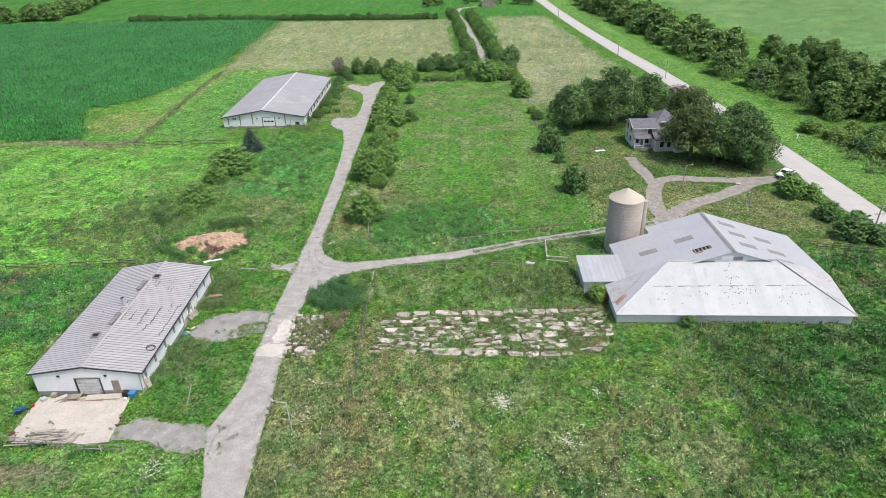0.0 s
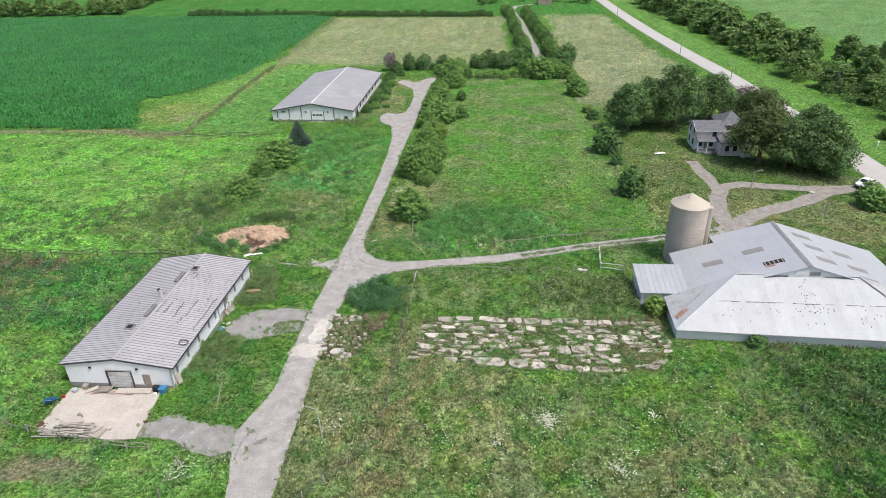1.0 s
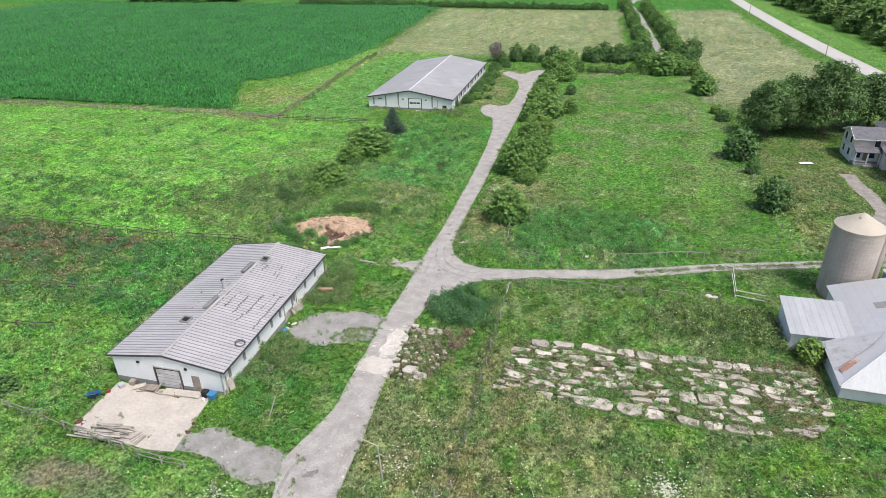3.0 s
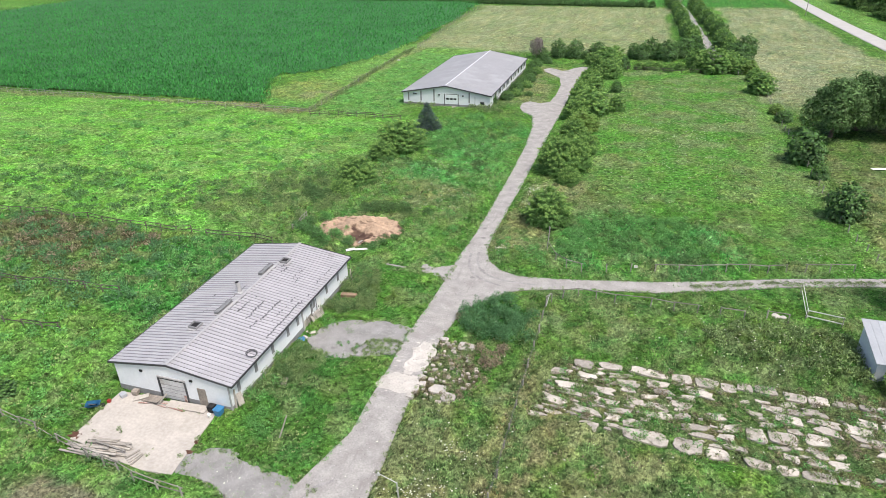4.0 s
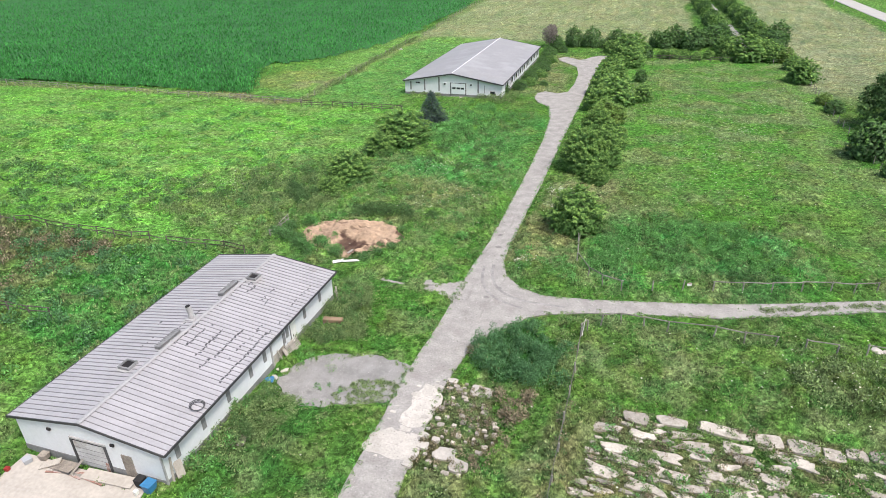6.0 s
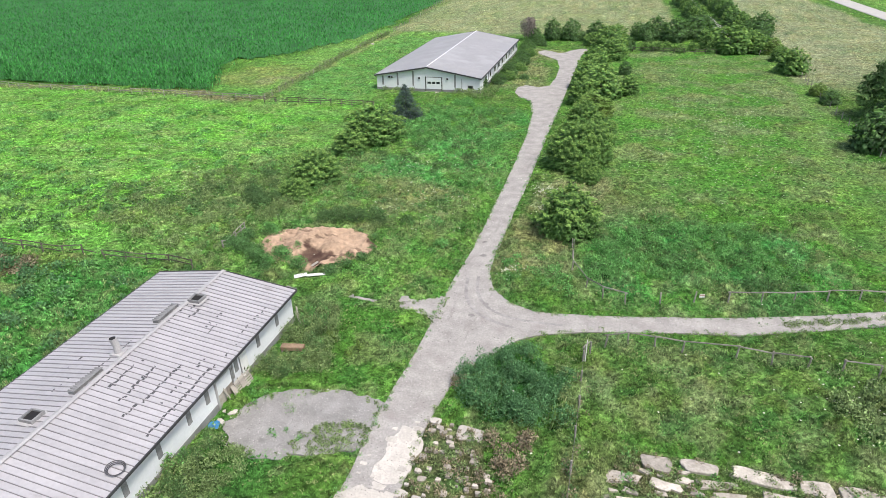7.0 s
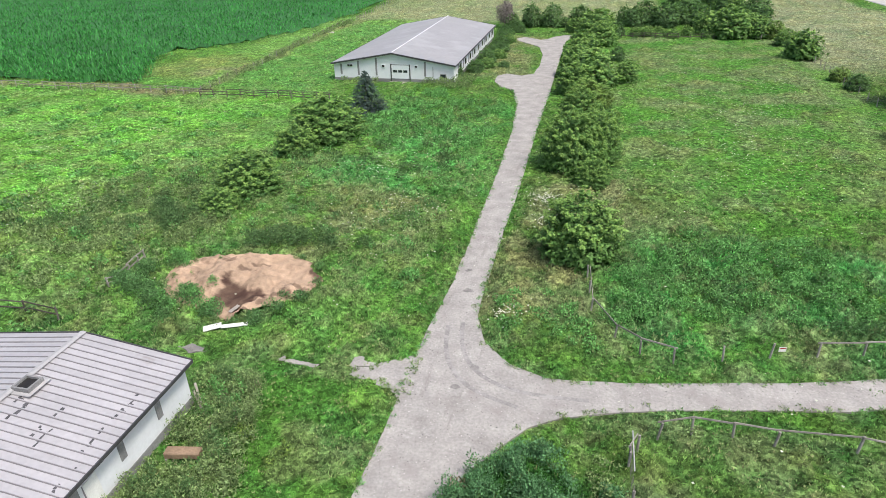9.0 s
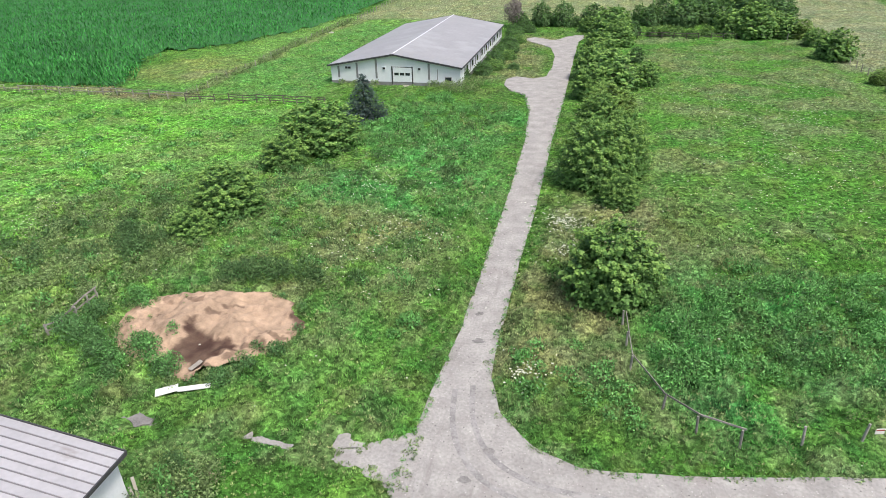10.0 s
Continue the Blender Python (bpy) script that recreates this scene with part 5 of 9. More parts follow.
def shard(cx, cy, w, d, z, seed, th=0.12, rough=1.0):
    """A broken slab: a ragged outline with chipped corners and a slightly tilted, uneven top."""
    r = random.Random(seed)
    pts = []
    ph = [r.uniform(0, math.tau) for _ in range(3)]
    ex = r.uniform(0.38, 0.7)
    for k in range(16):
        a = (k + 0.3 * r.random()) * math.tau / 16
        c, d_ = math.cos(a), math.sin(a)
        m = 1 - rough * (0.07 + 0.06 * math.sin(2 * a + ph[0]) + 0.07 * math.sin(3 * a + ph[1]) + 0.06 * math.sin(5 * a + ph[2]) + 0.08 * r.random())
        pts.append((math.copysign(abs(c) ** ex, c) * m, math.copysign(abs(d_) ** ex, d_) * m))
    tx, ty = r.uniform(-0.03, 0.03), r.uniform(-0.03, 0.03)
    turn = r.uniform(-0.12, 0.12) * rough
    ca, sa = math.cos(turn), math.sin(turn)
    bm = bmesh.new()
    top, low = [], []
    for u, v in pts:
        x, y = u * w / 2, v * d / 2
        x, y = ca * x - sa * y, sa * x + ca * y
        zz = z + tx * x + ty * y
        top.append(bm.verts.new((cx + x * 0.95, cy + y * 0.95, zz)))
        low.append((bm.verts.new((cx + x, cy + y, zz - 0.03)), bm.verts.new((cx + x, cy + y, -th))))
    mid = bm.verts.new((cx + r.uniform(-0.1, 0.1) * w, cy + r.uniform(-0.1, 0.1) * d, z + r.uniform(0.0, 0.03)))
    n = len(top)
    for k in range(n):
        j = (k + 1) % n
        bm.faces.new((top[k], top[j], mid))
        bm.faces.new((low[k][0], low[j][0], top[j], top[k]))
        bm.faces.new((low[k][1], low[j][1], low[j][0], low[k][0]))
    return bm


def broken_yard():
    y = thing("broken_yard", (0, 0, 0), 0, "rows of broken pale concrete slabs with weeds between", "broken concrete", "", "structure")
    rr = random.Random(12)
    k = 0
    out = []
    # large whole slabs
    for x, yy, w, dd in ((-0.4, 63.3, 4.2, 1.6), (2.9, 63.2, 2.4, 1.8), (5.1, 62.9, 1.9, 1.5), (8.3, 66.0, 1.7, 1.8), (10.4, 66.2, 2.4, 1.7), (11.2, 68.7, 2.2, 1.2), (13.0, 66.7, 2.0, 1.5), (-3.9, 72.0, 2.4, 1.1), (-0.4, 72.0, 4.0, 1.2), (-5.1, 63.3, 1.8, 1.3)):
        part("slab", shard(x, yy, w, dd, 0.09, 700 + k, rough=0.9), M_SLAB, y)
        out.append((x, yy, w / 2, dd / 2))
        k += 1
    for j, (cy, d) in enumerate(((71.8, 1.15), (62.85, 1.3))):
        x = -10.4 + rr.uniform(0, 1.2)
        while x < 21:
            w = rr.uniform(1.2, 3.2)
            yy = cy + 0.012 * (x + 10) * (j == 0) - 0.3 * (j == 1) * (x > 8) + 0.9 * (float(N1(x, cy, 2.6)) - 0.5)
            if not any(abs(x + w / 2 - a) < w / 2 + c - 0.1 and abs(yy - b) < d for a, b, c, e in out[:10]) and inside(np.array(x + w / 2), np.array(yy), LOT) and rr.random() < (0.92 if x > -4 else 0.5):
                dd = d * rr.uniform(0.65, 1.3)
                part("slab", shard(x + w / 2, yy, w, dd, rr.uniform(0.04, 0.10), 100 + k, rough=0.8), M_SLAB, y)
                out.append((x + w / 2, yy, w / 2, dd / 2))
                k += 1
            x += w + (rr.uniform(-0.04, 0.08) if rr.random() < 0.7 else rr.uniform(0.1, 0.5))
    # between the two edge rows the slabs have broken up and drifted, the large ones first
    for size in (2.4, 1.7, 1.2, 0.9, 0.65):
        for _ in range(420):
            x, yy = rr.uniform(-10.2, 21), rr.uniform(63.4, 71.4)
            w = size * rr.uniform(0.75, 1.2)
            dd = min(w * rr.uniform(0.3, 0.7), 1.15)
            if k > 297 or not inside(np.array(x), np.array(yy), LOT) or float(N3.fbm(x, yy * 1.6, 3.2)) > 0.6:
                continue
            if any(abs(x - a) < (w / 2 + c) * 0.86 and abs(yy - b) < (dd / 2 + e) * 0.86 for a, b, c, e in out):
                continue
            part("slab", shard(x, yy, w, dd, rr.uniform(0.0, 0.07), 100 + k, rough=1.9), M_SLAB, y)
            out.append((x, yy, w / 2, dd / 2))
            k += 1
    return out


SLABS = broken_yard()


def rubble_yard():
    y = thing("rubble_patch", (0, 0, 0), 0, "patch of pale broken concrete beside the driveway", "rubble", "", "structure")
    rr = random.Random(31)
    spots = []
    # pale sheet and pieces lying flush in the drive
    for k, pl in enumerate(([(-24.9, 63.5), (-24.6, 64.8), (-23.4, 65.6), (-21.9, 65.3), (-21.1, 64.6), (-21.0, 63.5), (-22.4, 62.9), (-24.0, 63.0)], [(-23.0, 69.4), (-22.8, 70.8), (-21.7, 71.1), (-21.1, 70.0), (-21.2, 68.2), (-21.6, 66.6), (-22.6, 66.2), (-22.8, 67.8)])):
        patch("slab", wobble(pl, 0.22, 0.5, 50 + k), 0.036, M_RUBBLE, "", "", parent=y, kind="")
    for k, (x, yy, w, d) in enumerate(((-24.3, 64.2, 1.5, 1.2), (-22.9, 64.7, 1.6, 1.3), (-21.8, 64.0, 1.1, 1.5), (-23.4, 63.4, 1.4, 0.7), (-21.6, 65.2, 1.0, 0.7), (-22.4, 65.8, 1.1, 0.5), (-25.0, 63.6, 0.7, 0.5), (-22.2, 70.2, 1.1, 1.5), (-22.9, 69.6, 0.8, 0.7), (-21.5, 70.9, 0.9, 0.6), (-22.3, 67.2, 1.0, 0.8), (-22.8, 66.5, 0.8, 0.6), (-21.6, 68.6, 0.8, 0.9), (-21.5, 67.4, 0.6, 0.6), (-21.3, 69.7, 0.6, 0.7))):
        part("slab", shard(x, yy, w * 1.1, d * 1.1, 0.042 + 0.001 * (k % 4), 350 + k, rough=1.7), M_RUBBLE, y)
        spots.append((x, yy, w / 2, d / 2))
    # large pieces, and lesser ones strewn between dry weeds
    for x, yy, w in ((-18.9, 64.3, 1.9), (-17.7, 63.5, 1.6), (-18.1, 71.3, 2.0), (-20.6, 71.9, 0.9), (-20.6, 64.6, 1.0), (-20.9, 65.6, 0.8), (-19.9, 65.4, 0.7), (-21.1, 62.7, 0.8)):
        part("slab", shard(x, yy, w, w * rr.uniform(0.65, 0.9), rr.uniform(0.06, 0.14), 380 + int(w * 20)), M_RUBBLE, y)
        spots.append((x, yy, w / 2, w * 0.36))
    for k in range(330):
        x, yy = rr.uniform(-24.4, -14.6), rr.uniform(62.6, 72.0)
        west = x < -20.7
        if not inside(np.array(x), np.array(yy), RUBBLE) or (west and rr.random() < 0.45) or any(abs(x - a) < c + 0.2 and abs(yy - b) < e + 0.15 for a, b, c, e in spots):
            continue
        w = rr.uniform(0.15, 0.6) if west else rr.uniform(0.2, 0.62)
        dd = w * rr.uniform(0.55, 0.9)
        part("slab", shard(x, yy, w, dd, rr.uniform(0.045, 0.06) if west else rr.uniform(0.03, 0.11), 400 + k), M_RUBBLE if west else M_SLAB, y)
        spots.append((x, yy, w / 2, dd / 2))


rubble_yard()


# ---- sand heap ----
def sand_heap():
    xs = np.linspace(-47.5, -32.6, 150)
    ys = np.linspace(87.5, 100, 126)
    X, Y = np.meshgrid(xs, ys)
    # distance-like falloff from the outline
    cx, cy = -40.0, 94.2
    ins = inside(X, Y, wobble(SAND, 0.2, 0.4, 77))
    r = np.hypot((X - cx) / 6.3, (Y - cy) / 4.6)
    Z = 0.75 * np.clip(1 - r ** 2, 0, 1) + 1.3 * (N1.fbm(X, Y, 2.4) - 0.5) + 0.7 * (N2.fbm(X, Y, 0.9) - 0.5) + 0.3 * (N3.fbm(X, Y, 0.4) - 0.5)
    Z -= 0.5 * np.exp(-(((X + 39.0) / 2.6) ** 2 + ((Y - 91.6) / 1.6) ** 2))
    edge = np.full(X.shape, 9.0)
    for q in range(len(SAND)):
        a, b = np.array(SAND[q]), np.array(SAND[(q + 1) % len(SAND)])
        t = np.clip(((X - a[0]) * (b - a)[0] + (Y - a[1]) * (b - a)[1]) / ((b - a) @ (b - a)), 0, 1)
        edge = np.minimum(edge, np.hypot(X - a[0] - t * (b - a)[0], Y - a[1] - t * (b - a)[1]))
    edge = np.where(inside(X, Y, SAND), edge, -edge)
    Z = np.maximum(Z, 0.05 + 0.06 * N3(X, Y, 0.35)) * soft(edge, -0.4, 0.9) + 0.03 - 0.2 * (1 - soft(edge, -0.5, 0.25))
    rag = 0.9 * (N3.fbm(X, Y, 1.6) - 0.5) + 0.9 * (N2.fbm(X, Y, 0.5) - 0.5)
    WET = [(-41.2, 93.4), (-40.3, 93.8), (-39.9, 92.7), (-38.5, 92.6), (-37.5, 92.8), (-36.4, 92.4), (-36.6, 91.4), (-37.5, 90.7), (-37.8, 89.0), (-39.2, 90.1), (-40.6, 90.1), (-40.8, 91.2), (-40.3, 92.2)]
    RIM = [(-36.8, 98.3), (-34.8, 97.6), (-33.4, 95.6), (-34.0, 94.4), (-34.6, 95.2), (-35.2, 96.8)]
    dark = np.zeros(X.shape)
    for pl, lo in ((WET, 0.0), (RIM, 0.0), ([(-40.0, 97.8), (-39.4, 98.6), (-38.0, 98.9), (-37.9, 98.2)], 0.0)):
        dist = np.full(X.shape, 9.0)
        for q in range(len(pl)):
            a, b = np.array(pl[q]), np.array(pl[(q + 1) % len(pl)])
            t = np.clip(((X - a[0]) * (b - a)[0] + (Y - a[1]) * (b - a)[1]) / ((b - a) @ (b - a)), 0, 1)
            dist = np.minimum(dist, np.hypot(X - a[0] - t * (b - a)[0], Y - a[1] - t * (b - a)[1]))
        dist = np.where(inside(X, Y, pl), dist, -dist)
        dark = np.maximum(dark, soft(dist + rag * 0.9, -0.12, 0.3))
    dark = dark * (0.65 + 0.5 * N1.fbm(X, Y, 0.7))
    dark = np.clip(np.maximum(dark, 0.6 * soft(N3.fbm(X, Y, 0.9), 0.66, 0.74)), 0, 1)
    idx = np.arange(X.size).reshape(X.shape)
    f = np.stack([idx[:-1, :-1], idx[:-1, 1:], idx[1:, 1:], idx[1:, :-1]], -1).reshape(-1, 4)
    keep = ins.ravel()[f].all(1)
    dd = dark.ravel()
    pale = np.array((0.355, 0.255, 0.18)) * (0.42 + 0.55 * N2.fbm(X, Y, 2.0) + 0.45 * N1.fbm(X, Y, 0.6) + 0.25 * N3(X, Y, 0.25)).ravel()[:, None]
    tint = pale * (1 - dd[:, None]) + np.array((0.065, 0.038, 0.03)) * dd[:, None]
    f = f[keep]
    used = np.unique(f)
    back = np.full(X.size, -1)
    back[used] = np.arange(len(used))
    ob = np_mesh("sand_mound", np.stack([X, Y, Z], -1).reshape(-1, 3)[used], back[f], M_HEAP, tint[used])
    return tagged(ob, "low heap of reddish sand with dark wet hollows", "sand heap")


M_HEAP = mat("heap_sand", (0, 0, 0), 0.95, var=0.14, scale=1.2, bump=0.7, alpha_tint=True, spec=0.1)
sand_heap()


# ---- loose stones on the gravel, clods on the sand ----
def scatter(name, polys, n, size, z, material, label):
    """Small angular stones, each a low pyramid."""
    out = []
    for poly in polys:
        xs, ys = [p[0] for p in poly], [p[1] for p in poly]
        x, y = rng.uniform(min(xs), max(xs), n * 6), rng.uniform(max(min(ys), 38), max(ys), n * 6) 
        k = inside(x, y, poly)
        out.append(np.stack([x[k], y[k]], 1)[:n])
    p = np.concatenate(out)
    m = len(p)
    s = size * (0.5 + rng.random(m) ** 2)
    a = rng.random(m) * math.tau
    base = [np.stack([p[:, 0] + np.cos(a + i * 2.1) * s, p[:, 1] + np.sin(a + i * 2.1) * s * 0.8, np.full(m, z - 0.02)], 1) for i in range(3)]
    top = np.stack([p[:, 0] + 0.3 * s * rng.normal(size=m), p[:, 1] + 0.3 * s * rng.normal(size=m), z + s * 0.7], 1)
    v = np.stack(base + [top], 1).reshape(-1, 3)
    f = np.concatenate([np.stack([np.arange(m) * 4 + i, np.arange(m) * 4 + j, np.arange(m) * 4 + 3], 1) for i, j in ((0, 1), (1, 2), (2, 0))])
    return tagged(np_mesh(name, v, f, material), label, "stones", "", "stuff")


M_STONE = mat("loose_stones", (0.32, 0.305, 0.295), 0.95, var=0.15, scale=2.0, leaf=True, trans=0.0, rnd=0.6, spec=0.1)
scatter("loose_gravel", [[p for p in DRIVE if p[1] < 116]], 15000, 0.055, 0.03, M_STONE, "loose grey and white stones on the driveway")
scatter("loose_gravel", [YARD, SIDE], 2600, 0.05, 0.022, M_STONE, "loose grey stones on the gravel patches")

# ---- trees and shrubs ----
def leaf_cloud(lobes, n, size, rs, up=0.25, spiky=0.0):
    """Leaf quads scattered near the skins of round lobes (x, y, z, rx, ry, rz); a share of them are slim and point out and up. Returns verts and faces."""
    lob = np.array(lobes, float)
    vol = (lob[:, 3] * lob[:, 4] * lob[:, 5]) ** (2 / 3)
    pick = rs.choice(len(lob), n, p=vol / vol.sum())
    d = rs.normal(size=(n, 3))
    d /= np.linalg.norm(d, axis=1)[:, None]
    rad = 1 - 0.42 * rs.random(n) ** 1.8
    rad *= 1 + 0.12 * np.sin(d[:, 0] * 9 + pick) * np.cos(d[:, 2] * 8 + d[:, 1] * 6)
    p = lob[pick, :3] + d * lob[pick, 3:] * rad[:, None]
    nrm = d * 0.9 + rs.normal(size=(n, 3)) * 0.45 + np.array((0, 0, up))
    nrm /= np.linalg.norm(nrm, axis=1)[:, None]
    a = np.cross(nrm, rs.normal(size=(n, 3)))
    a /= np.linalg.norm(a, axis=1)[:, None] + 1e-9
    b = np.cross(nrm, a)
    s = size * (0.6 + 0.8 * rs.random(n))[:, None]
    slim = rs.random(n) < spiky
    if slim.any():
        o = d * 0.8 + np.array((0, 0, 0.75)) + rs.normal(size=(n, 3)) * 0.35
        o /= np.linalg.norm(o, axis=1)[:, None]
        side = np.cross(o, rs.normal(size=(n, 3)))
        side /= np.linalg.norm(side, axis=1)[:, None] + 1e-9
        a = np.where(slim[:, None], o * 1.5, a)
        b = np.where(slim[:, None], side * 0.7, b)
    v = np.stack([p - a * s * 0.62, p - b * s * 0.36 + nrm * s * 0.1, p + a * s * 0.62 - nrm * s * 0.12, p + b * s * 0.36 + nrm * s * 0.1], 1)
    v[..., 2] = np.maximum(v[..., 2], 0.02)
    return v.reshape(-1, 3), np.arange(4 * n).reshape(n, 4)


def limbs(bm, base, tips, r, rs):
    for t in tips:
        mid = Vector(base).lerp(Vector(t), 0.5) + Vector((rs.normal() * 0.15, rs.normal() * 0.15, 0.2))
        tube(bm, base, mid, r, r * 0.6, 6)
        tube(bm, mid, t, r * 0.6, r * 0.15, 5)


def make_shrub(seed, leafkind, n=2300, size=0.34, tall=1.0, shoots=16):
    """A dense bush, radius 3 and height 5: branches that fan out from the foot and curve up, leaves set along their outer halves."""
    rs = np.random.default_rng(seed)
    feet, az, up, rad, top = [], [], [], [], []
    stems = [(0.0, 0.0, 2.55, 4.9)] + [(1.7 * math.cos(a) * q, 1.7 * math.sin(a) * q, r_, z_) for a, q, r_, z_ in zip(np.arange(5) * 1.257 + rs.random(5) * 0.7, rs.uniform(0.85, 1.2, 5), rs.uniform(0.9, 1.35, 5), rs.uniform(2.2, 3.7, 5))]
    for cx, cy, r_, z_ in stems:
        m = (9 + shoots // 6) * (10 if r_ > 2 else 2)
        feet += [(cx, cy)] * m
        az += list(np.arange(m) * 2.39996 + rs.random())
        up += list(np.clip((np.arange(m) + 0.5) / m + rs.normal(size=m) * 0.04, 0.0, 1.0))
        rad += list(r_ * (1 + 0.09 * rs.normal(size=m)))
        top += [z_] * m
    feet, az, up, rad, top = np.array(feet), np.array(az), np.array(up), np.array(rad), np.array(top)
    k = len(az)
    out = np.sqrt(np.clip(1 - up ** 2.6, 0, 1)) * (0.82 + 0.18 * np.minimum(up / 0.25, 1))
    tip = np.stack([feet[:, 0] + rad * out * np.cos(az), feet[:, 1] + rad * out * np.sin(az), (0.35 + (top - 0.35) * up * (1 + 0.06 * rs.normal(size=k))) * tall], 1)
    foot = np.stack([feet[:, 0] * 0.5, feet[:, 1] * 0.5, 0 * az + 0.1], 1)
    bend = np.stack([foot[:, 0] * 0.45 + tip[:, 0] * 0.55, foot[:, 1] * 0.45 + tip[:, 1] * 0.55, (0.4 + 0.5 * up) * tip[:, 2] + 0.25], 1)

    def leaves(m, lo, hi, sz, wide, stray, loose=0.4, rise=0.0, high=0.0):
        b = rs.choice(np.flatnonzero(up >= high), m)
        t = lo + (hi - lo) * rs.random(m)[:, None] ** 0.75
        p = foot[b] * (1 - t) ** 2 + 2 * bend[b] * t * (1 - t) + tip[b] * t ** 2
        tan = (bend[b] - foot[b]) * (1 - t) + (tip[b] - bend[b]) * t
        tan /= np.linalg.norm(tan, axis=1)[:, None]
        p = p + rs.normal(size=(m, 3)) * (wide * (1.25 - t))
        a = tan * 0.7 + rs.normal(size=(m, 3)) * stray
        face = p - np.stack([feet[b, 0] * 0.6, feet[b, 1] * 0.6, 0.3 * top[b]], 1)
        face = face / (np.linalg.norm(face, axis=1)[:, None] + 1e-9) * 0.9 + rs.normal(size=(m, 3)) * loose + np.array((0, 0, 0.35))
        face /= np.linalg.norm(face, axis=1)[:, None]
        w = np.cross(face, a)
        w /= np.linalg.norm(w, axis=1)[:, None] + 1e-9
        a = np.cross(w, face) * (1 - rise) + rise * a / np.linalg.norm(a, axis=1)[:, None]
        s = sz * (0.6 + 0.8 * rs.random(m))[:, None]
        n_ = np.cross(a, w)
        v = np.stack([p - a * s * 0.5, p - w * s * 0.42 + n_ * s * 0.1, p + a * s * 0.6 - n_ * s * 0.08, p + w * s * 0.42 + n_ * s * 0.1], 1)
        v[..., 2] = np.maximum(v[..., 2], 0.02)
        return v.reshape(-1, 3)

    v = np.concatenate([leaves(int(n * 0.95), 0.6, 1.0, size, 0.3, 0.6), leaves(n // 6, 0.45, 0.8, size * 1.7, 0.3, 0.6)])
    # pale shoots only on the upper crown, painting its lit top
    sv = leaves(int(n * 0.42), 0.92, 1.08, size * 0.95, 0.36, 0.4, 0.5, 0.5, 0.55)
    ob = thing("shrub", (0, 0, 0), 0, SHRUB_LABEL[leafkind], "shrub", "hedge shrubs")
    bm = bmesh.new()
    limbs(bm, (0, 0, -0.1), [(1.2, 0.5, 2.6), (-1.1, 0.7, 2.8), (0.2, -1.2, 2.5)], 0.16, rs)
    part("trunk", bm, M_BARK, ob)
    np_mesh("crown", v, np.arange(len(v)).reshape(-1, 4), LEAVES[leafkind], parent=ob)
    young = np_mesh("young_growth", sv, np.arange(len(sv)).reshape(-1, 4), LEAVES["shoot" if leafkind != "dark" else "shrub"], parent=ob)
    tagged(young, "paler upright young shoots, kept to the top as its lit side", kind="stuff")
    return ob


SHRUB_LABEL = {"shrub": "dense round green shrub with upright shoots", "light": "dense yellow-green round shrub", "dark": "dense dark green round shrub", "weed": "low clump of rank green weeds"}


def place(proto, x, y, r, h, rz, r0=3.0, h0=5.0, fresh=None, grow=1.04):
    m = pose(x, y, 0, 0, 0, rz) @ Matrix.Diagonal((r * grow / r0, r * grow / r0, h / h0 * (1 + 0.5 * (grow - 1)), 1))
    if fresh is not None and proto not in fresh:
        fresh.append(proto)
        proto.matrix_basis = m
        return proto
    k = proto.scale
    return copy_thing(proto, m @ Matrix.Diagonal((1 / k[0], 1 / k[1], 1 / k[2], 1)))


def make_tree(seed, leafkind, h, r, n, size, trunk=2.4, label="", broad=True):
    rs = np.random.default_rng(seed)
    lobes = []
    top = h
    for k in range(28 if broad else 10):
        a = k * 2.4 + rs.random() * 0.7
        u = (k + 0.5) / (28 if broad else 10)
        rr = r * 0.68 * (1 - (u - 0.35) ** 2 * 1.3) * rs.uniform(0.7, 1.1)
        z = trunk * 0.8 + (top - trunk) * (0.12 + 0.78 * u)
        q = r * rs.uniform(0.2, 0.4) * (1.0 - 0.3 * u)
        lobes.append((rr * math.cos(a) * (1 - 0.5 * u), rr * math.sin(a) * (1 - 0.5 * u), z, q, q, q * rs.uniform(0.6, 0.9)))
    lobes.append((0, 0, trunk + (top - trunk) * 0.45, r * 0.5, r * 0.5, (top - trunk) * 0.42))
    v, f = leaf_cloud(lobes, n, size, rs, up=0.5)
    v2, f2 = leaf_cloud([(a, b, c, 0.7 * d, 0.7 * e, 0.7 * g) for a, b, c, d, e, g in lobes], n // 6, size * 2.0, rs)
    f = np.concatenate([f, f2 + len(v)])
    v = np.concatenate([v, v2])
    ob = thing("tree", (0, 0, 0), 0, label, "tree", "")
    bm = bmesh.new()
    tube(bm, (0, 0, -0.2), (0.1, 0, trunk), 0.035 * h, 0.026 * h, 9)
    tube(bm, (0.1, 0, trunk), (0, 0.1, h * 0.75), 0.026 * h, 0.006 * h, 7)
    for lo in lobes[::2]:
        tube(bm, (0.05, 0.05, min(lo[2] * 0.7, h * 0.5)), (lo[0] * 0.8, lo[1] * 0.8, lo[2]), 0.012 * h, 0.004 * h, 5)
    part("trunk", bm, M_BARK, ob)
    np_mesh("crown", v, f, LEAVES[leafkind], parent=ob)
    return ob


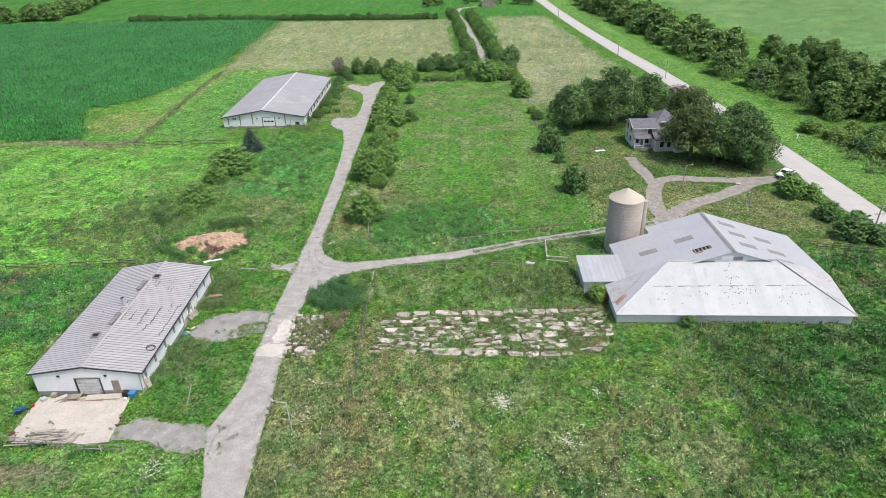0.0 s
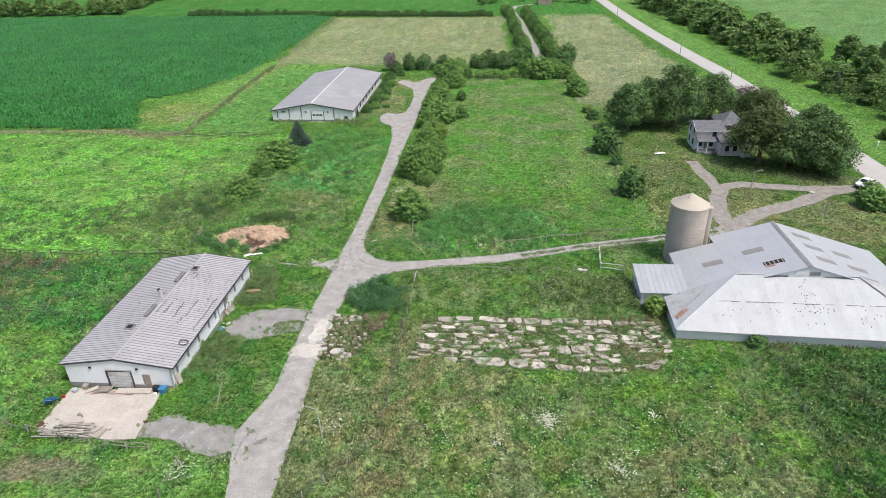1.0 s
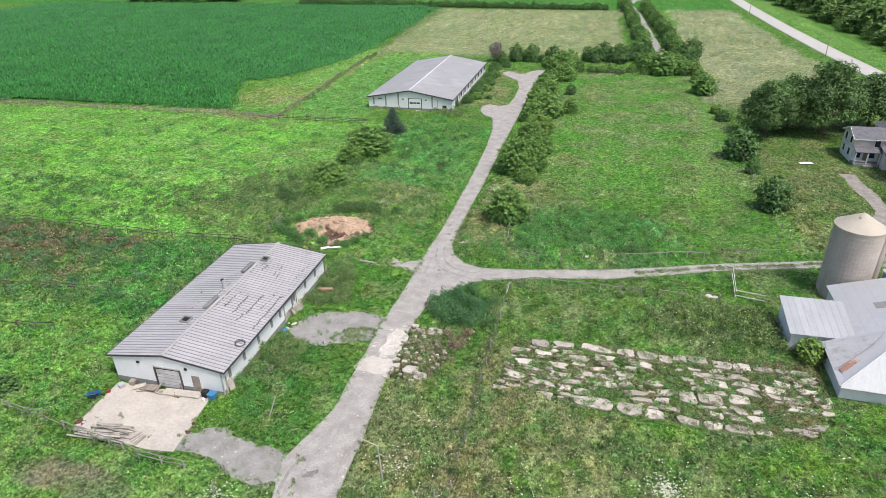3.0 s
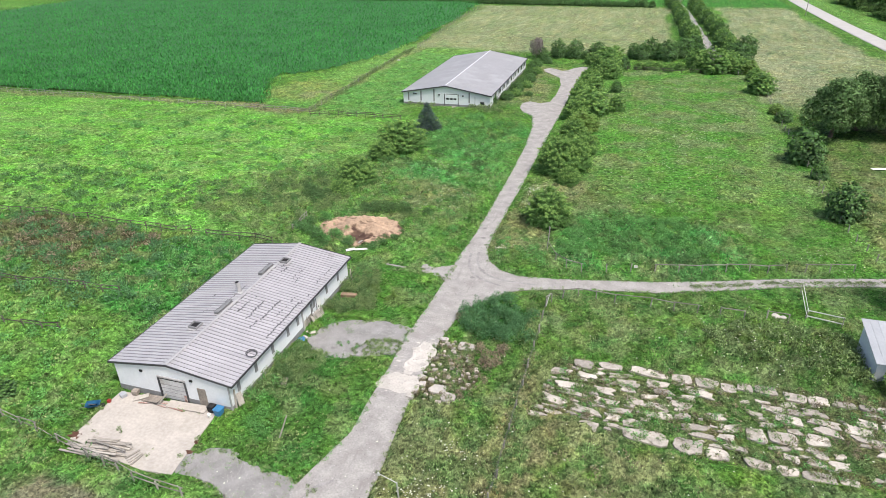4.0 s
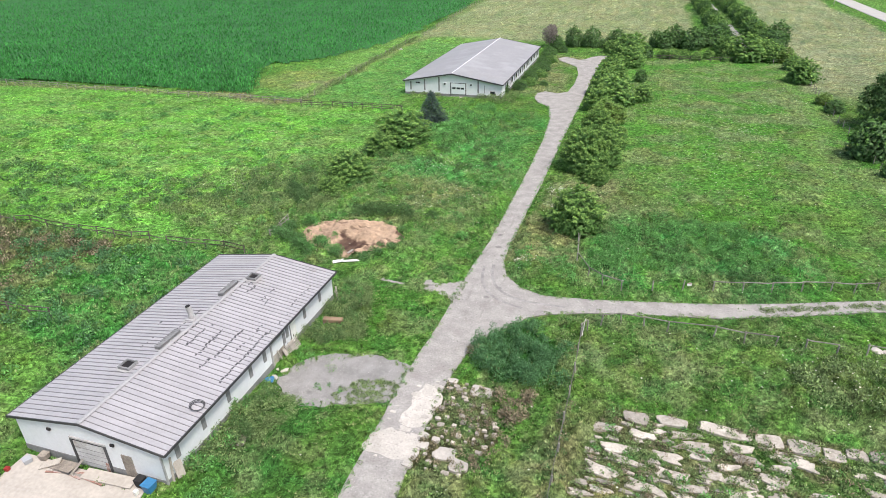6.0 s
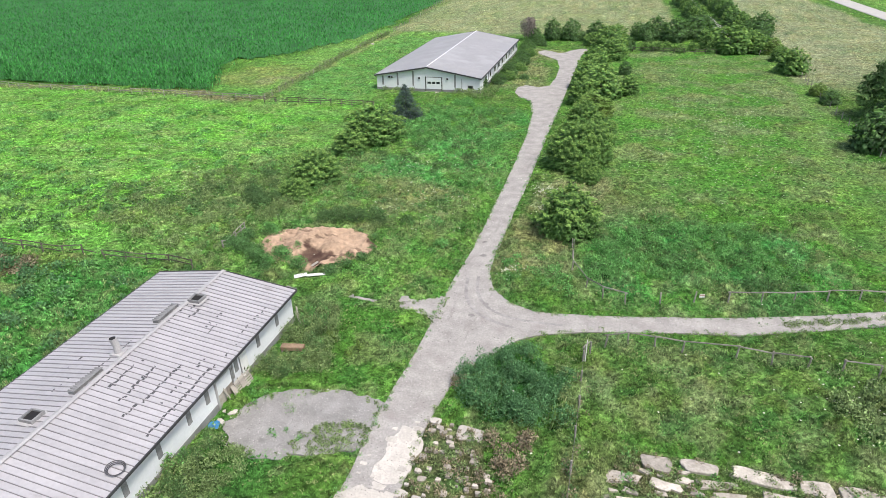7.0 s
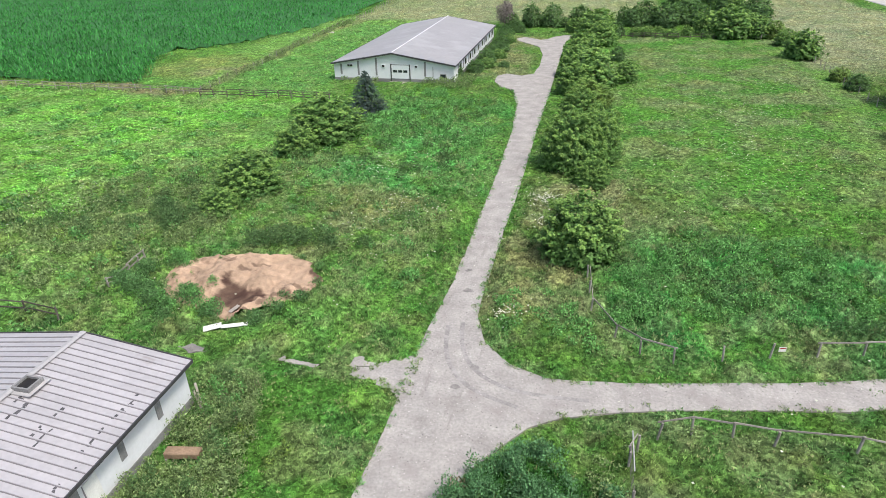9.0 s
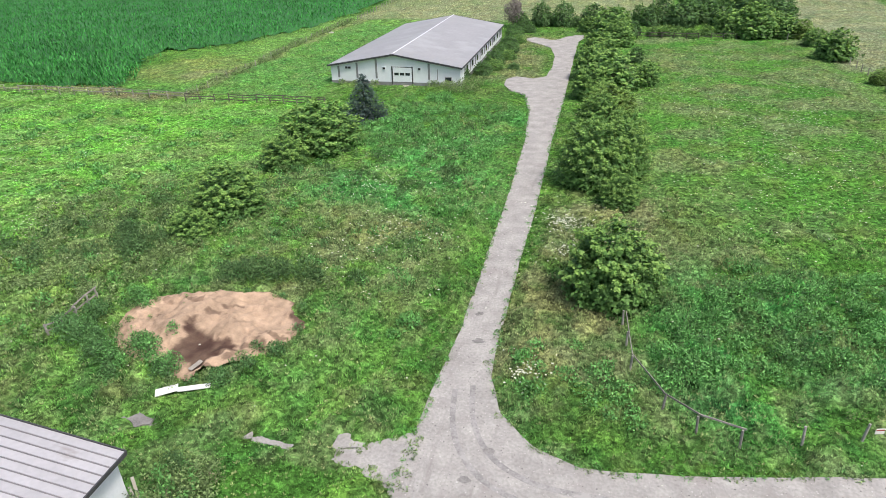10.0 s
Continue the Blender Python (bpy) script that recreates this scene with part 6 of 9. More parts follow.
def make_spruce(seed, h, r, n, leafkind="spruce", label="blue-grey spruce with drooping branches"):
    rs = np.random.default_rng(seed)
    ob = thing("spruce", (0, 0, 0), 0, label, "tree")
    bm = bmesh.new()
    tube(bm, (0, 0, -0.2), (0, 0, h * 0.95), 0.14, 0.03, 7)
    part("trunk", bm, M_BARK, ob)
    vs = []
    tiers = 11
    for k in range(tiers):
        z = 0.25 + (h - 0.5) * k / tiers
        rr = r * (1 - k / tiers) ** 0.85
        m = int(n / tiers * 1.6 * (1 - k / tiers) + 18)
        a = rs.random(m) * math.tau
        arm = np.floor(a / math.tau * 11) * math.tau / 11 + rs.normal(size=m) * 0.13 + k
        d = rr * np.sqrt(rs.random(m)) * (0.8 + 0.3 * rs.random(m))
        p = np.stack([d * np.cos(arm), d * np.sin(arm), z + 0.5 * (1 - d / max(rr, 0.1)) - 0.12 * d + rs.normal(size=m) * 0.12], 1)
        out = np.stack([np.cos(arm), np.sin(arm), np.full(m, -0.2)], 1) + rs.normal(size=(m, 3)) * 0.4
        out /= np.linalg.norm(out, axis=1)[:, None]
        side = np.cross(out, np.array((0, 0, 1.0)))
        s = (0.28 + 0.14 * rs.random(m))[:, None]
        vs.append(np.stack([p - out * s * 0.7, p + side * s * 0.32, p + out * s * 0.8, p - side * s * 0.32], 1))
    v = np.concatenate(vs).reshape(-1, 3)
    v[:, 2] = np.maximum(v[:, 2], 0.03)
    np_mesh("crown", v, np.arange(len(v)).reshape(-1, 4), LEAVES[leafkind], parent=ob)
    return ob


fine_s = [make_shrub(s, "shrub", 9800, 0.17, shoots=60) for s in (47, 48)]
near_s = [make_shrub(s, "shrub", 6400, 0.19, shoots=44) for s in (41, 42, 43)]
near_l = [make_shrub(s, "light", 6400, 0.19, shoots=40) for s in (51,)]
far_s = [make_shrub(s, "shrub", 1700, 0.36, shoots=30) for s in (44, 45, 46)]
far_l = [make_shrub(s, "light", 1700, 0.36, shoots=30) for s in (54, 55)]
far_d = [make_shrub(s, "dark", 1700, 0.36, shoots=30) for s in (61, 62, 63)]
used = []
jit = random.Random(77)


def shrub(kind, x, y, r, h, push=0.35):
    close = y < 158 and -52 < x < 0
    if -38.5 < x < -29 and 160 < y < 219:
        r, h = 0.86 * r, 0.85 * h
    if close:
        r, h = 1.06 * r, 0.84 * h
    nearest = close and y < 126 and r > 1.5
    pool = {"s": fine_s if nearest else near_s if close else far_s, "l": near_l if close else far_l, "d": far_d}[kind]
    return place(pool[jit.randrange(len(pool))], x, y + push * r, r, h, jit.uniform(0, 360), fresh=used, grow=1.15)


# hedge along the driveway
for k, x, y, r, h in (("s", -14.8, 100.9, 3.1, 6.1), ("s", -13.8, 117.3, 1.8, 3.2), ("s", -16.4, 121.4, 3.3, 6.6), ("s", -14.0, 123.8, 3.0, 6.0), ("s", -12.9, 133.0, 2.2, 4.6), ("s", -17.0, 129.5, 2.4, 4.4),
                      ("s", -16.0, 139.5, 2.6, 4.8), ("l", -14.8, 145.4, 3.1, 4.6), ("s", -17.4, 154.5, 2.6, 4.6), ("s", -14.8, 158.4, 4.0, 5.2), ("s", -17.6, 166.5, 2.9, 4.6),
                      ("d", -10.4, 180.3, 1.4, 2.7), ("s", -9.3, 163.6, 2.0, 3.2), ("s", -15.4, 174.5, 2.8, 4.4), ("s", -17.0, 184.0, 3.2, 4.2), ("s", -13.8, 195.4, 3.2, 4.4), ("s", -14.5, 206.0, 4.2, 5.6),
                      ("d", -18.7, 221.0, 3.0, 4.6), ("d", -10.2, 207.5, 1.9, 3.2), ("d", -8.3, 224.4, 1.9, 4.2), ("s", -12.5, 200.0, 2.6, 4.0), ("s", -16.8, 182.0, 2.4, 3.6),
                      ("s", -46.9, 127.4, 4.5, 5.9), ("s", -47.9, 120.9, 2.4, 3.9), ("s", -47.7, 109.0, 3.2, 4.8), ("s", -47.9, 104.0, 1.9, 2.9), ("d", -49.0, 112.5, 1.4, 2.0),
                      ("d", -30.4, 220.5, 2.6, 5.0), ("d", -25.4, 220.8, 2.5, 5.0), ("d", -35.0, 219.0, 2.0, 3.2), ("d", -22.3, 221.0, 1.6, 2.2), ("d", -28.0, 223.0, 1.8, 2.6),
                      ("d", -3.4, 224.6, 3.4, 5.4), ("d", 1.4, 222.4, 3.4, 5.2), ("d", 6.6, 229.0, 3.6, 5.2), ("s", 9.0, 213.0, 2.9, 4.8), ("s", 13.2, 207.6, 4.4, 6.0), ("d", 24.1, 234.9, 3.6, 5.4),
                      ("s", 19.4, 208.4, 3.2, 4.0), ("l", 22.4, 207.0, 2.3, 3.4), ("s", 22.6, 186.0, 3.2, 4.6), ("s", 23.2, 191.0, 2.2, 3.4), ("l", 23.6, 168.6, 1.6, 2.0), ("d", 24.2, 162.5, 1.8, 2.2), ("s", 5.0, 209.5, 1.6, 2.0), ("s", -1.0, 208.5, 1.6, 2.0), ("s", -6.0, 208.0, 1.5, 1.9),
                      ("d", 24.7, 112.9, 2.5, 5.2), ("d", 23.7, 136.5, 3.0, 5.6), ("d", 24.5, 129.0, 1.3, 2.6), ("d", 24.6, 120.0, 1.0, 1.6),
                      ("s", 66.9, 113.6, 2.1, 2.8), ("s", 64.8, 108.6, 2.6, 3.4), ("s", 67.6, 107.4, 2.2, 2.8), ("d", 66.4, 99.2, 2.2, 2.8), ("d", 68.4, 94.0, 2.5, 3.2), ("d", 66.0, 91.0, 2.6, 3.4), ("d", 69.5, 90.0, 2.2, 2.8), ("d", 64.3, 123.6, 1.8, 3.2),
                      ("l", 88.2, 147.0, 2.6, 3.2), ("l", 91.0, 141.6, 2.4, 2.6), ("l", 92.6, 137.5, 2.6, 2.8), ("d", 93.0, 132.6, 2.8, 3.4), ("l", 94.4, 128.0, 2.6, 3.0), ("d", 95.4, 122.5, 2.8, 3.2), ("l", 97.5, 136.0, 2.6, 3.0), ("d", 99.0, 128.5, 3.0, 3.6), ("l", 97, 145, 2.4, 3), ("d", 101, 140, 3, 3.6),
                      ("d", -57.8, 51.2, 1.7, 1.9), ("l", 20.8, 74.3, 1.5, 2.2), ("d", 31.4, 67.5, 1.2, 1.4), ("d", -37.5, 163.5, 1.6, 2.4), ("d", -35.0, 168.0, 2.0, 2.4), ("s", -33.6, 172.0, 1.8, 2.0), ("d", -34.4, 176.5, 2.2, 2.6), ("s", -32.6, 180.5, 1.8, 2.0), ("d", -34.6, 183.0, 2.0, 2.4), ("d", -33.2, 187.5, 2.2, 2.4), ("d", -34.0, 192.0, 2.4, 2.8), ("s", -32.8, 197.0, 1.9, 2.2), ("d", -34.6, 200.0, 2.0, 2.6), ("d", -30.5, 172.5, 1.3, 1.3), ("d", -34.8, 206.0, 2.2, 2.8), ("d", -32.0, 211.0, 1.8, 2.2), ("d", -33.5, 215.5, 2.0, 2.6), ("s", -19.5, 213.0, 2.2, 3.0), ("s", -13.2, 214.5, 3.2, 4.6), ("d", -6.2, 222.0, 2.6, 4.0), ("d", 9.8, 221.5, 3.2, 4.8), ("d", 4.0, 226.0, 3.0, 4.4), ("s", 17.8, 214.5, 3.0, 4.4), ("d", 21.5, 222.0, 3.4, 5.0), ("s", 22.8, 199.5, 2.2, 3.0), ("s", 9.6, 207.6, 2.0, 2.8), ("s", -3.5, 207.6, 1.7, 2.2), ("s", 2.0, 207.4, 1.6, 1.8)):
    shrub(k, x, y, r, h)
# hedges along the lane
for i in range(15):
    t = i / 14
    y = 240 + 120 * t
    xl = np.interp(y, [212, 265, 334, 372], [15.6, 13.4, 9.9, 6.5])
    shrub("s" if i % 3 else "d", xl - 4.6 + jit.uniform(-0.6, 0.6), y + jit.uniform(-2, 2), jit.uniform(2.2, 3.1), jit.uniform(3.6, 5.0))
    shrub("s" if i % 2 else "d", xl + 5.6 + jit.uniform(-0.7, 0.7), y - 12 + jit.uniform(-2, 2), jit.uniform(2.4, 3.4), jit.uniform(3.8, 5.4))
for i in range(58):
    x = -171 + 166 * i / 57 + jit.uniform(-1, 1)
    shrub("d", x, 347 + 0.09 * -x + jit.uniform(-1, 1), jit.uniform(1.7, 2.7), jit.uniform(2.0, 3.4))

# patterns that found no place are taken away again
for proto in fine_s + near_s + near_l + far_s + far_l + far_d:
    if proto not in used:
        for o in (*proto.children_recursive, proto):
            bpy.data.objects.remove(o)

# large trees round the house
HOUSE_T = ((30.9, 153.5, 12.0, 7.8, "yard", 11), (42.0, 156.0, 16.5, 9.0, "yard", 12), (36.5, 159, 12.0, 7.5, "yard", 13), (52.0, 160.5, 13.0, 8.0, "yard", 14), (53.0, 130.4, 12.6, 8.2, "shade", 15), (63.0, 126.6, 12.0, 8.4, "yard", 16), (57.5, 128.6, 11.0, 7.4, "yard", 17), (57.5, 146.0, 12.5, 8.4, "shade", 18), (65.4, 136.0, 11.5, 7.0, "yard", 19))
for x, y, h, r, k, s in HOUSE_T:
    t = make_tree(s, k, h, r, 8600, 0.34, 4.4 if k == "shade" else 2.6, "large dark green broadleaf tree in the house yard")
    t.matrix_basis = pose(x, y, 0, 0, 0, s * 37)
sp = make_spruce(5, 6.3, 3.7, 3600)
sp.matrix_basis = pose(-45.4, 140.0, 0)
# bare grey tree behind the far barn
dead = thing("dead_tree", (-36.8, 219.5, 0), 0, "leafless purple-grey tree with fine twigs", "tree")
rs = np.random.default_rng(3)
bm = bmesh.new()
tube(bm, (0, 0, -0.2), (0, 0, 2.0), 0.22, 0.16, 7)
for k in range(26):
    a, z = k * 2.4, 1.2 + 4.0 * rs.random()
    e_ = (1.6 * math.cos(a) * rs.uniform(0.4, 1.2), 1.6 * math.sin(a) * rs.uniform(0.4, 1.2), min(6.0, z + rs.uniform(1.0, 2.2)))
    tube(bm, (0, 0, z * 0.6), e_, 0.06, 0.015, 4)
part("trunk", bm, LEAVES["grey"], dead)
v, f = leaf_cloud([(0, 0, 3.4, 2.2, 2.2, 2.6), (0.6, 0.5, 4.6, 1.3, 1.3, 1.5)], 1300, 0.34, rs)
np_mesh("twig_crown", v, f, LEAVES["grey"], parent=dead)
for x, y, k in ((60.6, 160.5, 1.45),):
    copy_thing(dead, pose(x, y, 0, 0, 0, 70 * k) @ Matrix.Diagonal((k * 1.2, k * 1.2, k, 1)))

# woods east of the road, and a belt to the north-west
wood_n = [make_tree(84 + k, "wood", 10.0, 5.0, 2100, 0.5, 1.2, "broadleaf woodland tree in full mid-green leaf") for k in range(3)]
wood_f = [make_tree(80 + k, "wood", 10.0, 5.0, 700, 0.82, 1.2, "broadleaf woodland tree in full mid-green leaf") for k in range(3)]
wood_p = wood_n + wood_f
for w_ in wood_p:
    w_["group"] = "roadside woodland"
wspr = make_spruce(90, 9.0, 2.8, 700, "spruce", "blue-grey spruce at the woodland edge")
wspr["group"] = "roadside woodland"
wd = random.Random(4)
used_w = []
for i in range(104):
    y = 150 + 250 * wd.random() ** 1.5
    xf = np.interp(y, [150, 155, 175, 205, 232, 265, 318, 390], [108, 96, 90, 87.5, 85.5, 85, 81, 75])
    depth = wd.uniform(0, 1)
    x = xf + 4 + depth * np.interp(y, [150, 200, 260, 330, 400], [62, 36, 22, 13, 10])
    h = wd.uniform(8.0, 12.0) * (0.8 if depth < 0.12 else 1)
    if wd.random() < 0.10 and depth < 0.3:
        place(wspr, x, y, 2.6, h * 0.9, wd.uniform(0, 360), 2.8, 9.0, used_w)
    else:
        place((wood_n if y < 232 else wood_f)[wd.randrange(3)], x, y, wd.uniform(5.0, 7.2), h, wd.uniform(0, 360), 5.0, 10.0, used_w)
for i in range(46):
    t = i / 45
    x, y = np.interp(t, [0, 0.45, 1], [-290, -222, -248]) + wd.uniform(-6, 6), np.interp(t, [0, 0.45, 1], [368, 372, 520]) + wd.uniform(-6, 6)
    place(wood_f[wd.randrange(3)], x, y, wd.uniform(4.5, 6.5), wd.uniform(7, 10), wd.uniform(0, 360), 5.0, 10.0, used_w)
for x, y, r, h in ((-4, 404, 5, 8), (-10, 398, 4, 6), (14, 410, 4, 7), (26, 402, 4, 7), (34, 408, 4, 7), (44, 404, 5, 8), (50, 398, 4, 6), (20, 420, 5, 8)):
    place(wood_f[wd.randrange(3)], x, y, r, h, wd.uniform(0, 360), 5.0, 10.0, used_w)

for proto in wood_p + [wspr]:
    if proto not in used_w:
        for o in (*proto.children_recursive, proto):
            bpy.data.objects.remove(o)

# ---- corn field ----
def corn():
    """Rows of maize: ragged leaves over a closed dark sheet that stands in for shade."""
    xs = np.arange(-330, -70, 2.0)
    ys = np.arange(151, 350, 2.0)
    X, Y = np.meshgrid(xs, ys)
    bayx = 151.2 + 2.5 * (N1(X, Y, 9) - 0.5)
    ok = (X < corn_edge(Y) - 1.0 - 3 * N2(X, Y, 5)) & (Y > bayx)
    Z = (1.35 + 0.25 * (N3(X, Y, 5) - 0.5)) * np.clip((corn_edge(Y) - 3 * N2(X, Y, 5) - X - 1) / 9, 0.05, 1) * np.clip((Y - bayx) / 6, 0.05, 1)
    idx = np.arange(X.size).reshape(X.shape)
    f = np.stack([idx[:-1, :-1], idx[:-1, 1:], idx[1:, 1:], idx[1:, :-1]], -1).reshape(-1, 4)
    f = f[ok.ravel()[f].all(1)]
    used_ = np.unique(f)
    back = np.full(X.size, -1)
    back[used_] = np.arange(len(used_))
    root = thing("corn_field", (0, 0, 0), 0, "tall deep green maize field in close rows", "corn field", "", "stuff")
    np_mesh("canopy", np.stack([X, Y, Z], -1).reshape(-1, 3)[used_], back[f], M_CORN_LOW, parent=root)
    n = 112000
    u = rng.random(n)
    y = 150 + 200 * u ** 1.7
    x = -335 + 258 * rng.random(n) ** 0.75
    x = np.round(x / 0.76) * 0.76 + rng.normal(size=n) * 0.12
    bay = 151.2 + 2.5 * (N1(x, y, 9) - 0.5)
    k = (x < corn_edge(y) - 3 * N2(x, y, 5) + 1.2 * rng.normal(size=n) * (rng.random(n) < 0.3)) & (y > bay - 1.0 * (rng.random(n) < 0.1))
    x, y = x[k], y[k]
    m = len(x)
    hgt = (1.85 + 0.35 * N1.fbm(x, y, 10)) * np.clip((y - bay[k]) / 2.0 + 0.55, 0.5, 1)
    a = rng.random(m) * math.tau
    ln = 0.26 + 0.26 * rng.random(m)
    dx, dy = np.cos(a) * ln, np.sin(a) * ln
    w = 0.06 + 0.04 * rng.random(m)
    px, py = -np.sin(a) * w, np.cos(a) * w
    rim = (x > corn_edge(y) - 7.5) | (y < 156)
    z0 = hgt * np.where(rim, 0.1 + 0.85 * rng.random(m), 0.55 + 0.4 * rng.random(m))
    p0 = np.stack([x - px, y - py, z0], 1)
    p1 = np.stack([x + px, y + py, z0], 1)
    up = z0 + 0.5 * (0.4 + rng.random(m))
    p2 = np.stack([x + dx * 0.55 + px, y + dy * 0.55 + py, up], 1)
    p3 = np.stack([x + dx, y + dy, up + 0.05], 1)
    v = np.stack([p0, p1, p2, p3], 1).reshape(-1, 3)
    np_mesh("leaves", v, np.arange(4 * m).reshape(m, 4), M_CORN, parent=root)


corn()


# ---- grass and weeds ----
KEEP_OUT = [PAD, SAND, SPOT_A, SPOT_B, SPOT_C, SPOT_D] + BUILDINGS + LOOPS
THIN_OUT = [YARD, SIDE]


def grass(name, x0, x1, y0, y1, n, wide, tall, label, power=1.0, blades=9):
    """Tufts of blades that splay from their roots, each tuft of one tone."""
    x = x0 + (x1 - x0) * rng.random(n)
    y = y0 + (y1 - y0) * rng.random(n) ** power
    k = np.ones(n, bool)
    jx, jy = x + 0.8 * (N1.fbm(x, y, 1.5) - 0.5) + 0.08 * rng.normal(size=n), y + 0.8 * (N2.fbm(x, y, 1.5) - 0.5) + 0.08 * rng.normal(size=n)
    for p in KEEP_OUT:
        k &= ~inside(jx, jy, p)
    mid = np.abs(y - np.interp(x, [0, 7, 14, 27, 37], [88.3, 90.4, 93, 96.7, 99.2])) < 0.75 * N2.fbm(x, y, 1.6) - 0.05
    k &= ~inside(jx, jy, DRIVE) | mid & (x > 2) & (N1.fbm(x, y, 3.0) > 0.34)
    thin = np.zeros(n, bool)
    for p in THIN_OUT:
        thin |= inside(2 * jx - x, 2 * jy - y, p)
    k &= ~thin | (N3.fbm(x, y, 2.0) + 0.16 * (soft(x, -29, -26) * soft(-y, -71.5, -69)) > 0.48) & (rng.random(n) < 0.8)
    lot = np.nonzero(inside(x, y, LOT))[0]
    for (cx, cy, a, b) in SLABS:
        k[lot] &= ~((np.abs(x[lot] - cx) < a * 0.9 - 0.35 * N1(x[lot], y[lot], 0.7)) & (np.abs(y[lot] - cy) < b * 0.85 - 0.3 * N2(x[lot], y[lot], 0.6)))
    rub = inside(x, y, RUBBLE)
    k &= ~rub | (N3.fbm(x, y, 1.4) > 0.43) & (x > -20.6)
    k &= np.abs(x - road_x(y)) > 3.3
    k &= ~((x < corn_edge(y) - 3) & (y > 156) & (y < 350))
    x, y, thin = x[k], y[k], thin[k]
    c, h = cover(x, y)
    h = np.where(thin, np.minimum(h, 0.3), h)
    m = len(x)
    clump = 0.5 * N1.fbm(x, y, 1.6) + 0.5 * N3(x, y, 0.7)
    herb = N2.fbm(x, y + 70, 2.0) > 0.57
    stalk = (N3.fbm(x + 40, y, 2.4) > 0.55) & (rng.random(m) < 0.5)
    z0 = relief(x, y, h) - 0.07
    h = h * (0.3 + 1.2 * clump) * (0.55 + 0.8 * rng.random(m) ** 1.5) * tall * 0.75 * np.where(stalk, 1.3, 1)
    c = c * (0.66 + 0.62 * rng.random((m, 1)))
    c[stalk] = c[stalk] * 0.5 + C_PALE * 0.55
    yel = rng.random(m) < 0.03 + 0.14 * soft(N3.fbm(x, y, 4.0), 0.45, 0.65)
    c[yel] = c[yel] * 0.45 + C_DRY * 0.7
    spread = wide * (1.6 + 1.6 * rng.random(m)) * np.where(stalk, 0.6, 1)
    vs, cs = [], []
    for b in range(blades):
        a = (b + 0.8 * rng.random(m)) * math.tau / blades * 2.0
        w = wide * (0.55 + 0.6 * rng.random(m)) * np.where(herb, 1.4, 1) * np.where(stalk, 0.6, 1)
        out = spread * (0.35 + 0.9 * rng.random(m)) + 0.25 * h * rng.random(m)
        px, py = -np.sin(a) * w / 2, np.cos(a) * w / 2
        cx, cy = x + np.cos(a) * out * 0.3, y + np.sin(a) * out * 0.3
        zt = h * (0.45 + 0.6 * rng.random(m))
        tri = np.stack([np.stack([cx - px, cy - py, z0 + zt * 0.15], 1), np.stack([cx + px, cy + py, z0 + zt * 0.35], 1),
                        np.stack([x + np.cos(a) * out, y + np.sin(a) * out, z0 + 0.05 + zt], 1)], 1)
        vs.append(tri)
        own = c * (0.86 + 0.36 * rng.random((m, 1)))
        # blade feet darkened, tips lightened: shade near the roots put into colour
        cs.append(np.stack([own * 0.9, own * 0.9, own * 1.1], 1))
    v = np.concatenate(vs).reshape(-1, 3)
    cc = np.concatenate(cs).reshape(-1, 3)
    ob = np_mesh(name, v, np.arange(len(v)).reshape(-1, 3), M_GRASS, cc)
    return tagged(ob, label, "grass", "", "stuff")


grass("meadow_grass", -52, 40, 38, 71, 42000, 0.07, 0.6, "rough meadow grass and weeds in mixed greens", 1.0, 6)
grass("meadow_grass", 20, 40, 70, 84, 3000, 0.08, 0.6, "rough grass beside the old barn", 1.0, 6)
grass("meadow_grass", -52, 24, 70, 114, 72000, 0.055, 0.6, "fine meadow grass and weeds round the track crossing", 1.0, 6)
grass("meadow_grass", -80, 62, 112, 205, 36000, 0.10, 0.7, "rough meadow grass seen further off", 1.3, 6)
grass("meadow_grass", -105, -50, 38, 110, 19000, 0.10, 0.6, "paddock grass and weeds west of the barn", 1.0, 6)
grass("meadow_grass", -170, -60, 98, 150, 15000, 0.14, 0.7, "bright pasture grass west of the barns", 1.0, 6)
grass("meadow_grass", 24, 90, 83, 130, 9000, 0.15, 0.7, "yard grass beside the farmhouse", 1.0, 6)
grass("meadow_grass", 38, 90, 40, 84, 7000, 0.15, 0.8, "rank weeds and verge grass by the road", 1.0, 6)
grass("meadow_grass", -90, 75, 205, 350, 9000, 0.28, 0.8, "dry field grass in the distance", 1.0, 5)


# low weed clumps with broad leaves
def weed_mass(name, spots, label, leafkind="weed", size=0.26, per=220, spiky=0.35):
    rs_ = np.random.default_rng(len(spots) + len(label))
    vs = []
    px, py = np.array([p[0] for p in spots], float), np.array([p[1] for p in spots], float)
    rise = 0.7 * relief(px, py, cover(px, py)[1])
    for (x, y, r, h) in spots:
        if name == "barn_weeds" and -35.3 < x < -32.0 and 75.5 < y < 77.7:
            r, h = 0.5 * r, 0.3 * h
        v, f = leaf_cloud([(x, y, h * 0.4, r, r, h * 0.62), (x + 0.3 * r, y - 0.2 * r, h * 0.6, 0.5 * r, 0.5 * r, h * 0.5), (x - 0.3 * r, y + 0.25 * r, h * 0.55, 0.5 * r, 0.5 * r, h * 0.45)], int(per * r * r), size, rs_, spiky=spiky)
        v[:, 2] += rise[len(vs)]
        vs.append(v)
    v = np.concatenate(vs)
    return tagged(np_mesh(name, v, np.arange(len(v)).reshape(-1, 4), LEAVES[leafkind]), label, "weeds", "", "stuff")


wr = random.Random(9)


